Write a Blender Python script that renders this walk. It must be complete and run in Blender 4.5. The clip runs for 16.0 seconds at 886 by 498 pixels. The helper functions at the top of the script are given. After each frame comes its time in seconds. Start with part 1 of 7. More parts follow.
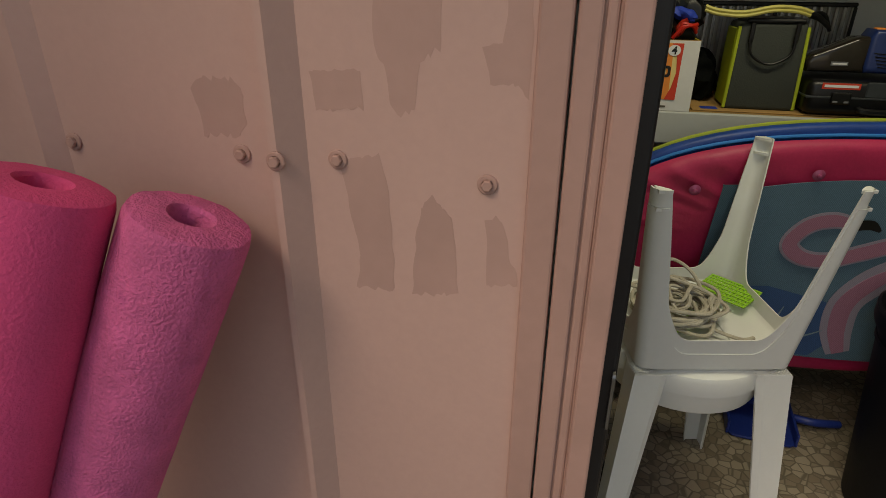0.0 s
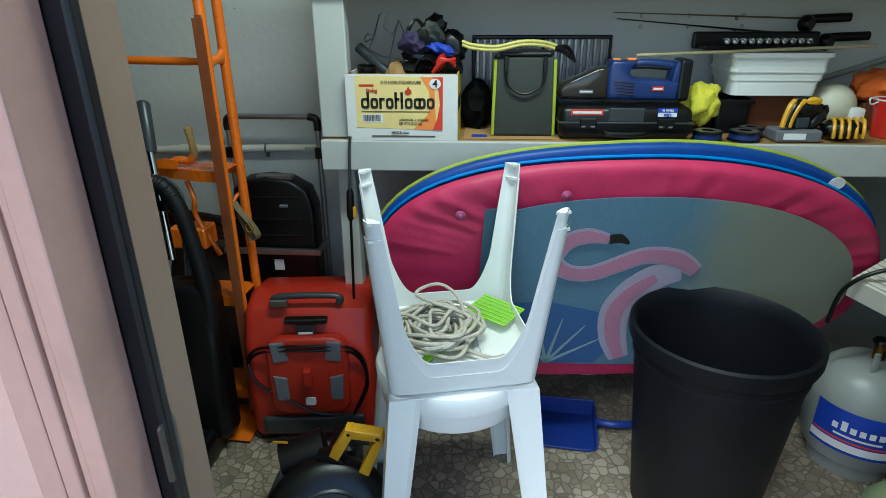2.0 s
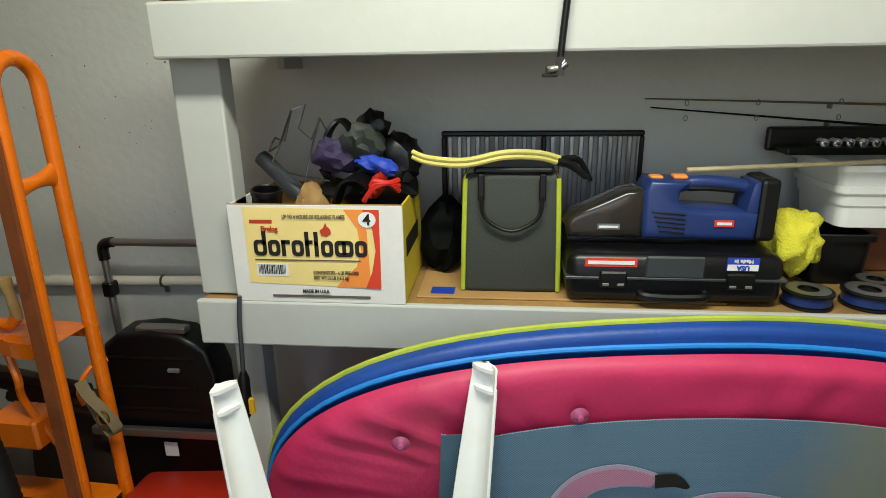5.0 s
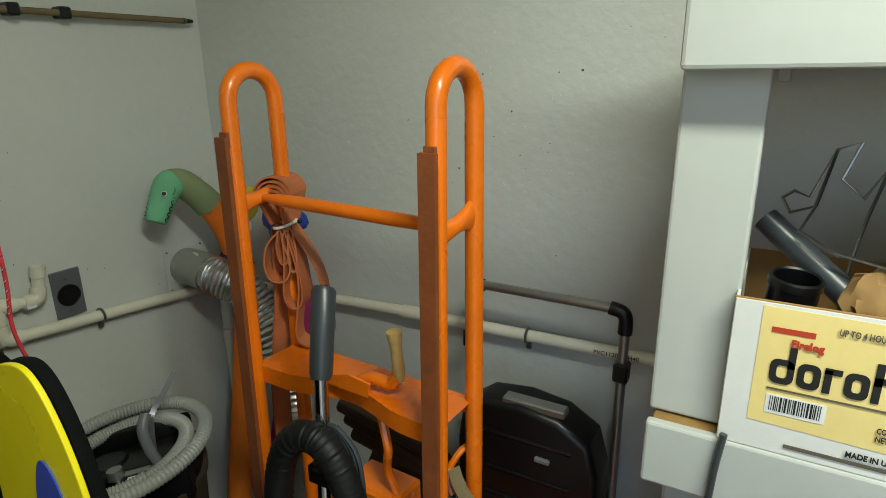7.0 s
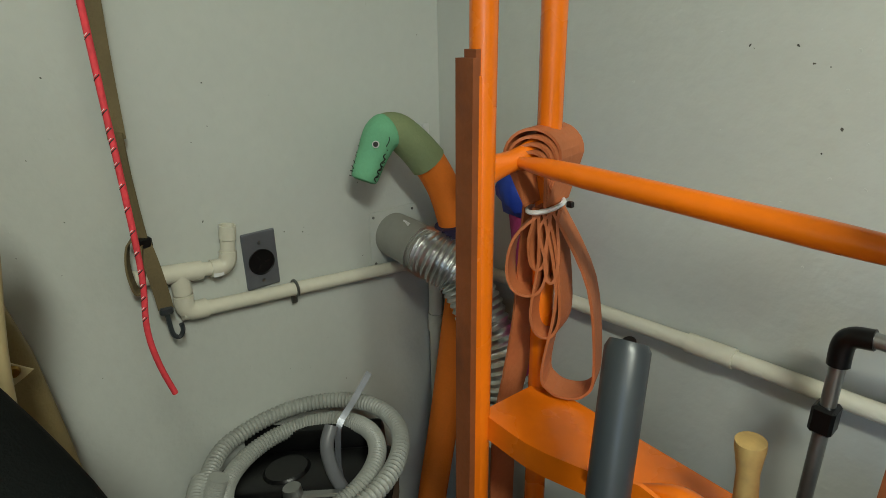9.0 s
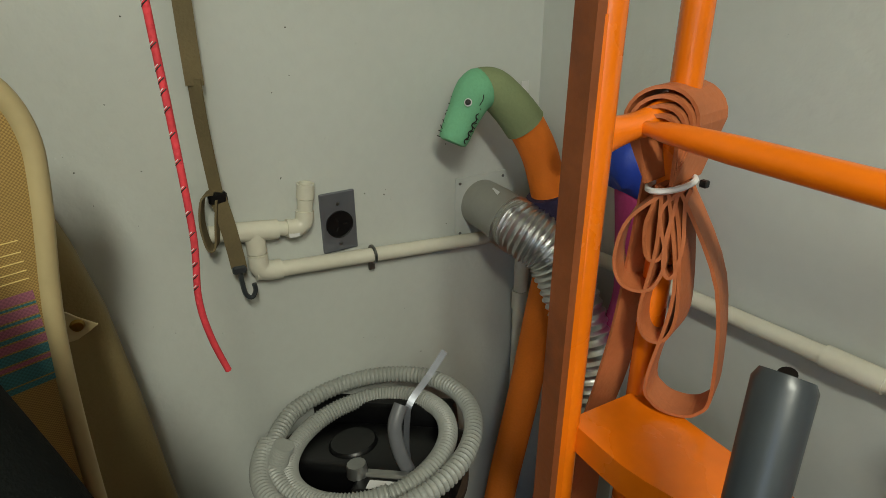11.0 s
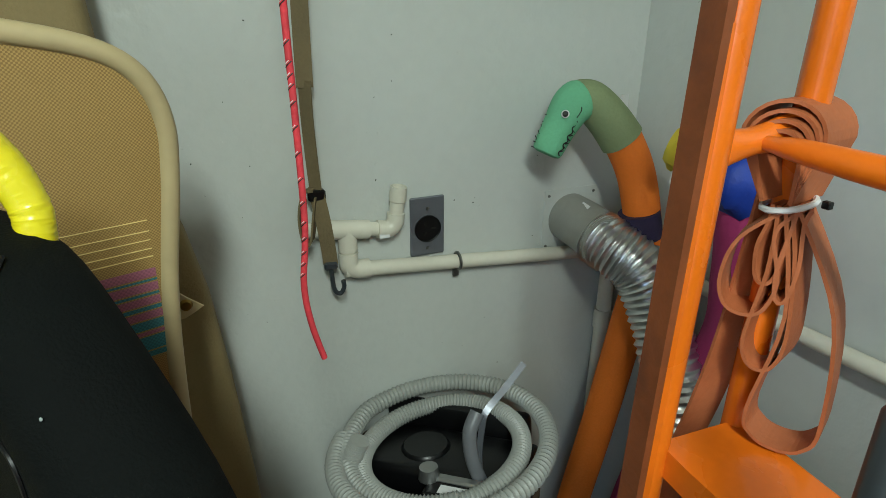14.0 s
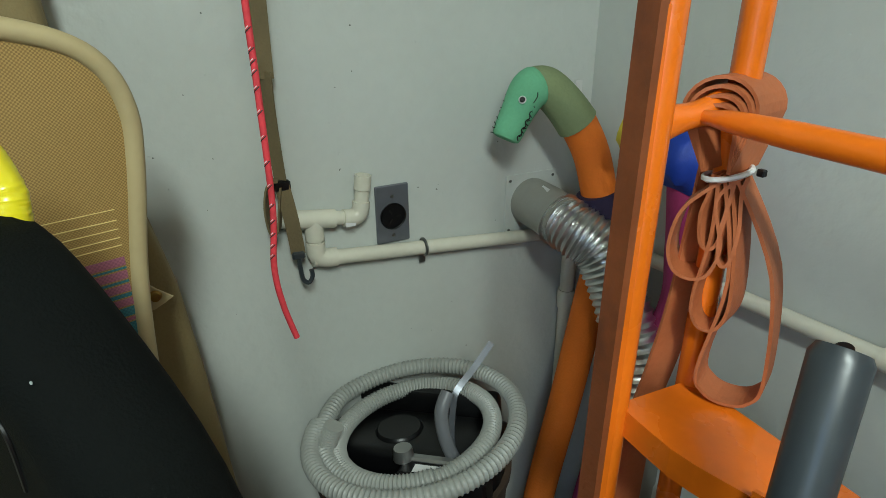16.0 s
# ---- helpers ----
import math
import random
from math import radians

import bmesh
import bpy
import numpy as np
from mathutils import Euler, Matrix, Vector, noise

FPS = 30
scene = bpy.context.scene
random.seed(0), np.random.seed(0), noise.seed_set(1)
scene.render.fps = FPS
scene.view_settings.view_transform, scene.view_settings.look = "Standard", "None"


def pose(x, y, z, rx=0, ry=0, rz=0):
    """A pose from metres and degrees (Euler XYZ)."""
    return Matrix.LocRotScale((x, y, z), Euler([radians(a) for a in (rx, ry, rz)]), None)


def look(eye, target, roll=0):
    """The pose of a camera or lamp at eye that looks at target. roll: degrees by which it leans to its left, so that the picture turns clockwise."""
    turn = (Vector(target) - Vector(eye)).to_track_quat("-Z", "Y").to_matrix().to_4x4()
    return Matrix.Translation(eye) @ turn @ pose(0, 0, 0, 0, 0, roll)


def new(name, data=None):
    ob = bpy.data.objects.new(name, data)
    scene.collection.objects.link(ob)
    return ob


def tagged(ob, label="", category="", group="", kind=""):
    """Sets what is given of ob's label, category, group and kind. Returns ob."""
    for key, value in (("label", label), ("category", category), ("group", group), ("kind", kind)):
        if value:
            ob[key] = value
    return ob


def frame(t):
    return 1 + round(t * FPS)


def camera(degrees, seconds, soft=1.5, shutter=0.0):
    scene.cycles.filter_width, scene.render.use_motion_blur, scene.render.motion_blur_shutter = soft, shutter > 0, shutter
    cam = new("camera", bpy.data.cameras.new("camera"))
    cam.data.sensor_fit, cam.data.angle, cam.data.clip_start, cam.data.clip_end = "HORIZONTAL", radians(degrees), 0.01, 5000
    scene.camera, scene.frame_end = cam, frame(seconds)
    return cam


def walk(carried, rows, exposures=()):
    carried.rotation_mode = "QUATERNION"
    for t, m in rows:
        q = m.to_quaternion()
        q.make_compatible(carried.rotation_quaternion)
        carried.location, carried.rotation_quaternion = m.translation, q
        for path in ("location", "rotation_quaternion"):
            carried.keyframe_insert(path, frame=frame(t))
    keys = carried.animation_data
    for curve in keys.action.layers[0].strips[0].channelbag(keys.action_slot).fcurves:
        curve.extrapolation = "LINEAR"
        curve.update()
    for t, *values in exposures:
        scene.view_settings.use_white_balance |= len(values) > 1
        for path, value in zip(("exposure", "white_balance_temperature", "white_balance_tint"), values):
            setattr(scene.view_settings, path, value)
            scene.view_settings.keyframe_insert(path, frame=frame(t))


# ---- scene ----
cam = camera(74.3, 16.0, soft=0.8)
PATH = [
    (0, (0.43, 0.396, 1.32), (0.026, 2.164, 0.477), 0.3),
    (0.5, (0.495, 0.422, 1.318), (0.185, 2.213, 0.485), -0.1),
    (1, (0.543, 0.441, 1.337), (0.329, 2.254, 0.522), -0.7),
    (1.5, (0.653, 0.437, 1.341), (0.481, 2.264, 0.547), -0.6),
    (2, (0.803, 0.451, 1.346), (0.67, 2.293, 0.579), -0.3),
    (2.5, (0.901, 0.523, 1.377), (0.845, 2.384, 0.649), -0.1),
    (3, (0.927, 0.651, 1.387), (0.97, 2.532, 0.711), 0.2),
    (3.2, (0.922, 0.71, 1.403), (0.977, 2.597, 0.741), 0.2),
    (5.3, (0.9, 1.168, 1.402), (0.617, 3.059, 0.815), -0.9),
    (5.5, (0.898, 1.172, 1.398), (0.558, 3.056, 0.819), -0.8),
    (6, (0.826, 1.212, 1.408), (0.324, 3.064, 0.842), -0.9),
    (6.5, (0.66, 1.273, 1.424), (-0.067, 3.047, 0.855), -0.7),
    (7, (0.428, 1.42, 1.42), (-0.525, 3.08, 0.841), -0.7),
    (7.5, (0.224, 1.588, 1.379), (-0.912, 3.118, 0.772), -1.1),
    (8, (0.124, 1.652, 1.351), (-1.098, 3.107, 0.727), -1.2),
    (8.5, (0.073, 1.666, 1.348), (-1.269, 2.994, 0.686), -1.0),
    (8.7, (0.068, 1.67, 1.349), (-1.319, 2.941, 0.669), -1.2),
    (10.8, (-0.005, 1.74, 1.323), (-1.53, 2.749, 0.514), -0.2),
    (11, (-0.019, 1.734, 1.322), (-1.578, 2.686, 0.509), -0.6),
    (11.5, (-0.035, 1.73, 1.316), (-1.66, 2.585, 0.523), -0.3),
    (12, (-0.039, 1.722, 1.32), (-1.708, 2.518, 0.556), 0.1),
    (12.5, (-0.044, 1.7, 1.313), (-1.744, 2.429, 0.552), -0.3),
    (13, (-0.049, 1.7, 1.314), (-1.754, 2.418, 0.555), 0.1),
    (13.5, (-0.046, 1.702, 1.313), (-1.748, 2.413, 0.539), 0.6),
    (14, (-0.025, 1.71, 1.314), (-1.715, 2.452, 0.544), 0.3),
    (14.5, (0.02, 1.723, 1.325), (-1.646, 2.546, 0.586), 0.1),
    (15, (-0.005, 1.69, 1.323), (-1.712, 2.399, 0.559), -1.3),
    (15.5, (-0.021, 1.678, 1.323), (-1.737, 2.375, 0.569), -0.7),
    (16, (0.002, 1.7, 1.308), (-1.633, 2.54, 0.522), -0.5),
]
EXPOSURES = [
    (0.0, -0.25, 8000, 13),
    (0.5, 0.32, 6800, 10),
    (1.0, 0.78, 5750, 5),
    (1.5, 1.02, 5400, 3),
    (2.0, 1.1, 5400, 3),
    (3.0, 1.27, 5500, 4),
    (5.5, 1.28, 6600, 15),
    (6.5, 1.33, 6600, 13),
    (7.5, 1.70, 6000, 3),
    (8.5, 1.80, 6200, 7),
    (11.0, 1.88, 6600, 12),
    (11.5, 1.92, 6200, 11),
    (12.5, 1.98, 5900, 8),
    (14.5, 2.08, 5700, 5),
    (16.0, 2.02, 5700, 6),
]
walk(cam, [(t, look(eye, target, roll)) for t, eye, target, roll in PATH], EXPOSURES)

# ---------------------------------------------------------------- light
world = bpy.data.worlds.new("world")
scene.world = world
world.use_nodes = True
wn = world.node_tree.nodes
sky = wn.new("ShaderNodeTexSky")
sky.sky_type = "NISHITA"
sky.sun_disc = False
sky.sun_elevation = radians(50)
sky.sun_rotation = radians(212)
wn["Background"].inputs[1].default_value = 0.15
world.node_tree.links.new(sky.outputs[0], wn["Background"].inputs[0])

sun = new("sun", bpy.data.lights.new("sun", "SUN"))
sun.data.energy, sun.data.angle, sun.data.color = 1.8, radians(25), (1.0, 0.95, 0.88)
sun.matrix_world = look((-1.6, -2.6, 3.6), (0, 0, 0))

# area light for an assumed overhead lamp that is never in view
lamp = new("assumed_lamp_light", bpy.data.lights.new("assumed_lamp_light", "AREA"))
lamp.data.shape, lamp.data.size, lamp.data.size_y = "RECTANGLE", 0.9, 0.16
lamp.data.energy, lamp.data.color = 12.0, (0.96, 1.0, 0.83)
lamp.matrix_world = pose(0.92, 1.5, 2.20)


# ---------------------------------------------------------------- materials
def lin(h):
    c = [int(h[i:i + 2], 16) / 255 for i in (0, 2, 4)]
    return tuple(v / 12.92 if v <= 0.04045 else ((v + 0.055) / 1.055) ** 2.4 for v in c)


def mat(name, col, rough=0.5, metal=0.0, vary=0.12, scale=6.0, fine=90.0, bump=0.15, dist=0.002, spec=0.5, coat=0.0, stain=None, stain_at=0.62, speck=None):
    """Principled surface with variation at two scales and a fine relief."""
    m = bpy.data.materials.new(name)
    m.use_nodes = True
    n, l = m.node_tree.nodes, m.node_tree.links
    b = n["Principled BSDF"]
    c = lin(col) if isinstance(col, str) else col
    tc = n.new("ShaderNodeTexCoord")
    big = n.new("ShaderNodeTexNoise")
    big.inputs["Scale"].default_value, big.inputs["Detail"].default_value = scale, 5
    small = n.new("ShaderNodeTexNoise")
    small.inputs["Scale"].default_value, small.inputs["Detail"].default_value = fine, 3
    l.new(tc.outputs["Object"], big.inputs["Vector"])
    l.new(tc.outputs["Object"], small.inputs["Vector"])
    ramp = n.new("ShaderNodeValToRGB")
    e = ramp.color_ramp.elements
    e[0].position, e[1].position = 0.3, 0.7
    e[0].color = (*[v * (1 - vary) for v in c], 1)
    e[1].color = (*[min(1, v * (1 + vary * 0.6)) for v in c], 1)
    l.new(big.outputs["Fac"], ramp.inputs[0])
    mix = n.new("ShaderNodeMix")
    mix.data_type, mix.blend_type = "RGBA", "MULTIPLY"
    mix.inputs[0].default_value = 0.35 * min(1, vary * 4)
    l.new(ramp.outputs[0], mix.inputs[6])
    l.new(small.outputs["Fac"], mix.inputs[7])
    out = mix.outputs[2]
    if stain:
        st = n.new("ShaderNodeTexNoise")
        st.inputs["Scale"].default_value, st.inputs["Detail"].default_value = scale * 0.6, 8
        l.new(tc.outputs["Object"], st.inputs["Vector"])
        r2 = n.new("ShaderNodeValToRGB")
        r2.color_ramp.elements[0].position, r2.color_ramp.elements[1].position = stain_at, stain_at + 0.12
        r2.color_ramp.elements[0].color, r2.color_ramp.elements[1].color = (0, 0, 0, 1), (1, 1, 1, 1)
        l.new(st.outputs["Fac"], r2.inputs[0])
        m2 = n.new("ShaderNodeMix")
        m2.data_type = "RGBA"
        l.new(r2.outputs[0], m2.inputs[0])
        l.new(out, m2.inputs[6])
        m2.inputs[7].default_value = (*lin(stain), 1)
        out = m2.outputs[2]
    if speck:
        sp = n.new("ShaderNodeTexNoise")
        sp.inputs["Scale"].default_value, sp.inputs["Detail"].default_value = 52, 2
        l.new(tc.outputs["Object"], sp.inputs["Vector"])
        r3 = n.new("ShaderNodeValToRGB")
        r3.color_ramp.elements[0].position, r3.color_ramp.elements[1].position = 0.80, 0.82
        r3.color_ramp.elements[0].color, r3.color_ramp.elements[1].color = (0, 0, 0, 1), (1, 1, 1, 1)
        l.new(sp.outputs["Fac"], r3.inputs[0])
        m3 = n.new("ShaderNodeMix")
        m3.data_type = "RGBA"
        l.new(r3.outputs[0], m3.inputs[0])
        l.new(out, m3.inputs[6])
        m3.inputs[7].default_value = (*lin(speck), 1)
        out = m3.outputs[2]
    l.new(out, b.inputs["Base Color"])
    rr = n.new("ShaderNodeMapRange")
    rr.inputs[3].default_value, rr.inputs[4].default_value = max(0.02, rough - 0.1), min(1, rough + 0.1)
    l.new(big.outputs["Fac"], rr.inputs[0])
    l.new(rr.outputs[0], b.inputs["Roughness"])
    b.inputs["Metallic"].default_value = metal
    b.inputs["Specular IOR Level"].default_value = spec
    b.inputs["Coat Weight"].default_value = coat
    if bump:
        bp = n.new("ShaderNodeBump")
        bp.inputs["Strength"].default_value, bp.inputs["Distance"].default_value = bump, dist
        l.new(small.outputs["Fac"], bp.inputs["Height"])
        l.new(bp.outputs[0], b.inputs["Normal"])
    return m


def weave(name, col, col2, rough=0.8, count=420.0, flat=(1, 0, 1)):
    """Open mesh cloth: two crossed fine waves."""
    m = mat(name, col, rough, vary=0.1)
    n, l = m.node_tree.nodes, m.node_tree.links
    b = n["Principled BSDF"]
    tc = n.new("ShaderNodeTexCoord")
    ch = n.new("ShaderNodeTexChecker")
    ch.inputs["Scale"].default_value = count
    src = b.inputs["Base Color"].links[0].from_socket
    mp = n.new("ShaderNodeMapping")
    mp.inputs["Scale"].default_value = flat
    mp.inputs["Location"].default_value = (0.0007, 0.0007, 0.0007)
    l.new(tc.outputs["Object"], mp.inputs["Vector"])
    l.new(mp.outputs[0], ch.inputs["Vector"])
    mx = n.new("ShaderNodeMix")
    mx.data_type = "RGBA"
    l.new(ch.outputs["Fac"], mx.inputs[0])
    l.new(src, mx.inputs[6])
    mx.inputs[7].default_value = (*lin(col2), 1)
    l.new(mx.outputs[2], b.inputs["Base Color"])
    return m


def printed_mesh():
    """Blue print fading into sand along the seat, on open mesh."""
    m = weave("graded_printed_mesh", "64869b", "4b6879")
    n, l = m.node_tree.nodes, m.node_tree.links
    b = n["Principled BSDF"]
    src = b.inputs["Base Color"].links[0].from_socket
    tc = n.new("ShaderNodeTexCoord")
    sep = n.new("ShaderNodeSeparateXYZ")
    nz = n.new("ShaderNodeTexNoise")
    nz.inputs["Scale"].default_value, nz.inputs["Detail"].default_value = 5, 4
    l.new(tc.outputs["Object"], sep.inputs[0])
    l.new(tc.outputs["Object"], nz.inputs["Vector"])
    ad = n.new("ShaderNodeMath")
    ad.operation = "MULTIPLY_ADD"
    l.new(nz.outputs["Fac"], ad.inputs[0])
    ad.inputs[1].default_value = 0.45
    l.new(sep.outputs[0], ad.inputs[2])
    rp = n.new("ShaderNodeValToRGB")
    rp.color_ramp.elements[0].position, rp.color_ramp.elements[1].position = 0.30, 0.55
    rp.color_ramp.elements[0].color, rp.color_ramp.elements[1].color = (0, 0, 0, 1), (1, 1, 1, 1)
    l.new(ad.outputs[0], rp.inputs[0])
    mx = n.new("ShaderNodeMix")
    mx.data_type = "RGBA"
    l.new(rp.outputs[0], mx.inputs[0])
    l.new(src, mx.inputs[6])
    mx.inputs[7].default_value = (*lin("7d8272"), 1)
    l.new(mx.outputs[2], b.inputs["Base Color"])
    return m


M = {
    "wall": mat("painted_masonry", "c6c9c4", 0.42, vary=0.05, scale=2.5, fine=45, bump=0.42, dist=0.004, stain="b3b2a2", stain_at=0.66, speck="85847a"),
    "white": mat("white_paint", "b8bab5", 0.45, vary=0.05, scale=4, fine=40, bump=0.25, stain="c4bfae", stain_at=0.68),
    "ceil": mat("ceiling_paint", "cfc9b4", 0.7, vary=0.06, scale=3),
    "pink": mat("pink_painted_metal", "c29f93", 0.55, vary=0.06, scale=3, fine=120, bump=0.12),
    "pinkpatch": mat("pink_touch_up_paint", "b69387", 0.65, vary=0.07, scale=8, fine=70, bump=0.2),
    "pinkrim": mat("pink_frame_paint", "b08c80", 0.5, vary=0.08, scale=5, fine=80, bump=0.2, stain="94786c", stain_at=0.66),
    "tan": mat("tan_jamb_paint", "8a7562", 0.5, vary=0.08, scale=6),
    "seal": mat("black_rubber_seal", "131318", 0.4, vary=0.2, scale=20),
    "concrete": mat("patio_concrete", "8d897f", 0.85, vary=0.15, scale=3, fine=120, bump=0.5),
    "ply": mat("worn_plywood", "a07c45", 0.7, vary=0.3, scale=9, fine=110, bump=0.4, stain="5d4526", stain_at=0.6),
    "orange": mat("orange_gloss_paint", "e8730c", 0.28, vary=0.1, scale=9, fine=60, bump=0.12, coat=0.3, stain="b35309", stain_at=0.7),
    "pad": mat("brown_rubber_strip", "8a4a24", 0.55, vary=0.2, scale=14, fine=120, bump=0.4, stain="5c3220", stain_at=0.6),
    "strap": mat("orange_rubber_strap", "b5673c", 0.6, vary=0.15, scale=12, fine=150, bump=0.3),
    "pvc": mat("white_pvc", "d8d4c4", 0.35, vary=0.06, scale=8, stain="a89a78", stain_at=0.68),
    "stool": mat("white_plastic", "e6e8e4", 0.35, vary=0.03, scale=4, fine=100, bump=0.06, stain="d9d6bf", stain_at=0.62),
    "pot": mat("black_pot_plastic", "101218", 0.55, spec=0.22, vary=0.3, scale=7, fine=80, bump=0.2),
    "red": mat("red_plastic", "b32a16", 0.4, vary=0.12, scale=6, bump=0.1),
    "grey": mat("grey_plastic", "6d6f74", 0.45, vary=0.1, scale=8),
    "dgrey": mat("dark_grey_plastic", "363b3f", 0.35, vary=0.12, scale=8, bump=0.08),
    "black": mat("black_plastic", "0b0b0d", 0.36, spec=0.4, vary=0.25, scale=8, bump=0.1),
    "hoseblack": mat("black_hose_vinyl", "121314", 0.55, spec=0.3, vary=0.2, scale=14, bump=0.1),
    "blackcloth": mat("black_coated_cloth", "0b0e0d", 0.85, spec=0.1, vary=0.35, scale=9, fine=600, bump=0.35, stain="1b2320", stain_at=0.66),
    "chrome": mat("chrome", "c9c9c9", 0.15, 1.0, vary=0.08, bump=0.0),
    "steel": mat("brushed_steel", "8f8f8c", 0.35, 1.0, vary=0.15, scale=12),
    "alu": mat("aluminium_tube", "a8a9a8", 0.35, 0.9, vary=0.1, scale=14),
    "foil": mat("aluminium_foil", "dcdddd", 0.32, 1.0, vary=0.06, scale=30, fine=120, bump=0.22, dist=0.003),
    "hose": mat("grey_ribbed_hose", "9fa19c", 0.45, vary=0.12, scale=8, stain="7c7d72", stain_at=0.66),
    "greyduct": mat("grey_duct_sleeve", "9b9a92", 0.5, vary=0.08, scale=9),
    "plate": mat("grey_outlet_plate", "7d8088", 0.35, 0.6, vary=0.08, scale=20),
    "foam_pink": mat("pink_foam", "dc4a7e", 0.85, vary=0.12, scale=14, fine=300, bump=0.6, dist=0.002, stain="b53f74", stain_at=0.63),
    "foam_rose": mat("rose_foam", "dd679a", 0.9, vary=0.2, scale=30, fine=320, bump=0.9, dist=0.003, stain="b84f84", stain_at=0.6),
    "foam_orange": mat("orange_foam", "ee7a18", 0.75, vary=0.08, scale=10, fine=200, bump=0.4),
    "foam_mag": mat("magenta_foam", "a8336f", 0.8, vary=0.1, scale=10, fine=200, bump=0.4),
    "green": mat("green_felt", "76ba90", 0.85, vary=0.12, scale=10, fine=200, bump=0.4),
    "olive": mat("olive_felt", "88956c", 0.85, vary=0.12, scale=10, fine=200, bump=0.4),
    "blue": mat("blue_cloth", "1c3fae", 0.6, vary=0.15, scale=8, fine=160, bump=0.3),
    "floatblue": mat("deep_blue_nylon", "0d4396", 0.5, vary=0.18, scale=7, fine=150, bump=0.35),
    "panblue": mat("dark_blue_pan_plastic", "1b3280", 0.4, vary=0.1, scale=8),
    "navy": mat("dark_blue_plastic", "1d3268", 0.35, vary=0.1, scale=8),
    "skyblue": mat("bright_blue_piping", "1a7fd0", 0.5, vary=0.1, scale=12),
    "lime": mat("lime_piping", "a6b53a", 0.6, vary=0.15, scale=12),
    "magenta": mat("magenta_nylon", "c22a5a", 0.55, vary=0.15, scale=6, fine=120, bump=0.3),
    "mesh": printed_mesh(),
    "frond": weave("pale_frond_mesh", "8fa9b5", "748c98"),
    "meshdark": weave("dark_teal_mesh", "4a6a7c", "34505f"),
    "flamingo": weave("pink_printed_mesh", "b8839a", "9a687f"),
    "flamingo_l": weave("pale_pink_mesh", "a9a2b4", "928b9d"),
    "sand": weave("sand_printed_mesh", "a3a593", "848a7a"),
    "leafblue": weave("blue_leaf_mesh", "3f659a", "33527c"),
    "card": mat("white_carton", "d9d8d4", 0.7, vary=0.06, scale=8, fine=80, bump=0.2, stain="b9b2a4", stain_at=0.66),
    "kraft": mat("kraft_board", "a9834f", 0.8, vary=0.12, scale=9),
    "cream": mat("printed_cream", "e6cf86", 0.6, vary=0.06, scale=9),
    "yel": mat("printed_yellow", "d9c336", 0.6, vary=0.08, scale=9),
    "orp": mat("printed_orange", "e88a3a", 0.6, vary=0.05, scale=9),
    "redp": mat("printed_red", "cf3a22", 0.6, vary=0.05, scale=9),
    "ink": mat("black_ink", "15130f", 0.6, vary=0.1, scale=20, bump=0),
    "inkred": mat("red_ink", "b8391c", 0.6, vary=0.1, scale=20, bump=0),
    "inkgrey": mat("grey_ink", "5d5546", 0.6, vary=0.1, scale=20, bump=0),
    "paper": mat("white_label", "dedede", 0.5, vary=0.03, scale=20, bump=0),
    "bag": mat("charcoal_nylon", "30352f", 0.7, vary=0.15, scale=7, fine=260, bump=0.5),
    "limebag": mat("lime_nylon", "a9b82c", 0.65, vary=0.15, scale=9, fine=200, bump=0.3),
    "yellow": mat("yellow_plastic", "dba414", 0.4, vary=0.08, scale=9),
    "yelvinyl": mat("yellow_vinyl", "dccd10", 0.28, vary=0.06, scale=8, fine=60, bump=0.12, dist=0.002),
    "chalk": mat("chalk_mark", "8f9a98", 0.9, vary=0.3, scale=60, bump=0.1),
    "chip": mat("bare_chip", "5b5a55", 0.8, vary=0.3, scale=90, bump=0.3),
    "lump": mat("paint_lump", "c6c9c4", 0.42, vary=0.05, scale=30, bump=0.2),
    "yelcloth": mat("yellow_microfibre", "d6cf3a", 0.95, vary=0.12, scale=16, fine=240, bump=1.0, dist=0.004),
    "cable": mat("yellow_cable", "cfc56b", 0.45, vary=0.1, scale=12),
    "rope": mat("grey_cotton_rope", "c3bcab", 0.9, vary=0.2, scale=40, fine=300, bump=0.8),
    "limegreen": mat("lime_plastic", "93cc38", 0.4, vary=0.06, scale=10),
    "redrope": mat("red_braided_cord", "d43a44", 0.75, vary=0.2, scale=60, fine=260, bump=0.7),
    "webbing": mat("olive_webbing", "756749", 0.85, vary=0.15, scale=12, fine=260, bump=0.6),
    "khaki": mat("khaki_canvas", "8e7d55", 0.85, vary=0.1, scale=7, fine=240, bump=0.4),
    "sling": weave("tan_sling_mesh", "ae8f52", "836838", 0.7, 640.0, (0, 1, 1)),
    "piping": mat("beige_piping", "b7a67c", 0.55, vary=0.08, scale=9),
    "stripe_p": weave("pink_sling_stripe", "a9687c", "8c5566", 0.7, 480.0, (0, 1, 1)),
    "stripe_t": weave("teal_sling_stripe", "3e7f86", "2f646b", 0.7, 480.0, (0, 1, 1)),
    "wood": mat("turned_wood", "c9a868", 0.6, vary=0.25, scale=16, fine=90, bump=0.3, stain="8a6d3d", stain_at=0.62),
    "stick": mat("pale_wood", "c9bb92", 0.7, vary=0.15, scale=20),
    "brownboard": mat("brown_hardboard", "6e3f22", 0.7, vary=0.12, scale=8),
    "purple": mat("purple_cloth", "5a3fa0", 0.8, vary=0.15, scale=12, fine=200, bump=0.4),
    "dpurple": mat("dark_purple_cloth", "33284a", 0.8, vary=0.2, scale=12, fine=200, bump=0.4),
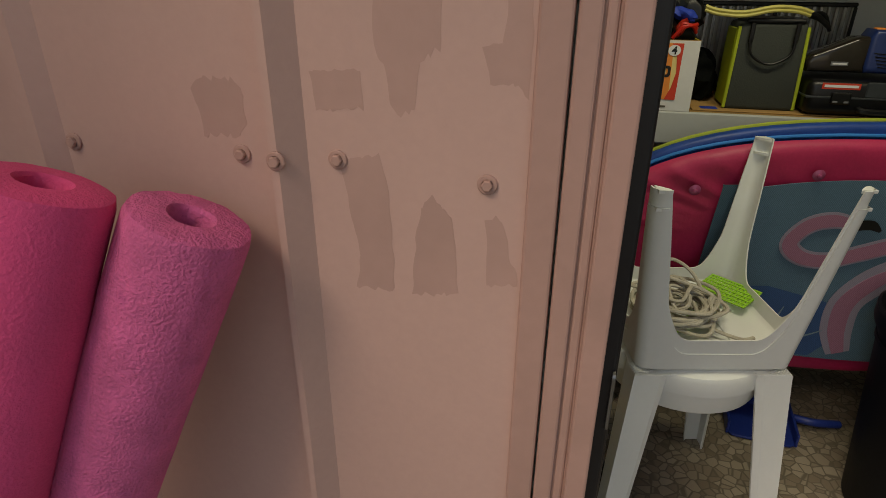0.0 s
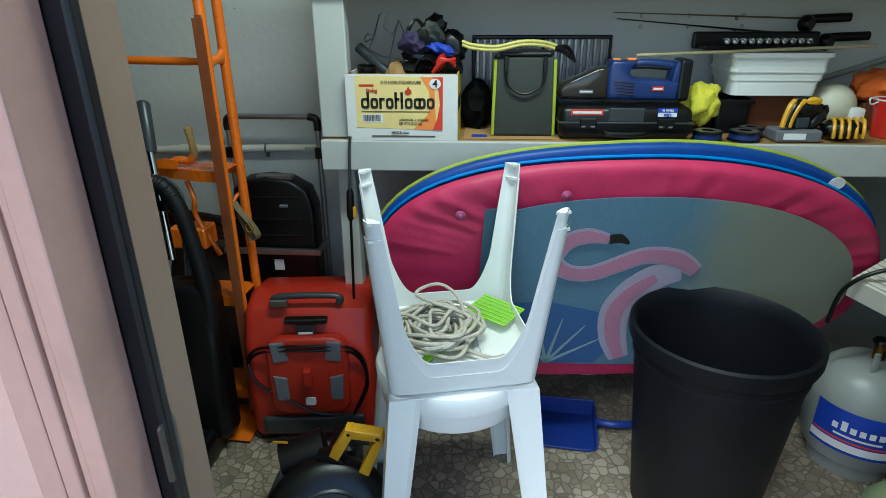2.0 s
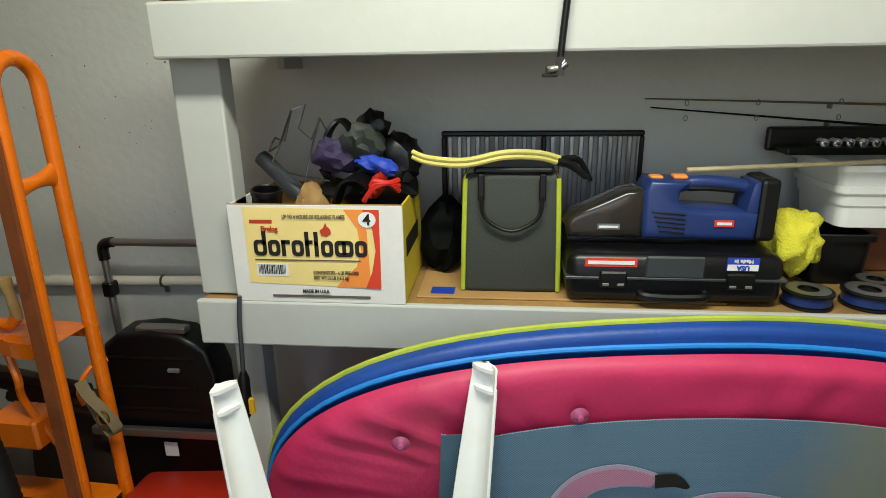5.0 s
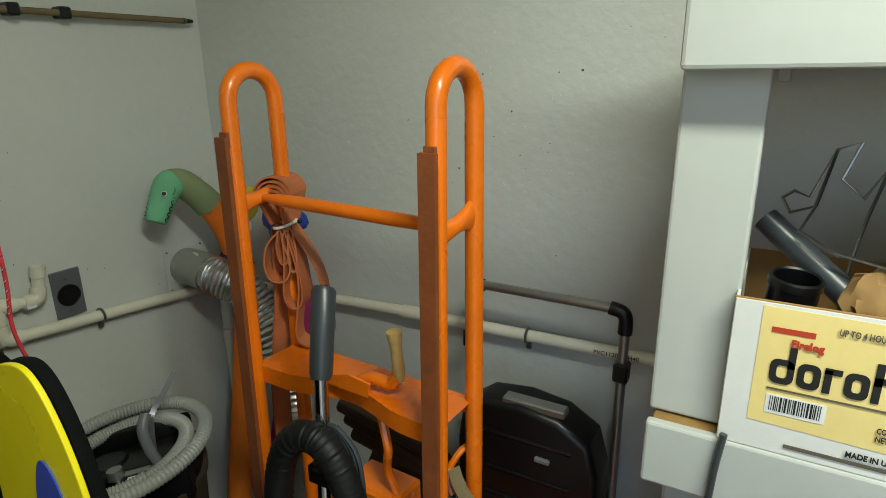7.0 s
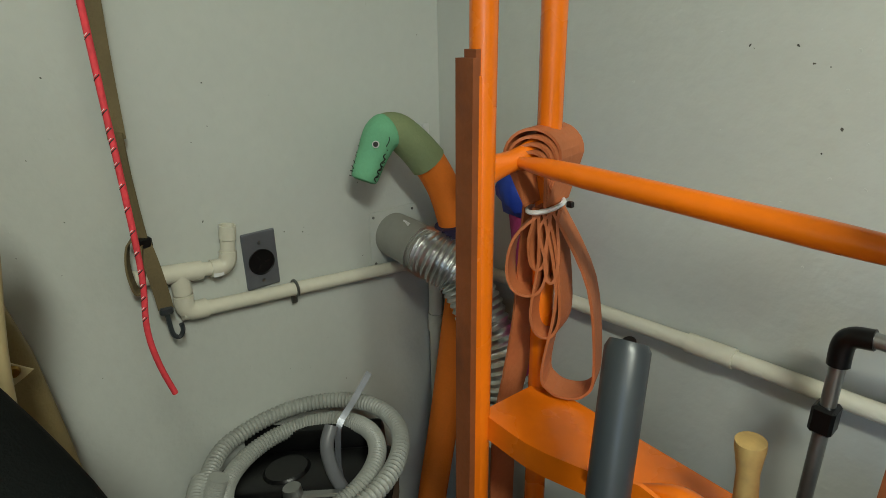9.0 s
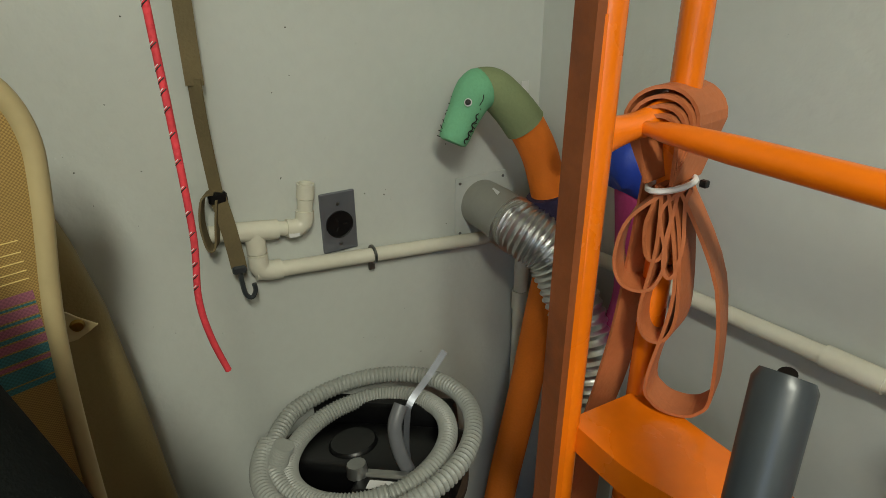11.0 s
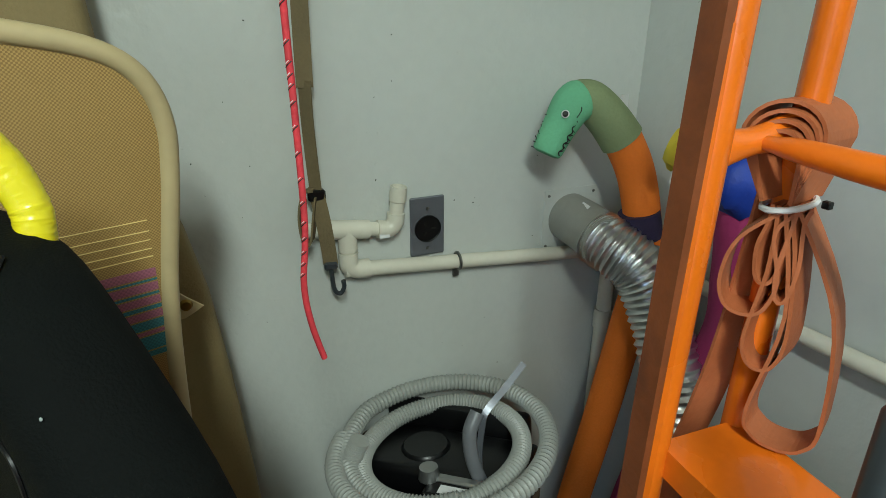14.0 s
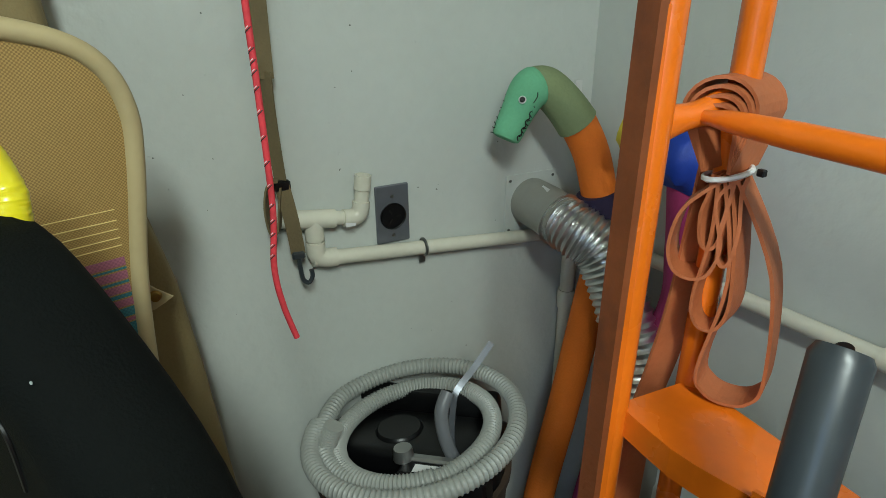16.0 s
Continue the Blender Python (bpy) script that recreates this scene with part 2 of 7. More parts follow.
    "orangecloth": mat("hi_vis_orange_cloth", "ff7a2a", 0.8, vary=0.12, scale=12, fine=160, bump=0.5),
    "cupred": mat("red_cup_plastic", "c9281c", 0.4, vary=0.06, scale=12),
    "ball": mat("white_vinyl_ball", "cfccb6", 0.5, vary=0.08, scale=14, fine=120, bump=0.2),
    "tank": mat("grey_tank_paint", "8f938f", 0.35, vary=0.08, scale=6, stain="97958c", stain_at=0.66),
    "brass": mat("brass", "b08d4a", 0.35, 1.0, vary=0.2, scale=30),
    "rust": mat("red_brown_rubber_hose", "7a3524", 0.6, vary=0.2, scale=12),
    "louver": mat("white_louver_paint", "cbc8ba", 0.6, vary=0.06, scale=9),
    "smoke": mat("smoked_plastic", "2c2722", 0.12, vary=0.2, scale=8, bump=0.0),
    "clearp": mat("clear_soft_plastic", "a04a70", 0.2, vary=0.05, scale=10, bump=0),
    "gold": mat("dark_brown_bag", "3a2a1c", 0.8, vary=0.3, scale=12),
}


def terrazzo():
    """Floor of bedded stone chips: pale chips in a darker matrix."""
    m = bpy.data.materials.new("pebble_floor")
    m.use_nodes = True
    n, l = m.node_tree.nodes, m.node_tree.links
    b = n["Principled BSDF"]
    tc = n.new("ShaderNodeTexCoord")
    v1 = n.new("ShaderNodeTexVoronoi")
    v1.inputs["Scale"].default_value = 34
    v2 = n.new("ShaderNodeTexVoronoi")
    v2.feature = "DISTANCE_TO_EDGE"
    v2.inputs["Scale"].default_value = 34
    for v in (v1, v2):
        l.new(tc.outputs["Object"], v.inputs["Vector"])
    r1 = n.new("ShaderNodeValToRGB")
    for p, c in ((0.0, "6f6250"), (1.0, "a59a86")):
        i = 0 if p == 0 else 1
        r1.color_ramp.elements[i].position = p
        r1.color_ramp.elements[i].color = (*lin(c), 1)
    l.new(v1.outputs["Color"], r1.inputs[0])
    r2 = n.new("ShaderNodeValToRGB")
    r2.color_ramp.elements[0].position, r2.color_ramp.elements[1].position = 0.03, 0.09
    l.new(v2.outputs["Distance"], r2.inputs[0])
    mx = n.new("ShaderNodeMix")
    mx.data_type = "RGBA"
    l.new(r2.outputs[0], mx.inputs[0])
    mx.inputs[6].default_value = (*lin("6a6152"), 1)
    l.new(r1.outputs[0], mx.inputs[7])
    l.new(mx.outputs[2], b.inputs["Base Color"])
    b.inputs["Roughness"].default_value = 0.55
    bp = n.new("ShaderNodeBump")
    bp.inputs["Strength"].default_value, bp.inputs["Distance"].default_value = 0.4, 0.002
    l.new(r2.outputs[0], bp.inputs["Height"])
    l.new(bp.outputs[0], b.inputs["Normal"])
    return m


M["floor"] = terrazzo()


# ---------------------------------------------------------------- mesh tools
def part(name, bm, material, parent=None, label="", smooth=False):
    me = bpy.data.meshes.new(name)
    bmesh.ops.recalc_face_normals(bm, faces=bm.faces)
    if smooth:
        for f in bm.faces:
            f.smooth = True
        for e in bm.edges:
            if smooth != "soft" and len(e.link_faces) == 2 and e.calc_face_angle(0) > 0.7:
                e.smooth = False
    bm.to_mesh(me)
    bm.free()
    me.materials.append(M[material])
    ob = new(name, me)
    ob.parent = parent
    if label:
        ob["label"] = label
    return ob


def thing(name, label, category, m=None, group=""):
    ob = new(name)
    ob.empty_display_size = 0.05
    if m is not None:
        ob.matrix_basis = m
    return tagged(ob, label, category, group)


def tr(bm, verts, m):
    bmesh.ops.transform(bm, matrix=m, verts=verts)
    return verts


def box(x0, x1, y0, y1, z0, z1, bev=0.003, seg=1, bm=None, m=None):
    bm = bm or bmesh.new()
    vs = bmesh.ops.create_cube(bm, size=1)["verts"]
    tr(bm, vs, Matrix.Translation(((x0 + x1) / 2, (y0 + y1) / 2, (z0 + z1) / 2)) @ Matrix.Diagonal((abs(x1 - x0), abs(y1 - y0), abs(z1 - z0), 1)))
    if m is not None:
        tr(bm, vs, m)
    if bev:
        es = list({e for v in vs for e in v.link_edges})
        bmesh.ops.bevel(bm, geom=es, offset=bev, segments=seg, affect="EDGES", profile=0.5)
    return bm


def spline(pts, steps=8, closed=False):
    """Catmull-Rom points through pts."""
    P = [Vector(p) for p in pts]
    out = []
    n = len(P)
    for i in range(n if closed else n - 1):
        if closed:
            a, b, c, d = P[i - 1], P[i], P[(i + 1) % n], P[(i + 2) % n]
        else:
            a, b, c, d = P[max(i - 1, 0)], P[i], P[i + 1], P[min(i + 2, n - 1)]
        for k in range(steps):
            t = k / steps
            out.append(0.5 * (2 * b + (c - a) * t + (2 * a - 5 * b + 4 * c - d) * t * t + (3 * b - a - 3 * c + d) * t ** 3))
    if not closed:
        out.append(P[-1])
    return out


def tube(pts, r, n=12, closed=False, caps=True, bm=None, flat=None):
    """Sweep of a round (or flat = (width, thick)) section along points; r may be a function of (index, length along)."""
    bm = bm or bmesh.new()
    P = [Vector(p) for p in pts]
    N = len(P)
    T = []
    for i in range(N):
        a = P[i - 1] if i > 0 or closed else P[i]
        b = P[(i + 1) % N] if i < N - 1 or closed else P[i]
        d = b - a
        T.append(d.normalized() if d.length > 1e-9 else Vector((0, 0, 1)))
    up = Vector((0, 0, 1)) if abs(T[0].z) < 0.9 else Vector((1, 0, 0))
    nx = T[0].cross(up).normalized()
    rings = []
    s = 0.0
    for i in range(N):
        if i:
            s += (P[i] - P[i - 1]).length
            q = T[i - 1].rotation_difference(T[i])
            nx = q @ nx
        nx = (nx - T[i] * nx.dot(T[i])).normalized()
        ny = T[i].cross(nx)
        rr = r(i, s) if callable(r) else r
        ring = []
        if flat:
            w, th = flat
            for u, v in ((-w, -th), (w, -th), (w, th), (-w, th)):
                ring.append(bm.verts.new(P[i] + nx * u / 2 + ny * v / 2))
        else:
            for k in range(n):
                a = 2 * math.pi * k / n
                ring.append(bm.verts.new(P[i] + (nx * math.cos(a) + ny * math.sin(a)) * rr))
        rings.append(ring)
    m = len(rings[0])
    for i in range(N if closed else N - 1):
        A, B = rings[i], rings[(i + 1) % N]
        for k in range(m):
            bm.faces.new((A[k], A[(k + 1) % m], B[(k + 1) % m], B[k]))
    if caps and not closed:
        bm.faces.new(rings[0][::-1])
        bm.faces.new(rings[-1])
    return bm


def ribbon(pts, width_dir, w, th, bm=None):
    """Flat band along points, with its width along width_dir."""
    bm = bm or bmesh.new()
    P = [Vector(p) for p in pts]
    W = Vector(width_dir).normalized()
    rings = []
    for i in range(len(P)):
        d = (P[min(i + 1, len(P) - 1)] - P[max(i - 1, 0)]).normalized()
        nn = d.cross(W).normalized()
        rings.append([bm.verts.new(P[i] + W * u * w / 2 + nn * v * th / 2) for u, v in ((-1, -1), (1, -1), (1, 1), (-1, 1))])
    for A, B in zip(rings, rings[1:]):
        for k in range(4):
            bm.faces.new((A[k], A[(k + 1) % 4], B[(k + 1) % 4], B[k]))
    bm.faces.new(rings[0][::-1])
    bm.faces.new(rings[-1])
    return bm


def lathe(profile, n=32, bm=None, m=None):
    """Turn (radius, z) pairs about z."""
    bm = bm or bmesh.new()
    rings = []
    for r, z in profile:
        if r < 1e-6:
            rings.append([bm.verts.new((0, 0, z))])
        else:
            rings.append([bm.verts.new((r * math.cos(2 * math.pi * k / n), r * math.sin(2 * math.pi * k / n), z)) for k in range(n)])
    for A, B in zip(rings, rings[1:]):
        for k in range(n):
            a, b, c, d = A[k % len(A)], A[(k + 1) % len(A)], B[(k + 1) % len(B)], B[k % len(B)]
            vs = []
            for v in (a, b, c, d):
                if v not in vs:
                    vs.append(v)
            if len(vs) > 2:
                bm.faces.new(vs)
    if m is not None:
        tr(bm, [v for ring in rings for v in ring], m)
    return bm


def slab(poly, t0, t1, bev=0.0, m=None, bm=None, seg=2):
    """A flat outline (x, z) given thickness along y from t0 to t1."""
    bm = bm or bmesh.new()
    A = [bm.verts.new((x, t0, z)) for x, z in poly]
    B = [bm.verts.new((x, t1, z)) for x, z in poly]
    n = len(poly)
    bm.faces.new(A)
    bm.faces.new(B[::-1])
    for k in range(n):
        bm.faces.new((A[k], A[(k + 1) % n], B[(k + 1) % n], B[k]))
    bmesh.ops.recalc_face_normals(bm, faces=bm.faces)
    if bev:
        es = [e for e in bm.edges if e.verts[0] in A and e.verts[1] in A or e.verts[0] in B and e.verts[1] in B]
        bmesh.ops.bevel(bm, geom=es, offset=bev, segments=seg, affect="EDGES", profile=0.5)
    if m is not None:
        tr(bm, bm.verts, m)
    return bm


def rrect(w, h, r, n=5, cx=0.0, cz=0.0):
    out = []
    for sx, sz, a0 in ((1, 1, 0), (-1, 1, 90), (-1, -1, 180), (1, -1, 270)):
        for k in range(n + 1):
            a = radians(a0 + 90 * k / n)
            out.append((cx + sx * (w / 2 - r) + r * math.cos(a), cz + sz * (h / 2 - r) + r * math.sin(a)))
    return out


def oval(w, h, p=2.6, n=48, cx=0.0, cz=0.0):
    """Superellipse outline."""
    out = []
    for k in range(n):
        a = 2 * math.pi * k / n
        c, s = math.cos(a), math.sin(a)
        out.append((cx + w / 2 * math.copysign(abs(c) ** (2 / p), c), cz + h / 2 * math.copysign(abs(s) ** (2 / p), s)))
    return out


def blob(r, seed, rough=0.3, freq=3.0, sub=3, m=None, bm=None, fold=0.0):
    """A lumpy soft shape."""
    b2 = bmesh.new()
    bmesh.ops.create_icosphere(b2, subdivisions=sub, radius=1)
    off = Vector((seed * 7.3, seed * 3.1, seed * 1.7))
    for v in b2.verts:
        d = v.co.normalized()
        k = 1 + rough * noise.noise(d * freq + off) + fold * noise.noise(d * freq * 3.1 + off)
        v.co = Vector((d.x * r[0], d.y * r[1], d.z * r[2])) * k
    if m is not None:
        tr(b2, b2.verts, m)
    if bm is None:
        return b2
    me = bpy.data.meshes.new("tmp")
    b2.to_mesh(me)
    b2.free()
    bm.from_mesh(me)
    bpy.data.meshes.remove(me)
    return bm


def text_mesh(body, size, m, name, material, parent, bold=0.0, squeeze=1.0, label=""):
    """Lettering with the built-in font, as a thin mesh; m maps its xy plane into place."""
    cu = bpy.data.curves.new(name, "FONT")
    cu.body, cu.size, cu.align_x, cu.align_y = body, size, "CENTER", "CENTER"
    cu.extrude, cu.offset, cu.resolution_u = 0.0004, bold, 3
    tmp = new("tmp_text", cu)
    dg = bpy.context.evaluated_depsgraph_get()
    dg.update()
    me = bpy.data.meshes.new_from_object(tmp.evaluated_get(dg))
    bpy.data.objects.remove(tmp)
    bpy.data.curves.remove(cu)
    me.transform(m @ Matrix.Diagonal((squeeze, 1, 1, 1)))
    me.materials.clear()
    me.materials.append(M[material])
    me.name = name
    ob = new(name, me)
    ob.parent = parent
    if label:
        ob["label"] = label
    return ob


FRONT = Matrix.Rotation(radians(90), 4, "X")  # xy lettering onto a face that looks towards -y

# ---------------------------------------------------------------- structure
XL, XR, YB, YF, YI, HC = -0.955, 2.56, 2.54, 0.847, 0.965, 2.32
DX0, DX1, DH = 0.49, 1.30, 2.05


def struct(name, bm, material, label, category):
    return tagged(part(name, bm, material), label, category, kind="structure")


struct("floor", box(XL - 0.1, XR + 0.1, YF - 0.001, YB + 0.1, -0.1, 0, 0), "floor", "bedded pebble floor of the store room", "floor")
struct("ground", box(-40, 40, -40, YF - 0.002, -0.1, -0.012, 0), "concrete", "grey concrete patio ground", "ground")
struct("wall_north", box(XL - 0.1, XR + 0.1, YB, YB + 0.1, 0, HC, 0), "wall", "pale grey-white painted masonry wall with chips and dents", "wall")
struct("wall_west", box(XL - 0.1, XL, YF + 0.02, YB, 0, HC, 0), "wall", "pale grey-white painted wall with pipes and a vent", "wall")
struct("wall_east", box(XR, XR + 0.1, YF + 0.02, YB, 0, HC, 0), "wall", "pale grey-white painted wall behind the bench", "wall")
struct("ceiling", box(XL - 0.1, XR + 0.1, YF + 0.02, YB + 0.1, HC, HC + 0.1, 0), "ceil", "plain painted store room ceiling", "ceiling")
bm = box(XL - 0.1, DX0 - 0.021, YF + 0.02, YI, 0, HC, 0)
box(DX1 + 0.021, XR + 0.1, YF + 0.02, YI, 0, HC, 0, bm=bm)
box(DX0 - 0.021, DX1 + 0.021, YF + 0.02, YI, DH, HC, 0, bm=bm)
struct("wall_south", bm, "wall", "painted inner face of the door wall", "wall")


def siding(x0, x1, z0, z1, ribs):
    """Pressed metal sheet with flat pans and raised ribs, as one outline drawn upwards."""
    prof = [(x0, 0.0)]
    for a, w, d in ribs:
        prof += [(a, 0.0), (a + 0.005, -d), (a + w - 0.018, -d), (a + w, 0.0)]
    prof.append((x1, 0.0))
    bm = bmesh.new()
    lo = [bm.verts.new((x, YF + y, z0)) for x, y in prof]
    hi = [bm.verts.new((x, YF + y, z1)) for x, y in prof]
    lob = [bm.verts.new((x, YF + 0.02, z0)) for x, y in (prof[0], prof[-1])]
    hib = [bm.verts.new((x, YF + 0.02, z1)) for x, y in (prof[0], prof[-1])]
    for k in range(len(prof) - 1):
        bm.faces.new((lo[k], lo[k + 1], hi[k + 1], hi[k]))
    bm.faces.new((lob[0], lo[0], hi[0], hib[0]))
    bm.faces.new((lo[-1], lob[1], hib[1], hi[-1]))
    bm.faces.new(hi + [hib[1], hib[0]])
    bm.faces.new([lob[0], lob[1]] + lo[::-1])
    return bm


outer = tagged(part("outer_wall", siding(-0.6, 0.398, 0, HC, [(-0.30, 0.036, 0.02), (-0.075, 0.036, 0.012), (0.1775, 0.030, 0.02)]), "pink"), "pink painted ribbed metal siding with touch-up patches", "wall", kind="structure")
tagged(part("outer_wall_right", siding(1.39, 4.5, 0, HC, [(1.62 + 0.3 * i, 0.05, 0.02) for i in range(9)]), "pink"), "pink painted ribbed metal siding", "wall", kind="structure")
tagged(part("outer_wall_above", box(0.398, 1.39, YF, YF + 0.02, DH + 0.09, HC, 0), "pink"), "pink painted metal above the door", "wall", kind="structure")
# side wall is assumed, out of view; it narrows the open sky
tagged(part("assumed_side_wall", box(-0.7, -0.6, -0.6, YF + 0.02, 0, HC, 0), "pink"), "assumed pink painted side wall beside the noodles", "wall", kind="structure")
# unseen overhang, added to cut some skylight from the siding
struct("added_eave", box(-0.7, 4.5, 0.25, YF + 0.02, HC, HC + 0.08, 0), "ceil", "added overhang, unseen, over the pink siding", "roof")

# touch-up patches of darker pink paint
STROKES = [[(0.105, 1.236), (0.116, 1.243), (0.144, 1.243), (0.154, 1.229), (0.152, 1.203), (0.145, 1.194), (0.11, 1.192)],
           [(0.214, 1.251), (0.26, 1.254), (0.259, 1.223), (0.219, 1.219)],
           [(0.268, 1.42), (0.33, 1.42), (0.324, 1.27), (0.308, 1.263), (0.304, 1.224), (0.287, 1.218), (0.279, 1.256), (0.273, 1.264)],
           [(0.374, 1.31), (0.3925, 1.312), (0.3935, 1.235), (0.383, 1.247), (0.364, 1.246), (0.355, 1.273), (0.371, 1.277)],
           [(0.236, 1.178), (0.272, 1.185), (0.28, 1.154), (0.281, 1.101), (0.281, 1.059), (0.245, 1.057), (0.251, 1.092), (0.241, 1.14)],
           [(0.298, 1.056), (0.301, 1.097), (0.307, 1.141), (0.317, 1.154), (0.335, 1.135), (0.338, 1.107), (0.341, 1.061)],
           [(0.364, 1.136), (0.377, 1.138), (0.382, 1.122), (0.392, 1.076), (0.365, 1.074)]]
for corners in STROKES:
    poly = []
    for (xa, za), (xb, zb) in zip(corners, corners[1:] + corners[:1]):
        n = max(2, int(math.hypot(xb - xa, zb - za) / 0.003))
        for k in range(n):
            x, z = xa + (xb - xa) * k / n, za + (zb - za) * k / n
            poly.append((x + 0.0035 * noise.noise(Vector((x * 160, z * 40, 3))), z + 0.006 * noise.noise(Vector((x * 260, z * 40, 8)))))
    part("paint_patch", slab(poly, YF - 0.00025, YF + 0.001), "pinkpatch", outer, "darker pink touch-up paint")


def screw_bolt(x, y, z):
    bm = lathe([(0, 0.0), (0.0085, 0.0), (0.0085, 0.0015), (0.0078, 0.0022), (0.005, 0.0024)], 20)
    lathe([(0.005, 0.002), (0.005, 0.0055), (0.0042, 0.0065), (0, 0.0065)], 6, bm=bm)
    return part("bolt", tr(bm, bm.verts, pose(x, y, z, 90, 0, 0)) and bm, "pinkrim", outer, "painted hex screw with a washer")


for x, y, z in ((0.145, YF, 1.178), (0.188, YF - 0.02, 1.180), (0.235, YF, 1.179), (0.364, YF, 1.167), (-0.03, YF, 1.178)):
    screw_bolt(x, y, z)

# door frame: stepped mouldings, then the seal and the tan reveal, both sides
jamb = thing("door_frame", "pink painted stepped metal door frame with black seal", "door frame")
jamb["kind"] = "structure"
for side in (0, 1):
    def fx(u):
        return u if side == 0 else DX0 + DX1 - u
    for x0, x1, d in ((0.396, 0.4215, 0.006), (0.4235, 0.441, 0.008), (0.4425, 0.4515, 0.005), (0.453, 0.474, 0.010)):
        a, b = sorted((fx(x0), fx(x1)))
        part("moulding", box(a, b, YF - d, YF + (0.05 if x1 > 0.47 else 0.02), 0, DH + (0.001 if x1 > 0.47 else 0.09), 0.0025, 2), "pinkrim", jamb)
    a, b = sorted((fx(0.4237), fx(0.473)))
    part("backing", box(a, b, YF - 0.0025, YF + 0.019, 0, DH + 0.088, 0), "pinkrim", jamb)
    a, b = sorted((fx(0.470), fx(0.494)))
    part("rubber_seal", box(a, b, YF + 0.0505, YF + 0.068, 0, DH, 0.005, 3), "seal", jamb, "black rubber door seal")
    a, b = sorted((fx(0.470), fx(0.489)))
    part("reveal", box(a, b, YF + 0.0685, YI + 0.006, 0, DH, 0.003), "tan", jamb, "tan painted door reveal")
part("head", box(0.474, DX1 + 0.016, YF - 0.008, YI + 0.006, DH, DH + 0.088, 0.003), "pinkrim", jamb)
bm = slab(rrect(0.028, 0.072, 0.006), -0.0015, 0.0015, m=pose(0.4905, 0.905, 0.93, 0, 0, 90))
plate = part("strike_plate", bm, "steel", jamb, "worn metal strike plate")
part("latch_hole", slab(rrect(0.012, 0.03, 0.004), -0.0006, 0.0006, m=pose(0.4922, 0.905, 0.93, 0, 0, 90)), "black", plate)
struct("threshold", box(DX0, DX1, YF - 0.001, YI, -0.05, 0.012, 0.004), "concrete", "worn concrete door sill", "sill")

# housing for the assumed store room lamp; its batten shape is made up
cl = thing("assumed_ceiling_lamp", "unseen white batten lamp assumed on the ceiling", "lamp")
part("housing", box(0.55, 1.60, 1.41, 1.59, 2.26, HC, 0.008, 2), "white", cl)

# chips and lumps in the wall paint
crng = random.Random(77)


def fleck(bm, c, r, flat_axis, proud):
    """A small uneven flake lying on a wall."""
    n = crng.randint(6, 9)
    st = crng.uniform(0.35, 1.0)
    a0 = crng.uniform(0, 6.28)
    top, rim = [], []
    for k in range(n):
        a = 2 * math.pi * k / n
        q = r * crng.uniform(0.55, 1.15)
        u, w = q * math.cos(a), q * st * math.sin(a)
        u, w = u * math.cos(a0) - w * math.sin(a0), u * math.sin(a0) + w * math.cos(a0)
        for lst, f, h in ((rim, 1.0, -0.0005), (top, 0.72, proud)):
            lst.append(bm.verts.new((c[0] + u * f, c[1] - h, c[2] + w * f) if flat_axis == "y" else (c[0] + h, c[1] + u * f, c[2] + w * f)))
    for k in range(n):
        bm.faces.new((rim[k], rim[(k + 1) % n], top[(k + 1) % n], top[k]))
    bm.faces.new(top)
    return bm


WN, WW = bpy.data.objects["wall_north"], bpy.data.objects["wall_west"]
for i in range(120):
    x = crng.gauss(-0.06, 0.16)
    part("paint_chip", fleck(bmesh.new(), (x, YB, crng.gauss(1.33, 0.12)), crng.choice((0.0012, 0.0018, 0.0026, 0.0036)), "y", 0.0004), "chip" if i % 3 == 0 else "lump", WN)
for cy, cz, n in ((1.705, 1.10, 12), (1.73, 1.02, 6), (1.78, 1.19, 6), (2.0, 1.2, 8), (2.2, 1.0, 6), (1.76, 0.8, 8)):
    for i in range(n):
        part("paint_chip", fleck(bmesh.new(), (XL, crng.gauss(cy, 0.018), crng.gauss(cz, 0.022)), crng.choice((0.001, 0.0014, 0.0022)), "x", 0.0006), "chip" if i % 6 == 0 else "lump", WW)

for i in range(90):
    y, z = crng.uniform(1.66, 2.45), crng.uniform(0.66, 1.42)
    part("paint_chip", fleck(bmesh.new(), (XL, y, z), crng.choice((0.0009, 0.0013, 0.0019, 0.0028)), "x", 0.0007), "chip" if i % 5 == 0 else "lump", WW)

# ---------------------------------------------------------------- bench and upper shelf
bench = thing("workbench", "white painted timber workbench with a worn plywood top", "workbench")
part("top", box(0.33, XR, 2.135, YB - 0.002, 0.965, 0.985, 0.002), "ply", bench, "worn brown plywood top")
part("top_return", box(2.025, XR, 1.02, 2.133, 0.965, 0.985, 0.002), "ply", bench, "worn brown plywood top")
part("fascia", box(0.325, 2.007, 2.118, 2.134, 0.897, 0.987, 0.004, 2), "white", bench)
part("fascia_return", box(2.005, 2.023, 1.02, 2.117, 0.897, 0.987, 0.004, 2), "white", bench)
part("end_board", box(0.325, 0.343, 2.136, YB - 0.002, 0.897, 0.964, 0.003), "white", bench)
part("leg", box(0.345, 0.405, 2.20, 2.26, 0, 0.964, 0.004), "white", bench)
part("leg", box(1.20, 1.26, 2.42, 2.48, 0, 0.964, 0.004), "white", bench)
part("leg", box(2.44, 2.50, 2.42, 2.48, 0, 0.964, 0.004), "white", bench)
part("leg", box(2.06, 2.12, 1.06, 1.12, 0, 0.964, 0.004), "white", bench)
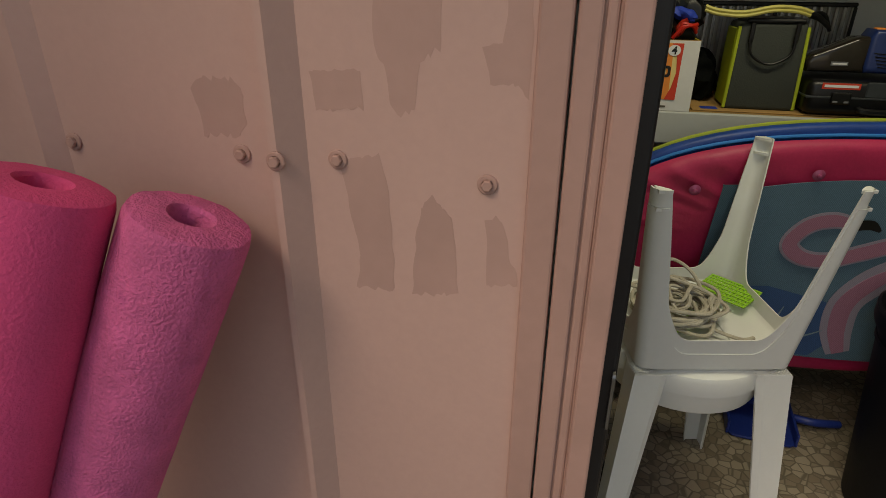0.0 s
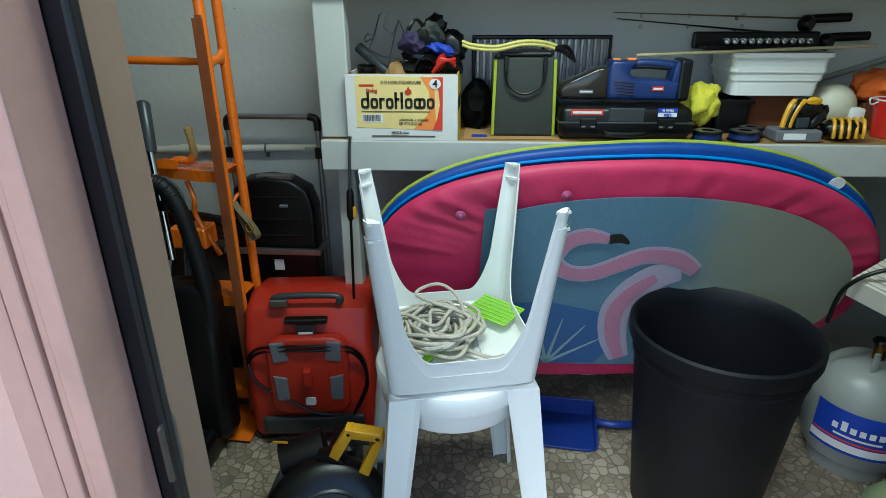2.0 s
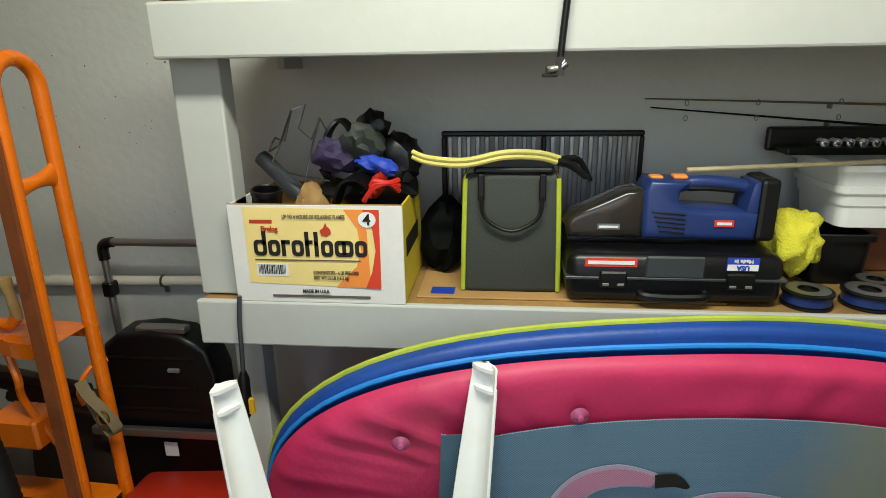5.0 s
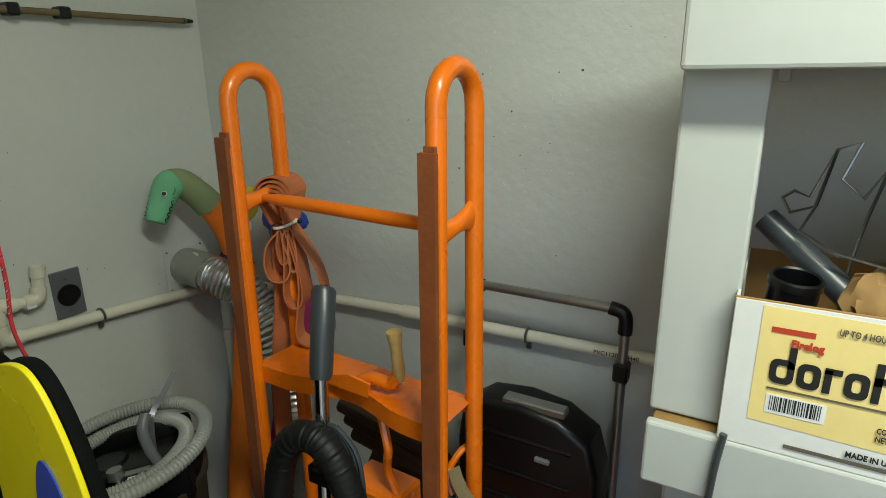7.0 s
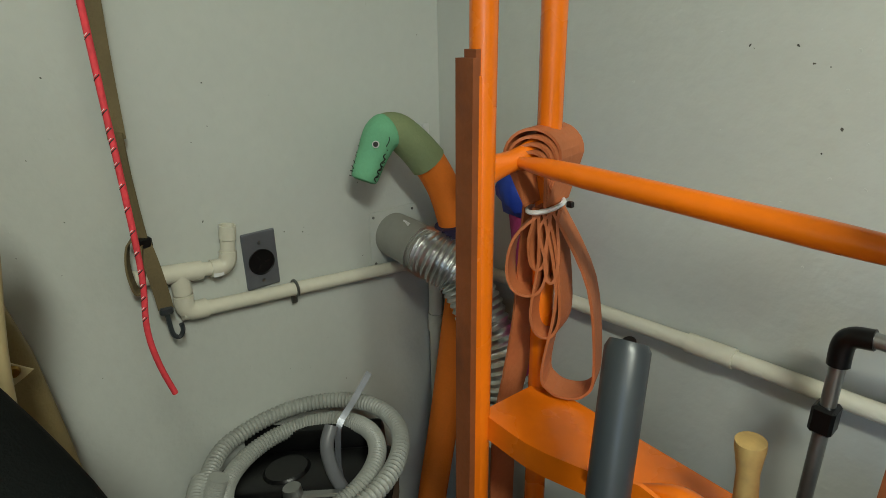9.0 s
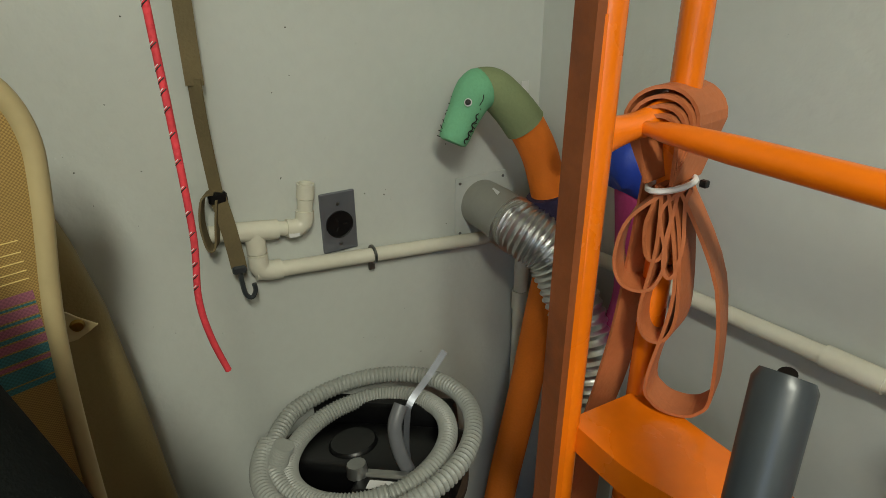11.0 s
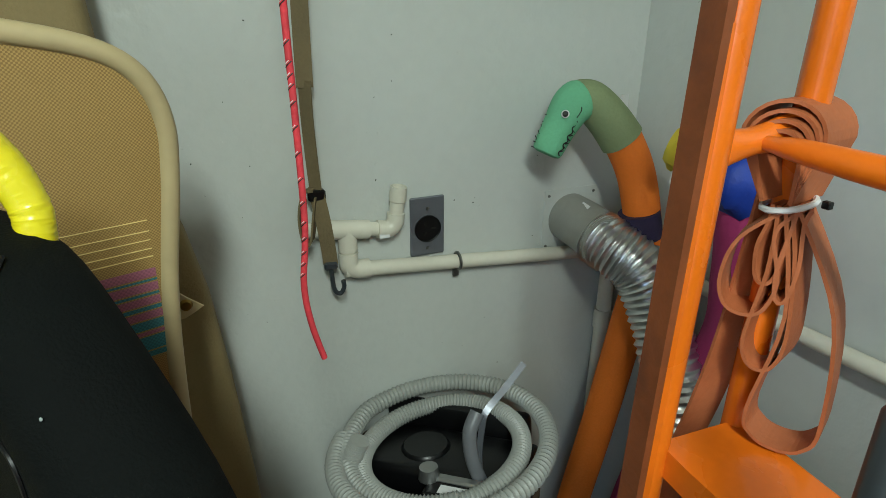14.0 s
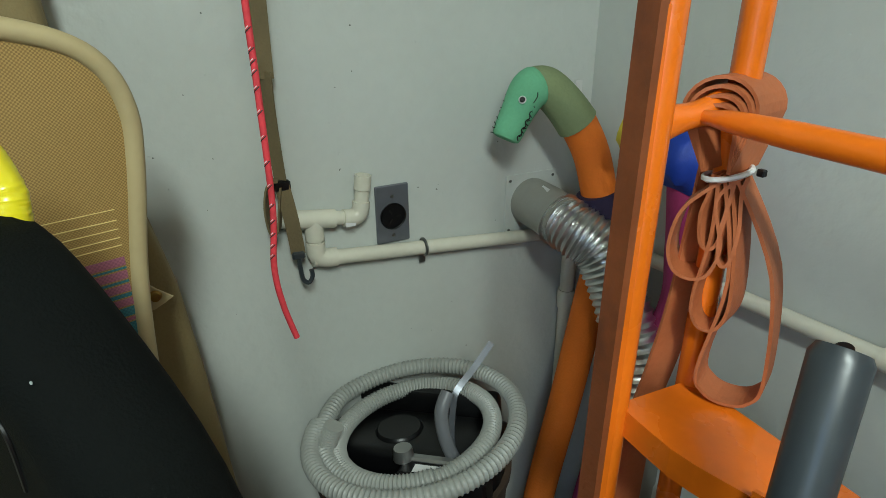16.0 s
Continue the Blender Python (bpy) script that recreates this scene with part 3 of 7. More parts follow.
shelf = thing("upper_shelf", "white painted timber shelf carried on a post over the bench", "shelf")
part("beam", box(0.326, XR, 2.098, 2.138, 1.419, 1.507, 0.005, 2), "white", shelf)
part("board", box(0.36, XR, 2.139, YB - 0.002, 1.488, 1.508, 0.002), "white", shelf)
part("post", box(0.323, 0.412, 2.15, 2.20, 0.988, 1.487, 0.004, 2), "white", shelf)
part("cleat", box(0.413, 0.43, 2.42, YB - 0.003, 1.40, 1.486, 0.002), "white", shelf)

sheet = tagged(part("cardboard_sheet", box(0.345, 0.95, 2.11, 2.40, 1.509, 1.516, 0.001), "kraft"), "brown corrugated cardboard sheet lying on the upper shelf", "cardboard")
for x, y, r, h, c, lab in ((0.385, 2.19, 0.033, 0.11, "steel", "bare metal paint can on the upper shelf"), (0.462, 2.19, 0.034, 0.12, "orangecloth", "orange spray paint can on the upper shelf"),
                           (0.545, 2.19, 0.036, 0.12, "skyblue", "blue spray paint can on the upper shelf"), (0.63, 2.20, 0.034, 0.12, "orp", "orange and white can on the upper shelf")):
    can = thing("paint_can", lab, "can", pose(x, y, 1.5165))
    part("body", lathe([(0, 0), (r * 0.92, 0), (r, 0.004), (r, h - 0.012), (r * 0.9, h), (0, h)], 24), c, can, smooth="soft")
    part("rim", lathe([(r, 0.001), (r + 0.0015, 0.003), (r, 0.006)], 24), "steel", can, smooth="soft")

# hanging air hose with its fitting
ah = thing("air_hose", "black air hose hanging from the upper shelf with a metal coupling", "hose")
part("hose", tube(spline([(0.998, 2.088, 1.62), (0.992, 2.087, 1.53), (0.986, 2.086, 1.46), (0.982, 2.085, 1.41)], 6), 0.0055, 10), "black", ah, smooth=True)
f = part("coupling", tube([(0.982, 2.085, 1.412), (0.981, 2.085, 1.385)], 0.008, 6), "steel", ah, "chromed brass coupling")
part("chuck", tube([(0.962, 2.078, 1.392), (0.981, 2.085, 1.395), (0.992, 2.083, 1.404)], 0.0065, 10), "chrome", ah, smooth=True)
part("lever", box(0.955, 0.978, 2.074, 2.082, 1.383, 1.388, 0.001), "black", ah)

# sprayer wand hanging in front of the bench
wd = thing("sprayer_wand", "black sprayer wand with a yellow trigger hanging from the bench", "sprayer")
part("cord", tube(spline([(0.416, 2.112, 1.0), (0.411, 2.109, 0.95), (0.408, 2.108, 0.88), (0.405, 2.108, 0.84)], 6), 0.0045, 8), "dgrey", wd, smooth=True)
part("grip", tube([(0.406, 2.108, 0.845), (0.405, 2.108, 0.83), (0.403, 2.107, 0.76), (0.402, 2.107, 0.745)], lambda i, s: (0.006, 0.011, 0.012, 0.007)[i], 12), "black", wd, smooth=True)
part("lance", tube([(0.402, 2.107, 0.748), (0.392, 2.106, 0.36)], 0.0045, 8), "black", wd, smooth=True)
part("trigger", box(0.408, 0.422, 2.10, 2.108, 0.755, 0.79, 0.002, m=pose(0.0, 0, 0)), "yellow", wd, "yellow trigger")

# ---------------------------------------------------------------- carton of firelogs, with odds and ends in it
BX0, BX1, BY0, BY1, BZ0, BZ1 = 0.408, 0.726, 2.121, 2.345, 0.9875, 1.172
cb = thing("carton", "white printed carton for firelogs with its top open", "box")
T = 0.004
part("front_panel", box(BX0, BX1, BY0, BY0 + T, BZ0, BZ1, 0.001), "card", cb)
part("back_panel", box(BX0, BX1, BY1 - T, BY1, BZ0, BZ1, 0.001), "kraft", cb)
part("side_panel", box(BX0, BX0 + T, BY0 + T, BY1 - T, BZ0, BZ1, 0.001), "card", cb)
part("side_panel", box(BX1 - T, BX1, BY0 + T, BY1 - T, BZ0, BZ1, 0.001), "yel", cb, "yellow printed side")
part("bottom", box(BX0 + T, BX1 - T, BY0 + T, BY1 - T, BZ0, BZ0 + T, 0), "kraft", cb)
part("raw_edge", box(BX0, BX1, BY0 + 0.0005, BY0 + T - 0.0005, BZ1, BZ1 + 0.0015, 0), "kraft", cb)
yf = BY0 - 0.0005
part("printed_panel", slab([(0.437, 1.025), (0.683, 1.018), (0.685, 1.165), (0.437, 1.168)], yf - 0.0004, yf + 0.0004), "cream", cb, "cream printed panel")
part("printed_flame_band", slab([(0.60, 1.0203), (0.665, 1.0187), (0.660, 1.165), (0.622, 1.165), (0.645, 1.13), (0.65, 1.09), (0.64, 1.06)], yf - 0.0012, yf - 0.0005), "orp", cb, "orange printed swoosh")
part("printed_red_band", slab([(0.655, 1.0189), (0.683, 1.018), (0.685, 1.165), (0.656, 1.165), (0.672, 1.13), (0.676, 1.09), (0.668, 1.05)], yf - 0.0018, yf - 0.0013), "redp", cb, "red printed band")
bd = bmesh.new()
slab([(0.663 + 0.016 * math.cos(a), 1.147 + 0.014 * math.sin(a)) for a in [2 * math.pi * k / 24 for k in range(24)]], yf - 0.0026, yf - 0.0019, bm=bd)
part("badge", bd, "paper", cb)


def on_front(x, z, y=yf - 0.0024):
    return Matrix.Translation((x, y, z)) @ FRONT


text_mesh("4", 0.028, Matrix.Translation((0.663, yf - 0.0031, 1.1465)) @ FRONT, "badge_number", "ink", cb, 0.0006)
text_mesh("UP TO 4 HOURS OF RELAXING FLAMES", 0.0105, on_front(0.567, 1.151), "printed_line", "inkgrey", cb, 0.0002, 0.62)
text_mesh("Firelog", 0.0125, on_front(0.484, 1.1285), "printed_word", "inkred", cb, 0.0005, 0.9)
part("printed_bar", box(0.448, 0.49, yf - 0.0012, yf - 0.0006, 1.1385, 1.145, 0), "inkred", cb)
# the maker's mark as plain letter-like blocks
lx = 0.452
bmk = bmesh.new()
for w, up in ((0.024, 1), (0.022, 0), (0.016, 0), (0.022, 0), (0.014, 1), (0.009, 1), (0.022, 0), (0.034, 0), (0.022, 0)):
    z0 = 1.078
    if w > 0.018:
        outline = rrect(w, 0.030, 0.008, 4, lx + w / 2, z0 + 0.015)
        t = 0.0068
        n = len(outline)
        inner = [(lx + w / 2 + (x - lx - w / 2) * (1 - 2 * t / w), z0 + 0.015 + (z - z0 - 0.015) * 0.52) for x, z in outline]
        for k in range(n):
            quad = [outline[k], outline[(k + 1) % n], inner[(k + 1) % n], inner[k]]
            slab(quad, yf - 0.0022, yf - 0.0012, bm=bmk)
        if w > 0.03:
            slab([(lx + w / 2 - 0.0035, z0 + 0.004), (lx + w / 2 + 0.0035, z0 + 0.004), (lx + w / 2 + 0.0035, z0 + 0.028), (lx + w / 2 - 0.0035, z0 + 0.028)], yf - 0.0022, yf - 0.0012, bm=bmk)
    else:
        slab([(lx, z0), (lx + 0.0072, z0), (lx + 0.0072, z0 + 0.028), (lx, z0 + 0.028)], yf - 0.0022, yf - 0.0012, bm=bmk)
        if w > 0.012:
            slab([(lx, z0 + 0.023), (lx + w, z0 + 0.023), (lx + w, z0 + 0.030), (lx, z0 + 0.030)], yf - 0.0022, yf - 0.0012, bm=bmk)
    if up:
        x0 = lx + (w - 0.0072 if w == 0.024 else 0)
        slab([(x0, z0 + 0.02), (x0 + 0.0072, z0 + 0.02), (x0 + 0.0072, z0 + 0.046), (x0, z0 + 0.046)], yf - 0.0022, yf - 0.0012, bm=bmk)
    lx += w + 0.003
part("printed_mark", bmk, "ink", cb, "bold black printed mark")
part("printed_flame", slab([(0.579, 1.118), (0.589, 1.116), (0.597, 1.121), (0.596, 1.129), (0.590, 1.134), (0.588, 1.141), (0.583, 1.131), (0.577, 1.127)], yf - 0.0022, yf - 0.0013), "inkred", cb, "red printed flame")
part("printed_script", box(0.452, 0.648, yf - 0.0021, yf - 0.0013, 1.0695, 1.0715, 0), "inkgrey", cb)
bars = []
rnd = random.Random(4)
x = 0.457
while x < 0.507:
    w = rnd.choice((0.0008, 0.0012, 0.002))
    bars.append(box(x, x + w, yf - 0.0021, yf - 0.0014, 1.043, 1.061, 0))
    x += w + rnd.choice((0.0008, 0.0014))
code = part("barcode_label", box(0.453, 0.512, yf - 0.0013, yf - 0.0006, 1.039, 1.0625, 0), "paper", cb)
for bc in bars:
    part("bar", bc, "ink", code)
text_mesh("CONTENTS SIX - 6 LB FIRELOGS", 0.0095, on_front(0.601, 1.047), "printed_line", "ink", cb, 0.0001, 0.62)
text_mesh("NET WT 36 LB (16.3 kg)", 0.0095, on_front(0.592, 1.037), "printed_line", "ink", cb, 0.0001, 0.68)
text_mesh("MADE IN U.S.A.", 0.0095, on_front(0.562, 1.0105), "printed_line", "ink", cb, 0.0003, 0.8)
part("printed_bar", box(0.478, 0.662, yf - 0.0012, yf - 0.0004, 0.998, 1.0025, 0), "inkgrey", cb)
part("side_mark", box(BX1 + 0.0002, BX1 + 0.001, 2.15, 2.29, 1.07, 1.105, 0), "ink", cb)

rack = thing("wire_rack", "bent chromed wire rack sticking out of the carton", "rack")
for pts in ([(0.44, 2.28, 1.26), (0.452, 2.27, 1.272), (0.47, 2.27, 1.265), (0.49, 2.27, 1.325), (0.515, 2.28, 1.335), (0.50, 2.27, 1.29), (0.525, 2.27, 1.268), (0.545, 2.27, 1.31), (0.565, 2.28, 1.26)],
            [(0.44, 2.28, 1.26), (0.45, 2.24, 1.25), (0.475, 2.23, 1.262), (0.462, 2.22, 1.232), (0.50, 2.20, 1.215), (0.56, 2.19, 1.205), (0.60, 2.19, 1.20)],
            [(0.545, 2.27, 1.31), (0.53, 2.25, 1.25), (0.52, 2.23, 1.20), (0.515, 2.22, 1.12)], [(0.475, 2.23, 1.262), (0.49, 2.27, 1.325)]):
    part("wire", tube(pts, 0.0022, 6), "steel", rack)
pp = thing("plastic_tube", "grey plastic tube lying in the carton", "tube")
part("pipe", tube([(0.425, 2.26, 1.235), (0.55, 2.20, 1.14)], 0.016, 16), "dgrey", pp, smooth=True)
cap_ = thing("black_cup", "ribbed black plastic cap in the carton", "cap", pose(0.462, 2.175, 1.14, 6, 4, 0))
part("body", lathe([(0, 0), (0.027, 0), (0.027, 0.04), (0.029, 0.041), (0.029, 0.05), (0.026, 0.052), (0.024, 0.05), (0.024, 0.02), (0, 0.02)], 28), "black", cap_, smooth=True)
bag_ = tagged(part("paper_bag", blob((0.03, 0.025, 0.04), 11, 0.35, 2.5, 3, pose(0.545, 2.20, 1.16)), "kraft", smooth=True), "crumpled brown paper in the carton", "paper")
for nm, seed, r, p, mt, lab in (("snorkel_bag", 1, (0.085, 0.06, 0.05), (0.645, 2.23, 1.185), "black", "black strap bundle in the carton"),
                                ("diving_glove", 2, (0.05, 0.035, 0.034), (0.60, 2.19, 1.245), "dpurple", "dark purple neoprene glove in the carton"),
                                ("neoprene_boot", 3, (0.06, 0.04, 0.034), (0.645, 2.20, 1.262), "bag", "dark grey neoprene boot in the carton"),
                                ("black_pouch", 4, (0.045, 0.045, 0.05), (0.70, 2.25, 1.235), "black", "black pouch on top of the carton"),
                                ("fin_strap", 5, (0.032, 0.02, 0.012), (0.675, 2.165, 1.20), "red", "red and black strap in the carton"),
                                ("blue_strap", 6, (0.016, 0.02, 0.04), (0.675, 2.17, 1.235), "blue", "blue webbing strap over the carton"),
                                ("swim_beanie", 7, (0.036, 0.035, 0.03), (0.655, 2.24, 1.29), "black", "black cloth cap on the pile in the carton")):
    tagged(part(nm, blob(r, seed, 0.35, 2.2, 3, pose(*p, 0, 12 * seed, 30 * seed), fold=0.16), mt, smooth=True), lab, "gear")
st = thing("carry_strap", "black rubber strap loop over the carton", "strap")
part("loop", ribbon(spline([(0.575, 2.19, 1.25), (0.585, 2.19, 1.29), (0.605, 2.2, 1.312), (0.625, 2.2, 1.29), (0.622, 2.2, 1.26)], 6), (0.2, 1, 0), 0.022, 0.006), "black", st)
part("tab", box(0.585, 0.603, 2.168, 2.172, 1.238, 1.258, 0.002), "orangecloth", st, "orange tab")
sp2 = thing("velcro_strap", "black hook-and-loop strap hanging in the carton", "strap")
part("band", ribbon(spline([(0.60, 2.155, 1.165), (0.62, 2.15, 1.21), (0.65, 2.15, 1.215), (0.665, 2.16, 1.19)], 6), (0.3, 1, 0.2), 0.03, 0.005), "black", sp2)
for i in range(3):
    sx = thing("red_cord", "red nylon cord among the gear in the carton", "cord")
    part("cord", tube(spline([(0.655 + 0.01 * i, 2.14, 1.175 + 0.008 * i), (0.675, 2.135, 1.20 + 0.006 * i), (0.70, 2.14, 1.208), (0.715, 2.16, 1.19 + 0.01 * i)], 5), 0.005, 6), "cupred", sx, smooth=True)

# ---------------------------------------------------------------- cooler bag, grill grate, cable
cg = thing("cooler_bag", "charcoal nylon cooler bag with lime piping and handles", "bag")
bmb = box(0.825, 1.005, 2.19, 2.33, 0.987, 1.215, 0.012, 3)
for v in bmb.verts:
    k = (v.co.z - 0.987) / 0.228
    v.co.x = 0.915 + (v.co.x - 0.915) * (1 - 0.06 * k)
    v.co.y += 0.01 * k + 0.006 * math.sin(v.co.x * 60) * k
part("body", bmb, "bag", cg, smooth=True)
for sx in (-1, 1):
    part("piping", tube(spline([(0.915 + sx * 0.089, 2.196, 0.992), (0.915 + sx * 0.087, 2.198, 1.1), (0.915 + sx * 0.084, 2.204, 1.205)], 5), 0.005, 8), "limebag", cg, "lime piping", smooth=True)
    part("side_panel", box(0.915 + sx * 0.0875 - 0.003, 0.915 + sx * 0.0875 + 0.003, 2.21, 2.32, 0.995, 1.20, 0.002), "limebag", cg, "lime side panel")
    part("handle_tab", box(0.915 + sx * 0.055 - 0.006, 0.915 + sx * 0.055 + 0.006, 2.188, 2.194, 1.165, 1.215, 0.002), "black", cg)
part("handle", tube(spline([(0.86, 2.19, 1.175), (0.868, 2.185, 1.135), (0.915, 2.183, 1.112), (0.962, 2.185, 1.135), (0.970, 2.19, 1.175)], 6), 0.0035, 8), "black", cg, smooth=True)
part("top_flap", box(0.845, 0.99, 2.20, 2.325, 1.213, 1.226, 0.005, 2), "black", cg)
gr = thing("grill_grate", "dark enamelled barbecue grate standing against the wall", "grate")
GX0, GX1, GZ0, GZ1 = 0.755, 1.214, 0.99, 1.257
part("frame_bar", box(GX0, GX1, 2.512, 2.524, GZ1 - 0.012, GZ1, 0.003), "black", gr)
part("frame_bar", box(GX0, GX1, 2.512, 2.524, GZ0, GZ0 + 0.012, 0.003), "black", gr)
for x in (GX0, (GX0 + GX1) / 2, GX1 - 0.012):
    part("frame_bar", box(x, x + 0.012, 2.512, 2.524, GZ0 + 0.012, GZ1 - 0.012, 0.003), "black", gr)
n = 21
for i in range(n):
    x = GX0 + 0.014 + (GX1 - GX0 - 0.03) * i / (n - 1)
    part("slat", box(x, x + 0.0115, 2.514, 2.522, GZ0 + 0.012, GZ1 - 0.012, 0.002), "alu", gr)
yc = thing("jumper_cable", "yellow cable with black clamps lying over the cooler bag", "cable")
for k, dz in enumerate((0.0, 0.009)):
    part("lead", tube(spline([(0.735, 2.20, 1.245 + dz), (0.765, 2.19, 1.236 + dz), (0.83, 2.185, 1.232 + dz), (0.90, 2.19, 1.245 + dz), (0.96, 2.20, 1.243 + dz), (1.0, 2.21, 1.232 + dz)], 6), 0.0048, 8), "cable", yc, smooth=True)
part("clamp", tube(spline([(0.995, 2.21, 1.236), (1.02, 2.215, 1.228), (1.05, 2.22, 1.205)], 5), lambda i, s: 0.009 - 0.05 * s, 8), "black", yc, smooth=True)
part("clamp", tube(spline([(1.0, 2.215, 1.236), (1.035, 2.23, 1.235), (1.06, 2.24, 1.195)], 5), lambda i, s: 0.007 - 0.03 * s, 8), "black", yc, smooth=True)
kb = thing("flattened_carton", "flattened brown carton with a blue print on the bench", "cardboard")
part("board", box(0.74, 1.30, 2.16, 2.42, 0.9855, 0.989, 0.001), "kraft", kb)
part("printed_mark", box(0.765, 0.81, 2.175, 2.21, 0.9892, 0.9896, 0), "blue", kb)
dk = tagged(part("dark_cloth_bag", blob((0.05, 0.09, 0.075), 21, 0.3, 2, 3, pose(0.775, 2.36, 1.05), fold=0.12), "blackcloth", smooth=True), "black cloth bag slumped behind the carton", "bag")

# ---------------------------------------------------------------- tool case and hand vacuum
tc_ = thing("tool_case", "black plastic power tool case lying upside down on the bench", "case")
bmc = box(1.015, 1.385, 2.145, 2.40, 0.991, 1.082, 0.02, 3)
part("shell", bmc, "black", tc_, smooth=True)
part("seam", box(1.012, 1.388, 2.142, 2.403, 1.036, 1.041, 0.001), "dgrey", tc_)
part("handle", tube(spline([(1.145, 2.15, 1.012), (1.15, 2.137, 1.008), (1.2, 2.135, 1.006), (1.25, 2.137, 1.008), (1.255, 2.15, 1.012)], 5), 0.008, 8), "black", tc_, smooth=True)
part("handle_plate", box(1.15, 1.25, 2.1425, 2.15, 1.04, 1.08, 0.003), "dgrey", tc_)
for x in (1.095, 1.31):
    la = part("latch", box(x - 0.024, x + 0.024, 2.138, 2.147, 1.022, 1.052, 0.003), "black", tc_)
    for s in (-0.013, 0.013):
        part("catch", box(x + s - 0.006, x + s + 0.006, 2.1365, 2.1385, 1.026, 1.031, 0.001), "grey", la)
sr = part("sticker", box(1.045, 1.135, 2.1435, 2.1448, 1.060, 1.0755, 0, m=None), "redp", tc_, "red sticker with white lettering bars")
part("lettering_bar", box(1.05, 1.13, 2.1425, 2.1432, 1.0645, 1.071, 0), "paper", sr)
sb = part("sticker", box(1.285, 1.338, 2.1435, 2.1448, 1.056, 1.08, 0), "blue", tc_, "blue and white sticker")
part("sticker_top", box(1.286, 1.337, 2.1425, 2.1432, 1.057, 1.068, 0), "paper", sb)
UP180 = Matrix.Rotation(radians(180), 4, "Y")
text_mesh("USA", 0.0115, Matrix.Translation((1.3115, 2.1418, 1.0625)) @ UP180 @ FRONT, "sticker_text", "blue", sb, 0.0006)
text_mesh("Made in", 0.010, Matrix.Translation((1.3115, 2.1418, 1.0742)) @ UP180 @ FRONT, "sticker_text", "paper", sb, 0.0003)

hv = thing("hand_vacuum", "blue and grey cordless hand vacuum lying on the tool case", "vacuum")
part("body", slab([(1.155, 1.095), (1.35, 1.092), (1.352, 1.143), (1.30, 1.149), (1.225, 1.153), (1.213, 1.168), (1.215, 1.182), (1.232, 1.199), (1.16, 1.203), (1.15, 1.185), (1.15, 1.11)], 2.20, 2.285, 0.012, seg=3), "navy", hv, smooth=True)
part("grip", tube(spline([(1.222, 2.243, 1.186), (1.25, 2.243, 1.192), (1.30, 2.243, 1.190), (1.335, 2.243, 1.184), (1.352, 2.243, 1.172)], 6), 0.0125, 14), "navy", hv, smooth=True)
part("rear_block", slab([(1.328, 1.14), (1.352, 1.138), (1.352, 1.20), (1.338, 1.198), (1.334, 1.18)], 2.205, 2.28, 0.006), "navy", hv, smooth=True)
nozzle = [(1.02, 1.094), (1.157, 1.094), (1.157, 1.186), (1.12, 1.182), (1.07, 1.158), (1.025, 1.138), (1.012, 1.12)]
part("nozzle", slab(nozzle, 2.205, 2.28, 0.012, seg=3), "smoke", hv, "smoky clear plastic nozzle", smooth=True)
part("grip_pad", tube(spline([(1.235, 2.234, 1.182), (1.27, 2.234, 1.1825), (1.322, 2.234, 1.178)], 5), 0.005, 8), "black", hv, smooth=True)
part("battery", box(1.348, 1.382, 2.20, 2.285, 1.092, 1.205, 0.008, 2), "black", hv)
for i in range(5):
    part("vent_slot", tube([(1.165 + 0.004 * i, 2.1985, 1.146 - 0.0085 * i), (1.225, 2.1985, 1.141 - 0.0085 * i)], 0.0014, 6), "black", hv)
part("switch", box(1.165, 1.187, 2.225, 2.25, 1.2, 1.206, 0.002), "orp", hv)
part("switch", box(1.205, 1.23, 2.225, 2.25, 1.2, 1.207, 0.002), "orp", hv)
tg = part("sticker", box(1.275, 1.308, 2.197, 2.1995, 1.120, 1.132, 0), "redp", hv, "small red maker's tag")
part("lettering_bar", box(1.279, 1.304, 2.196, 2.1968, 1.1235, 1.1285, 0), "paper", tg)
tg = part("sticker", box(1.072, 1.112, 2.202, 2.2045, 1.112, 1.122, 0), "grey", hv, "small printed tag")
part("lettering_bar", box(1.075, 1.109, 2.201, 2.2018, 1.115, 1.119, 0), "paper", tg)

cl_ = tagged(part("microfibre_cloth", blob((0.052, 0.055, 0.058), 31, 0.35, 2.0, 4, pose(1.44, 2.27, 1.078), fold=0.16), "yelcloth", smooth="soft"), "crumpled yellow microfibre cloth beside the tool case", "cloth")


# ---------------------------------------------------------------- bench clutter to the right
def tub(name, lab, x0, x1, y0, y1, z0, z1, mt, taper=0.03, lip=0.008):
    t = thing(name, lab, "tub")
    bm = bmesh.new()
    n = 6
    rings = []
    for k, (f, z, inn) in enumerate(((1 - taper, z0, 0), (1, z1 - 0.012, 0), (1, z1 - 0.012, -lip), (1, z1, -lip), (1, z1, 0.003), (1 - taper, z0 + 0.004, 0.003))):
        w, d = (x1 - x0) * f - 2 * inn, (y1 - y0) * f - 2 * inn
        rings.append([bm.verts.new(((x0 + x1) / 2 + x, (y0 + y1) / 2 + y, z)) for x, y in rrect(w, d, 0.02, n)])
    for A, B in zip(rings, rings[1:]):
        for k in range(len(A)):
            bm.faces.new((A[k], A[(k + 1) % len(A)], B[(k + 1) % len(A)], B[k]))
    bm.faces.new(rings[0][::-1])
    bm.faces.new(rings[-1])
    part("shell", bm, mt, t, smooth=True)
    return t


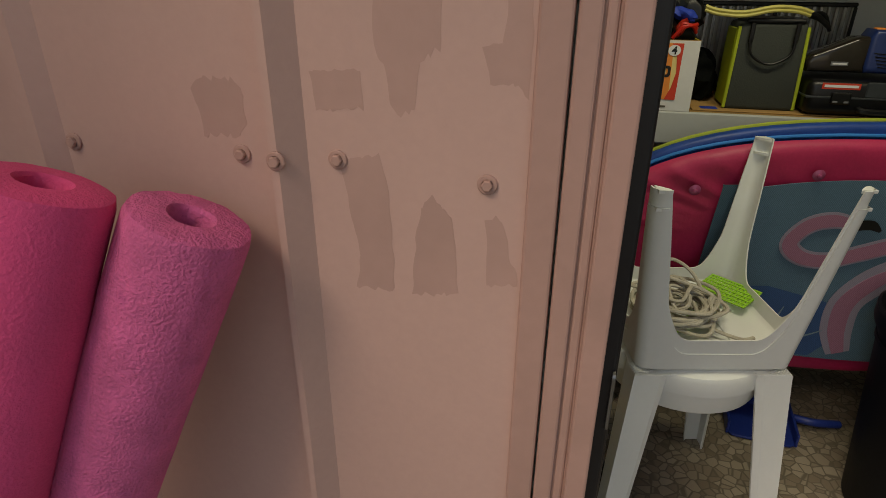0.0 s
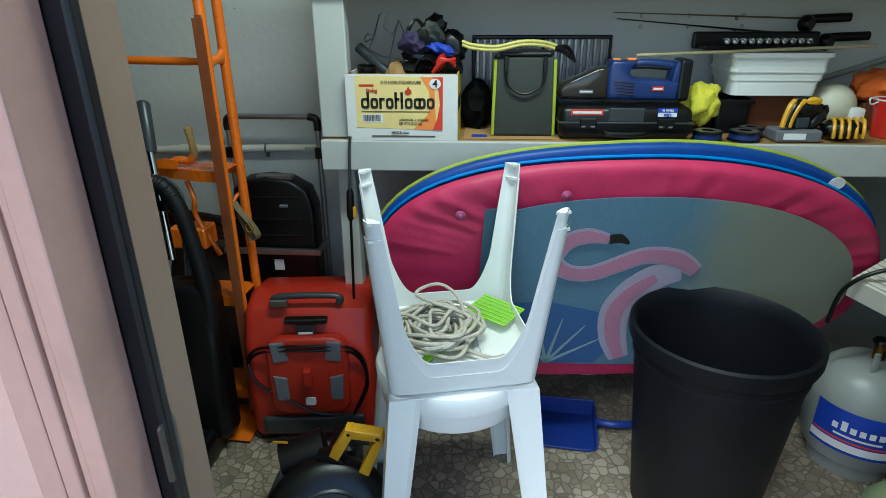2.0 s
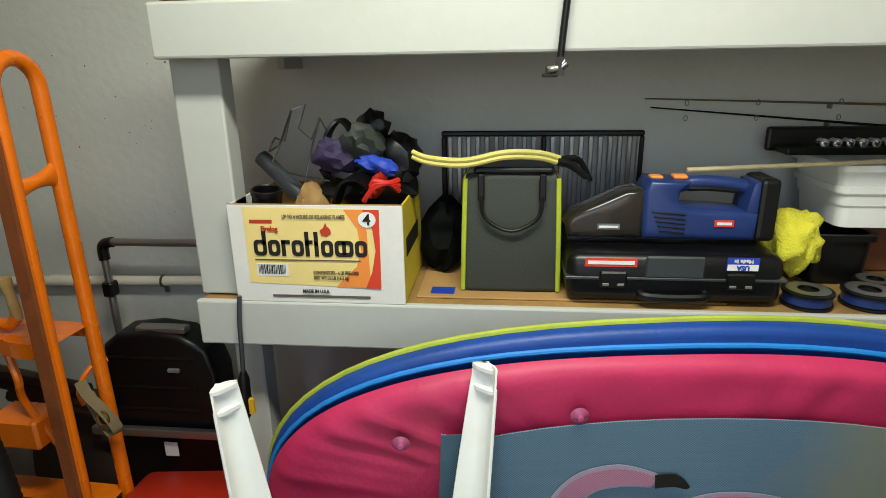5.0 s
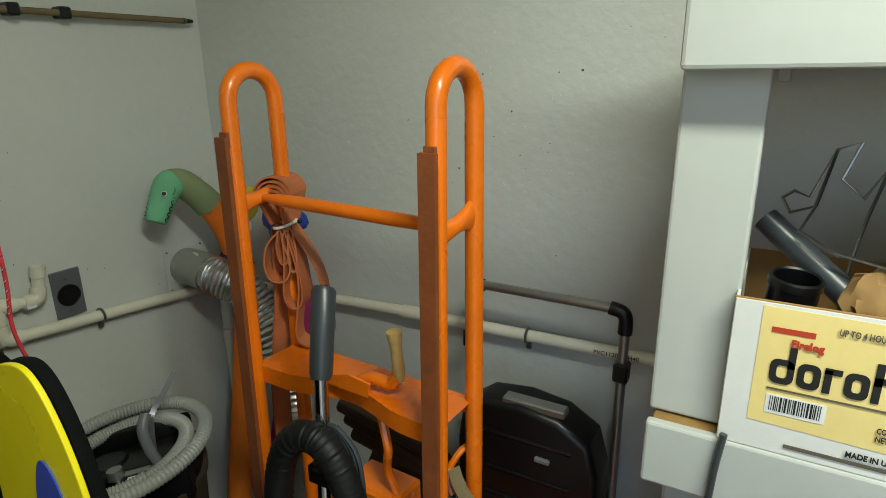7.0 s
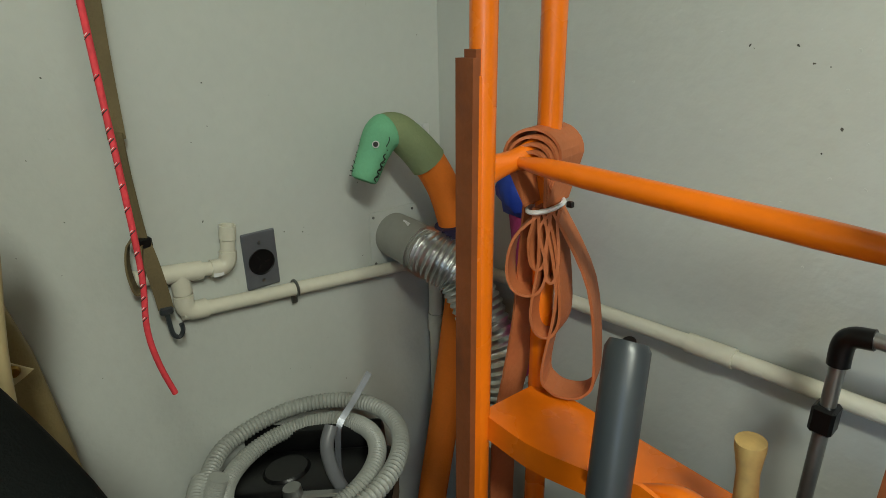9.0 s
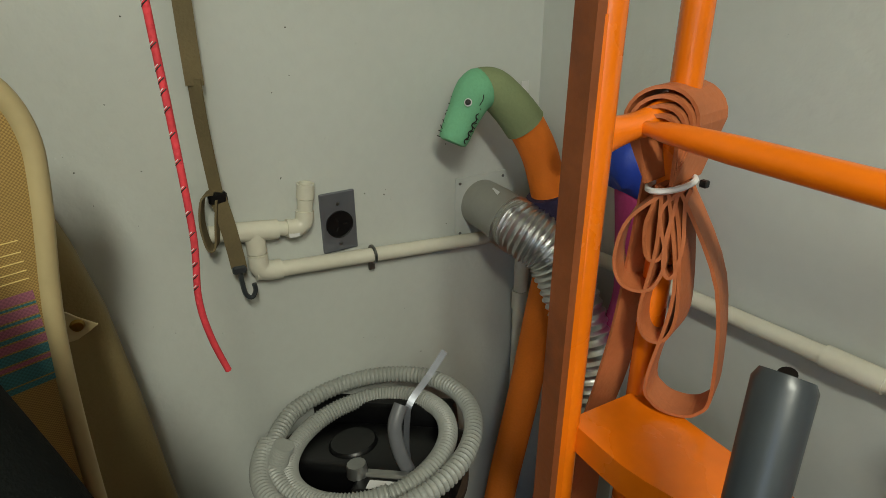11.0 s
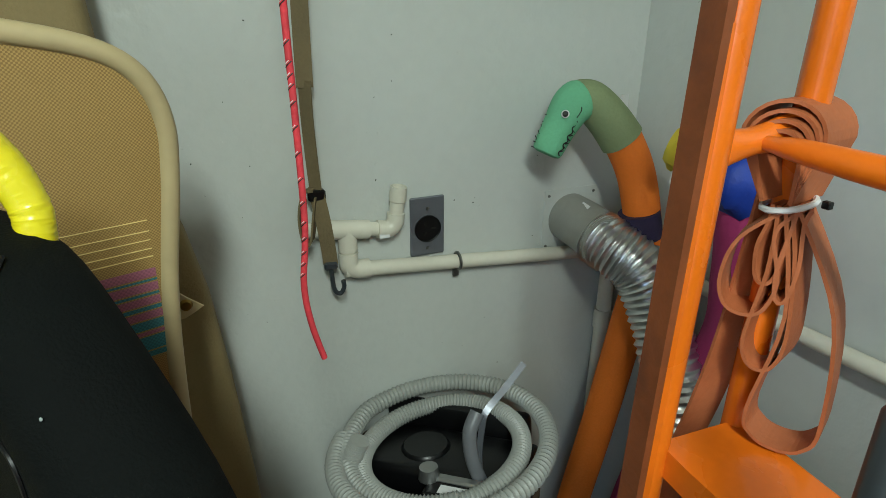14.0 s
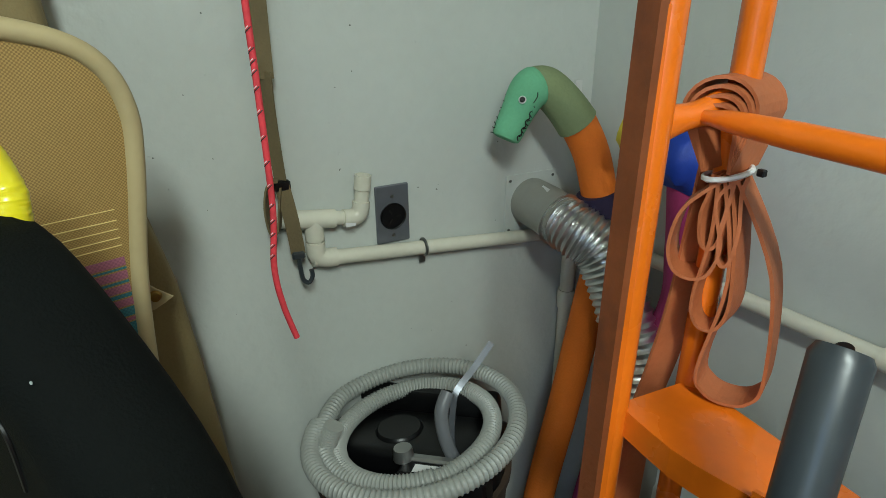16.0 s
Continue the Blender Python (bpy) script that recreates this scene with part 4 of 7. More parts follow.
tub("grey_tub", "black and grey lidded storage tub on the bench", 1.49, 1.60, 2.28, 2.45, 0.9865, 1.085, "black", 0.02)
bb = tagged(part("hardboard_sheet", box(1.60, 1.85, 2.47, 2.49, 0.987, 1.10, 0.002, m=None), "brownboard"), "brown hardboard offcut standing on the bench", "board")
bsup = tagged(part("cardboard_box", box(1.61, 1.78, 2.36, 2.465, 0.9865, 1.094, 0.003), "brownboard"), "plain brown box under the white tubs", "box")
tub("white_tub", "white plastic food tub on top of a brown box", 1.528, 1.785, 2.29, 2.47, 1.0955, 1.175, "stool", 0.06)
tub("white_tub", "white plastic food tub nested in another", 1.52, 1.796, 2.283, 2.477, 1.1385, 1.217, "stool", 0.06)
sk = thing("socket_rail", "black rail of chromed sockets lying on the white tub", "sockets")
part("rail", box(1.47, 1.81, 2.40, 2.46, 1.2175, 1.232, 0.004, 2), "black", sk)
part("backing", box(1.455, 1.84, 2.462, 2.48, 1.2175, 1.268, 0.006, 2), "black", sk)
for i in range(11):
    part("socket", lathe([(0.006, 0), (0.009, 0), (0.009, 0.02), (0.006, 0.02), (0.005, 0.005), (0, 0.005)], 12, m=pose(1.53 + 0.024 * i, 2.402, 1.244, 90)), "chrome", sk, smooth=True)
sti = tagged(part("wooden_dowel", tube([(1.233, 2.25, 1.213), (1.55, 2.275, 1.2235), (1.92, 2.306, 1.2355)], 0.0045, 8), "stick", smooth=True), "thin pale wooden dowel lying across the tubs", "stick")
for dz, dx, dy in ((0.0, 0.0, 0), (-0.055, 0.07, 0.012)):
    rd = thing("fishing_rod", "thin fishing rod with black reel hung on the wall", "fishing rod")
    part("blank", tube([(1.21 + dx * 0.2, 2.527, 1.325 + dz * 0.35), (1.80 + dx, 2.525, 1.305 + dz)], lambda i, s: 0.0016 + 0.003 * s, 6), "webbing" if not dx else "black", rd)
    part("grip", tube([(1.80 + dx, 2.518, 1.305 + dz), (1.84 + dx, 2.512, 1.304 + dz), (1.94 + dx, 2.51, 1.308 + dz)], lambda i, s: 0.008 + 0.006 * (i > 0), 10), "black", rd, smooth=True)
    part("reel", lathe([(0, 0), (0.02, 0), (0.026, 0.008), (0.026, 0.024), (0.016, 0.036), (0, 0.038)], 16, m=pose(1.80 + dx, 2.512, 1.29 + dz, 90, 0, 20)), "black", rd, smooth=True)
    for x in (1.30, 1.45, 1.62):
        part("guide", tube([(x + 0.004 * math.cos(a), 2.521, 1.315 + dz * 0.6 + 0.006 * math.sin(a)) for a in [2 * math.pi * k / 8 for k in range(8)]], 0.0011, 5, closed=True), "steel", rd)
    part("hanger", box(1.60, 1.606, 2.525, 2.539, 1.30 + dz * 0.7, 1.312 + dz * 0.7, 0.001), "steel", rd)
fb = tagged(part("ball", lathe([(0.069 * math.sin(math.pi * k / 16) if 0 < k < 16 else 0, 0.0695 - 0.069 * math.cos(math.pi * k / 16)) for k in range(17)], 28, m=pose(1.862, 2.36, 0.986)), "ball", smooth=True), "dull white vinyl ball on the bench", "ball")
oc = tagged(part("orange_cloth", blob((0.095, 0.07, 0.05), 41, 0.28, 2.0, 4, pose(2.02, 2.385, 1.115), fold=0.12), "orangecloth", smooth="soft"), "bright orange cloth bundle on the bench", "cloth")
ocb = tagged(part("cardboard_box", box(1.96, 2.15, 2.36, 2.50, 0.9865, 1.068, 0.003), "brownboard"), "brown box under the orange cloth", "box")
rc = thing("cup", "red plastic cup with a white rim", "cup", pose(1.975, 2.25, 0.9865))
part("body", lathe([(0, 0), (0.038, 0), (0.052, 0.105), (0.05, 0.105), (0.036, 0.004), (0, 0.004)], 32), "cupred", rc, smooth=True)
part("rim", tube([(0.052 * math.cos(a), 0.052 * math.sin(a), 0.106) for a in [2 * math.pi * k / 32 for k in range(32)]], 0.0025, 6, closed=True), "paper", rc, "white rolled rim", smooth=True)
part("handle", tube(spline([(-0.05, -0.01, 0.1), (-0.075, -0.02, 0.095), (-0.08, -0.02, 0.112), (-0.05, -0.005, 0.108)], 5), 0.0025, 6), "paper", rc, smooth=True)
jg = thing("plastic_jug", "pale translucent plastic bottle beside the cup", "bottle")
part("body", box(1.885, 1.925, 2.28, 2.32, 0.9865, 1.062, 0.008, 2), "stool", jg, smooth=True)
for x, y, r in ((1.44, 2.175, 0.042), (1.545, 2.18, 0.044), (1.585, 2.235, 0.036)):
    so = thing("line_spool", "clear blister of dark fishing line spool on the bench", "spool", pose(x, y, 0.9865), group="line spools")
    part("spool", lathe([(0, 0), (r, 0), (r, 0.004), (r * 0.7, 0.006), (r * 0.7, 0.02), (r, 0.022), (r, 0.027), (r * 0.4, 0.028), (r * 0.4, 0.024), (0, 0.024)], 28), "black", so, smooth=True)
    part("line", lathe([(r * 0.72, 0.005), (r * 0.93, 0.006), (r * 0.93, 0.021), (r * 0.72, 0.022)], 28), "navy", so, smooth=True)
    part("label", lathe([(r * 0.42, 0.0285), (r * 0.85, 0.0285)], 28), "alu", so)
pk = thing("battery_pack", "grey power tool battery pack standing on the bench", "battery")
part("foot", box(1.62, 1.745, 2.15, 2.23, 0.9865, 1.02, 0.006, 2), "grey", pk)
part("tower", box(1.675, 1.715, 2.17, 2.215, 1.02, 1.055, 0.008, 2), "dgrey", pk)
part("label", box(1.64, 1.70, 2.1485, 2.1498, 0.995, 1.012, 0), "paper", pk)
g2 = thing("work_glove", "black and yellow work glove draped over a battery pack", "glove")
part("palm", blob((0.042, 0.03, 0.034), 52, 0.3, 2.2, 3, pose(1.702, 2.195, 1.075), fold=0.12), "black", g2, smooth=True)
part("cuff", blob((0.022, 0.026, 0.045), 53, 0.3, 2, 3, pose(1.738, 2.20, 1.045, 0, 35, 0), fold=0.1), "black", g2, smooth=True)
for i in range(3):
    part("finger", tube(spline([(1.69 - 0.014 * i, 2.175, 1.098), (1.672 - 0.012 * i, 2.165, 1.085), (1.658 - 0.010 * i, 2.16, 1.055), (1.652 - 0.009 * i, 2.158, 1.028)], 5), 0.0075, 8), "yellow" if i != 1 else "black", g2, smooth=True)
part("back_patch", blob((0.022, 0.008, 0.012), 54, 0.2, 2, 3, pose(1.712, 2.172, 1.098)), "yellow", g2, smooth=True)
gl = thing("work_glove", "black and yellow striped work glove on the bench", "glove")
part("palm", blob((0.055, 0.04, 0.03), 51, 0.25, 2, 3, pose(1.815, 2.19, 1.018)), "black", gl, smooth="soft")
for i in range(5):
    part("stripe", tube(spline([(1.775 + 0.02 * i, 2.152, 1.0), (1.772 + 0.02 * i, 2.15, 1.022), (1.778 + 0.02 * i, 2.17, 1.045), (1.785 + 0.02 * i, 2.20, 1.047)], 4), 0.005, 6), "yellow", gl, smooth=True)
pg = thing("purple_glove", "purple knitted glove drooping over the bench edge", "glove")
part("palm", blob((0.06, 0.05, 0.024), 61, 0.3, 2, 3, pose(2.05, 2.14, 1.008), fold=0.1), "purple", pg, smooth="soft")
part("finger", tube(spline([(2.01, 2.12, 1.005), (1.99, 2.108, 0.995), (1.982, 2.106, 0.965)], 5), 0.012, 10), "purple", pg, smooth=True)
gz = thing("clear_glove_pack", "clear bag of grey gloves on the bench", "bag")
part("pack", blob((0.06, 0.06, 0.035), 71, 0.3, 3, 3, pose(2.09, 2.24, 1.02), fold=0.15), "foil", gz, smooth="soft")
bp_ = thing("plastic_scoop", "blue and white plastic scoops on the bench corner", "scoop")
part("blue_scoop", blob((0.08, 0.05, 0.025), 81, 0.15, 1.5, 3, pose(2.22, 2.34, 1.09)), "skyblue", bp_, smooth=True)
part("white_scoop", blob((0.09, 0.06, 0.03), 82, 0.15, 1.5, 3, pose(2.20, 2.22, 1.03)), "stool", bp_, smooth=True)
part("stack", box(2.15, 2.30, 2.25, 2.42, 0.9865, 1.07, 0.01, 2), "grey", bp_)
pl_ = tagged(part("leaning_tube", tube([(1.90, 2.52, 1.12), (2.36, 2.52, 1.27)], 0.0095, 14), "hose", smooth=True), "pale grey tube leaning along the wall over the bench", "tube")
pls = tagged(part("wall_bracket", box(2.30, 2.33, 2.505, 2.539, 1.226, 1.2405, 0.002), "steel"), "steel bracket under the grey tube", "bracket")
gg = tagged(part("goggles", blob((0.05, 0.03, 0.03), 91, 0.3, 2, 3, pose(2.19, 2.46, 1.15)), "black", smooth=True), "dark goggles on the bench", "goggles")
ggs = tagged(part("cardboard_box", box(2.13, 2.26, 2.43, 2.50, 0.9865, 1.122, 0.003), "brownboard"), "small brown box under the goggles", "box")


# ---------------------------------------------------------------- pool float standing before the bench
FM = pose(1.20, 2.118, 0.0, 7.5, 0, 4.5)
fl = thing("pool_float", "magenta and blue oval pool float with printed mesh on edge", "pool float", FM)


def egg(w, h, cx, cz, p=2.5, n=64):
    return oval(w, h, p, n, cx, cz)


def float_outline(left, right, h, cz, n=64):
    """Full rounded left end, longer and leaner right end."""
    pts = []
    for k in range(n):
        a = 2 * math.pi * k / n
        c, q = math.cos(a), math.sin(a)
        p, half = (2.15, right) if c > 0 else (2.75, left)
        pts.append((half * math.copysign(abs(c) ** (2 / p), c), cz + h / 2 * math.copysign(abs(q) ** (2 / p), q)))
    return pts


out = [(x, z + 0.012 * (x / 0.75)) for x, z in float_outline(0.725, 0.755, 0.735, 0.610)]
back = [(x, z + 0.024 * (x / 0.75)) for x, z in float_outline(0.735, 0.758, 0.775, 0.620)]
part("back_panel", slab(back, 0.028, 0.066, 0.014, seg=3), "floatblue", fl, "deep blue back tube", smooth=True)


def puffy_ring(outline, cz, sc_in, depth):
    """Quilted ring of slack nylon: rows of points from the rim inwards, pushed out and puckered."""
    bm = bmesh.new()
    rows = []
    n = len(outline)
    fs = [1.0, 0.99, 0.97, 0.94, 0.90, 0.86, 0.82, 0.78, 0.74, sc_in]
    for j, f in enumerate(fs):
        k = j / (len(fs) - 1)
        ring = []
        for i, (x, z) in enumerate(outline):
            a = 2 * math.pi * i / n
            puck = noise.noise(Vector((math.cos(a) * 14, math.sin(a) * 14, 4))) * 0.5 + noise.noise(Vector((x * 9, f * 6, z * 9))) * 0.5
            bulge = depth * min(1, (k * 3 + 0.15)) ** 0.5 + 0.012 * puck * math.sin(math.pi * min(0.85, k)) ** 0.7
            ring.append(bm.verts.new((x * f, 0.024 - bulge, cz + (z - cz) * f)))
        rows.append(ring)
    for P, Q2 in zip(rows, rows[1:]):
        for i in range(n):
            bm.faces.new((P[i], P[(i + 1) % n], Q2[(i + 1) % n], Q2[i]))
    bm.faces.new(rows[-1])
    return bm


part("front_ring", puffy_ring([(x, z + 0.012 * (x / 0.75)) for x, z in float_outline(0.725, 0.755, 0.735, 0.610, 220)], 0.610, 0.68, 0.045), "magenta", fl, "magenta nylon ring", smooth=True)
part("back_piping", tube([(x, 0.06, z) for x, z in back], 0.006, 8, closed=True), "lime", fl, "lime piping", smooth=True)
part("front_piping", tube([(x * 1.004, 0.025, 0.615 + (z - 0.615) * 1.008) for x, z in out], 0.005, 8, closed=True), "skyblue", fl, "bright blue piping", smooth=True)
inner = [(x, z) for x, z in egg(1.28, 0.575, 0.02, 0.602, 2.2) if x > -0.40]
inner = sorted(inner, key=lambda q: math.atan2(q[1] - 0.575, q[0] - 0.2))
zt = max(z for x, z in inner if x < -0.30)
inner += [(-0.405, zt), (-0.43, 0.32)]
inner = sorted(inner, key=lambda q: math.atan2(q[1] - 0.575, q[0] - 0.1))
mesh_ = part("mesh_seat", slab(inner, -0.0395, -0.037), "mesh", fl, "grey-blue printed mesh")
part("mesh_edge", slab([(-0.43, 0.32), (-0.385, 0.32), (-0.345, zt + 0.004), (-0.405, zt)], -0.0415, -0.0405), "meshdark", mesh_, "dark teal mesh strip")


def decal(pts, y, mt, nm, lab):
    return part(nm, slab(pts, y - 0.0008, y), mt, mesh_, lab)


decal([(-0.37, 0.325), (-0.05, 0.325), (0.02, 0.42), (-0.06, 0.52), (-0.22, 0.56), (-0.35, 0.55)], -0.0415, "leafblue", "printed_leaves", "deep blue leaf print")


def stroke(pts, ws, y, mt, nm, lab):
    P = spline([(a, 0, b) for a, b in pts], 6)
    n = len(P)
    L, Rr = [], []
    for i, p in enumerate(P):
        d = (P[min(i + 1, n - 1)] - P[max(i - 1, 0)]).normalized()
        w = np.interp(i / (n - 1), np.linspace(0, 1, len(ws)), ws) / 2
        L.append((p.x - d.z * w, p.z + d.x * w))
        Rr.append((p.x + d.z * w, p.z - d.x * w))
    return decal(L + Rr[::-1], y, mt, nm, lab)


neck = [(-0.06, 0.765), (-0.12, 0.775), (-0.175, 0.755), (-0.205, 0.70), (-0.165, 0.66), (-0.096, 0.655), (-0.02, 0.685), (0.053, 0.712), (0.14, 0.70), (0.20, 0.66)]
body = [(0.16, 0.655), (0.09, 0.64), (0.03, 0.59), (-0.01, 0.52), (-0.005, 0.43), (0.025, 0.345)]
stroke(neck, (0.03, 0.05, 0.052, 0.05, 0.05, 0.052, 0.055, 0.055, 0.06, 0.045), -0.0424, "flamingo_l", "printed_neck_edge", "pale pink print outline")
stroke(body, (0.05, 0.085, 0.095, 0.09, 0.085, 0.06), -0.0434, "flamingo_l", "printed_body", "pale pink printed curve")
stroke(neck, (0.018, 0.036, 0.038, 0.036, 0.036, 0.038, 0.041, 0.041, 0.044, 0.03), -0.0446, "flamingo", "printed_neck", "pink printed curve")
stroke(body[1:], (0.03, 0.045, 0.05, 0.045, 0.03), -0.0446, "flamingo", "printed_wing", "pink printed feather")
stroke([(-0.06, 0.766), (-0.03, 0.768), (-0.004, 0.752)], (0.03, 0.028, 0.006), -0.0458, "ink", "printed_beak", "dark printed tip")
for a in (-0.6, -0.2, 0.2, 0.6, 1.0):
    stroke([(-0.2, 0.33), (-0.2 + 0.1 * math.sin(a), 0.33 + 0.09 * math.cos(a)), (-0.2 + 0.19 * math.sin(a), 0.33 + 0.17 * math.cos(a))], (0.012, 0.008, 0.002), -0.0446, "frond", "printed_frond", "pale leaf print")
for x, z in ((-0.47, 0.838), (-0.19, 0.895)):
    vv = part("valve", lathe([(0, 0.012), (0.005, 0.010), (0.006, 0.005), (0.013, 0.002), (0.015, 0)], 16, m=pose(x, -0.0375, z, 90)), "clearp", fl, "clear plastic air valve", smooth=True)
part("badge", slab(egg(0.046, 0.036, 0.565, 0.895, 2, 24), 0.0265, 0.0295), "paper", fl, "round white badge")

# ---------------------------------------------------------------- plastic stools
SC, SR = (0.735, 1.705), 13.0


def leg_channel(h, top, foot, w0, w1, t=0.005, sx=1, sy=1):
    """Tapered corner leg of angle section from the seat's corner at z = h down to the floor."""
    bm = bmesh.new()
    rings = []
    for k in range(7):
        f = k / 6
        z = h * (1 - f)
        c = top + (foot - top) * f
        w = w0 + (w1 - w0) * f
        prof = [(0, 0), (-w * 0.8, 0), (-w, -0.008), (-w, -0.008 - t), (-w * 0.8, -t), (-t, -t), (-t, -w * 0.8), (-0.008 - t, -w), (-0.008, -w), (0, -w * 0.8)]
        rings.append([bm.verts.new((sx * (c + x), sy * (c + y), z)) for x, y in prof])
    for A, B in zip(rings, rings[1:]):
        for k in range(len(A)):
            bm.faces.new((A[k], A[(k + 1) % len(A)], B[(k + 1) % len(A)], B[k]))
    bm.faces.new(rings[0])
    bm.faces.new(rings[-1])
    return bm


def square_stool(m, lab):
    """Square seat and four legs drawn in one shell, the sides scooped out between the legs; z = 0 at the feet."""
    s = thing("plastic_stool", lab, "stool", m, group="stacked white stools")
    H, w, foot, T = 0.395, 0.335, 0.205, 0.003
    bm = bmesh.new()
    rings = []
    for ww, z in ((w * 0.2, H), (w - 0.03, H), (w - 0.012, H - 0.004), (w - 0.002, H - 0.012), (w - 0.001, H - 0.02), (w - 0.008, H - 0.016), (w - 0.03, H - 0.006), (w * 0.2, H - 0.006)):
        rings.append([bm.verts.new((x, y, z)) for x, y in rrect(ww, ww, min(0.045, ww * 0.3), 5)])
    for P, R in zip(rings, rings[1:]):
        for k in range(len(P)):
            bm.faces.new((P[k], P[(k + 1) % len(P)], R[(k + 1) % len(P)], R[k]))
    bm.faces.new(rings[0])
    bm.faces.new(rings[-1])
    part("seat", bm, "stool", s, smooth=True)

    def edge(d):
        """Height of the side's lower edge at distance d from the corner."""
        if d < 0.030:
            return 0.0
        if d < 0.046:
            return (d - 0.030) / 0.016 * (H - 0.15)
        if d < 0.105:
            f = (d - 0.046) / 0.059
            return H - 0.15 + 0.098 * (1 - (1 - f) ** 2.6)
        return H - 0.052

    for q in range(4):
        leg = bmesh.new()
        turn = Matrix.Rotation(math.pi / 2 * q, 4, "Z")
        cols = []
        for d in [-0.1675 + 0.335 * k / 112 for k in range(113)]:
            cols.append(d)

        def outline(d, z, inset):
            """Point at signed distance d past the corner, on a side that splays towards the feet."""
            c = w / 2 + (foot - w / 2) * (H - z) / H - inset
            r = 0.026 - inset
            a = max(-1.0, min(1.0, d / 0.026))
            if abs(a) < 1:
                t = math.pi / 4 * (1 + a)
                return (c - r + r * math.cos(t), c - r + r * math.sin(t), z)
            e = (abs(d) - 0.026) * (c - r) / (0.1675 - 0.026)
            return (c, c - r - e, z) if d < 0 else (c - r - e, c, z)

        grid = []
        for d in cols:
            zb = edge(abs(d))
            rows = [H - 0.012 + (zb - H + 0.012) * k / 14 for k in range(15)]
            grid.append([[leg.verts.new(outline(d, z, i)) for z in rows] for i in (0.0, T)])
        for a, b in zip(grid, grid[1:]):
            for k in range(14):
                leg.faces.new((a[0][k], b[0][k], b[0][k + 1], a[0][k + 1]))
                leg.faces.new((a[1][k], a[1][k + 1], b[1][k + 1], b[1][k]))
            leg.faces.new((a[0][14], b[0][14], b[1][14], a[1][14]))
            leg.faces.new((a[0][0], a[1][0], b[1][0], b[0][0]))
        tr(leg, leg.verts, turn)
        part("leg", leg, "stool", s, smooth=True)
        part("foot", slab([(0.172, 0.198), (0.203, 0.198), (0.203, 0.172), (0.193, 0.176), (0.178, 0.19)], 0.0, 0.006, m=turn @ Matrix.Rotation(radians(90), 4, "X") @ Matrix.Diagonal((1, 1, -1, 1))), "stool", s)
        part("peg", lathe([(0, 0), (0.013, 0), (0.013, 0.016), (0, 0.018)], 14, m=turn @ Matrix.Translation((0.125, 0.125, H - 0.022))), "stool", s, smooth=True)
    for sx in (-1, 1):
        part("rib", box(-0.004 + sx * 0.06, 0.004 + sx * 0.06, -0.12, 0.12, H - 0.010, H - 0.006, 0.001), "stool", s)
    return s


def round_stool(m, lab):
    s = thing("plastic_stool", lab, "stool", m, group="stacked white stools")
    H = 0.542
    part("seat", lathe([(0, H), (0.175, H), (0.188, H - 0.004), (0.193, H - 0.014), (0.191, H - 0.05), (0.183, H - 0.052), (0.18, H - 0.016), (0.17, H - 0.01), (0, H - 0.01)], 48), "stool", s, smooth=True)
    part("skirt", lathe([(0.188, H - 0.04), (0.180, H - 0.098), (0.177, H - 0.104), (0.173, H - 0.098), (0.178, H - 0.04)], 64), "stool", s, smooth=True)
    for k in range(5):
        r = 0.06 + 0.022 * k
        part("ring", tube([(r * math.cos(a), r * math.sin(a), H + 0.0002) for a in [2 * math.pi * i / 40 for i in range(40)]], 0.0012, 5, closed=True), "stool", s)
    for sx in (-1, 1):
        for sy in (-1, 1):
            part("leg", leg_channel(H - 0.004, 0.172, 0.222, 0.075, 0.05, 0.006, sx, sy), "stool", s)
            part("corner_plate", slab([(sx * 0.171, sy * 0.171), (sx * 0.171, sy * 0.09), (sx * 0.09, sy * 0.171)], H - 0.006, H - 0.002, m=Matrix(((1, 0, 0, 0), (0, 0, 1, 0), (0, 1, 0, 0), (0, 0, 0, 1)))), "stool", s)
            for i in range(7):
                part("corner_rib", tube([(sx * (0.12 + 0.007 * i), sy * 0.168, H - 0.002), (sx * 0.168, sy * (0.12 + 0.007 * i), H - 0.002)], 0.0014, 5), "stool", s)
    return s


low = round_stool(pose(*SC, 0.0, 0, 0, SR), "white plastic stool standing upright under two others")
flip = pose(0, 0, 0, 180, 0, 0)
up1 = square_stool(pose(*SC, 0.937, 0, 0, SR) @ flip, "white plastic stool turned upside down on a stool")
up2 = square_stool(pose(*SC, 0.972, 0, 0, SR) @ flip, "white plastic stool upside down with a rope in it")

# rope and fly swatter in the upturned stool
rp = thing("rope_coil", "tangled coil of dirty white cotton rope in the upturned stool", "rope", pose(SC[0] - 0.022, SC[1] - 0.012, 0.588, 0, 0, SR) @ Matrix.Diagonal((1.12, 1.2, 1.0, 1)))
rnd = random.Random(7)
pts = []
for i in range(130):
    a = i * 0.93 + rnd.uniform(-0.2, 0.2)
    k = 0.5 + 0.5 * math.sin(i * 0.37)
    r = 0.036 + 0.046 * k
    pts.append((-0.015 + 0.016 * math.sin(i * 0.21) + r * 1.1 * math.cos(a) + rnd.uniform(-0.015, 0.015), 0.018 * math.cos(i * 0.17) + r * math.sin(a) + rnd.uniform(-0.015, 0.015), 0.01 + 0.055 * (i / 130) * (1.2 - r * 7) + rnd.uniform(0, 0.018)))
pts += [(-0.05, 0.06, 0.09), (0.0, 0.09, 0.10), (0.04, 0.07, 0.08), (0.05, 0.02, 0.05), (0.03, -0.05, 0.02), (0.08, -0.09, 0.008), (0.115, -0.085, 0.006)]
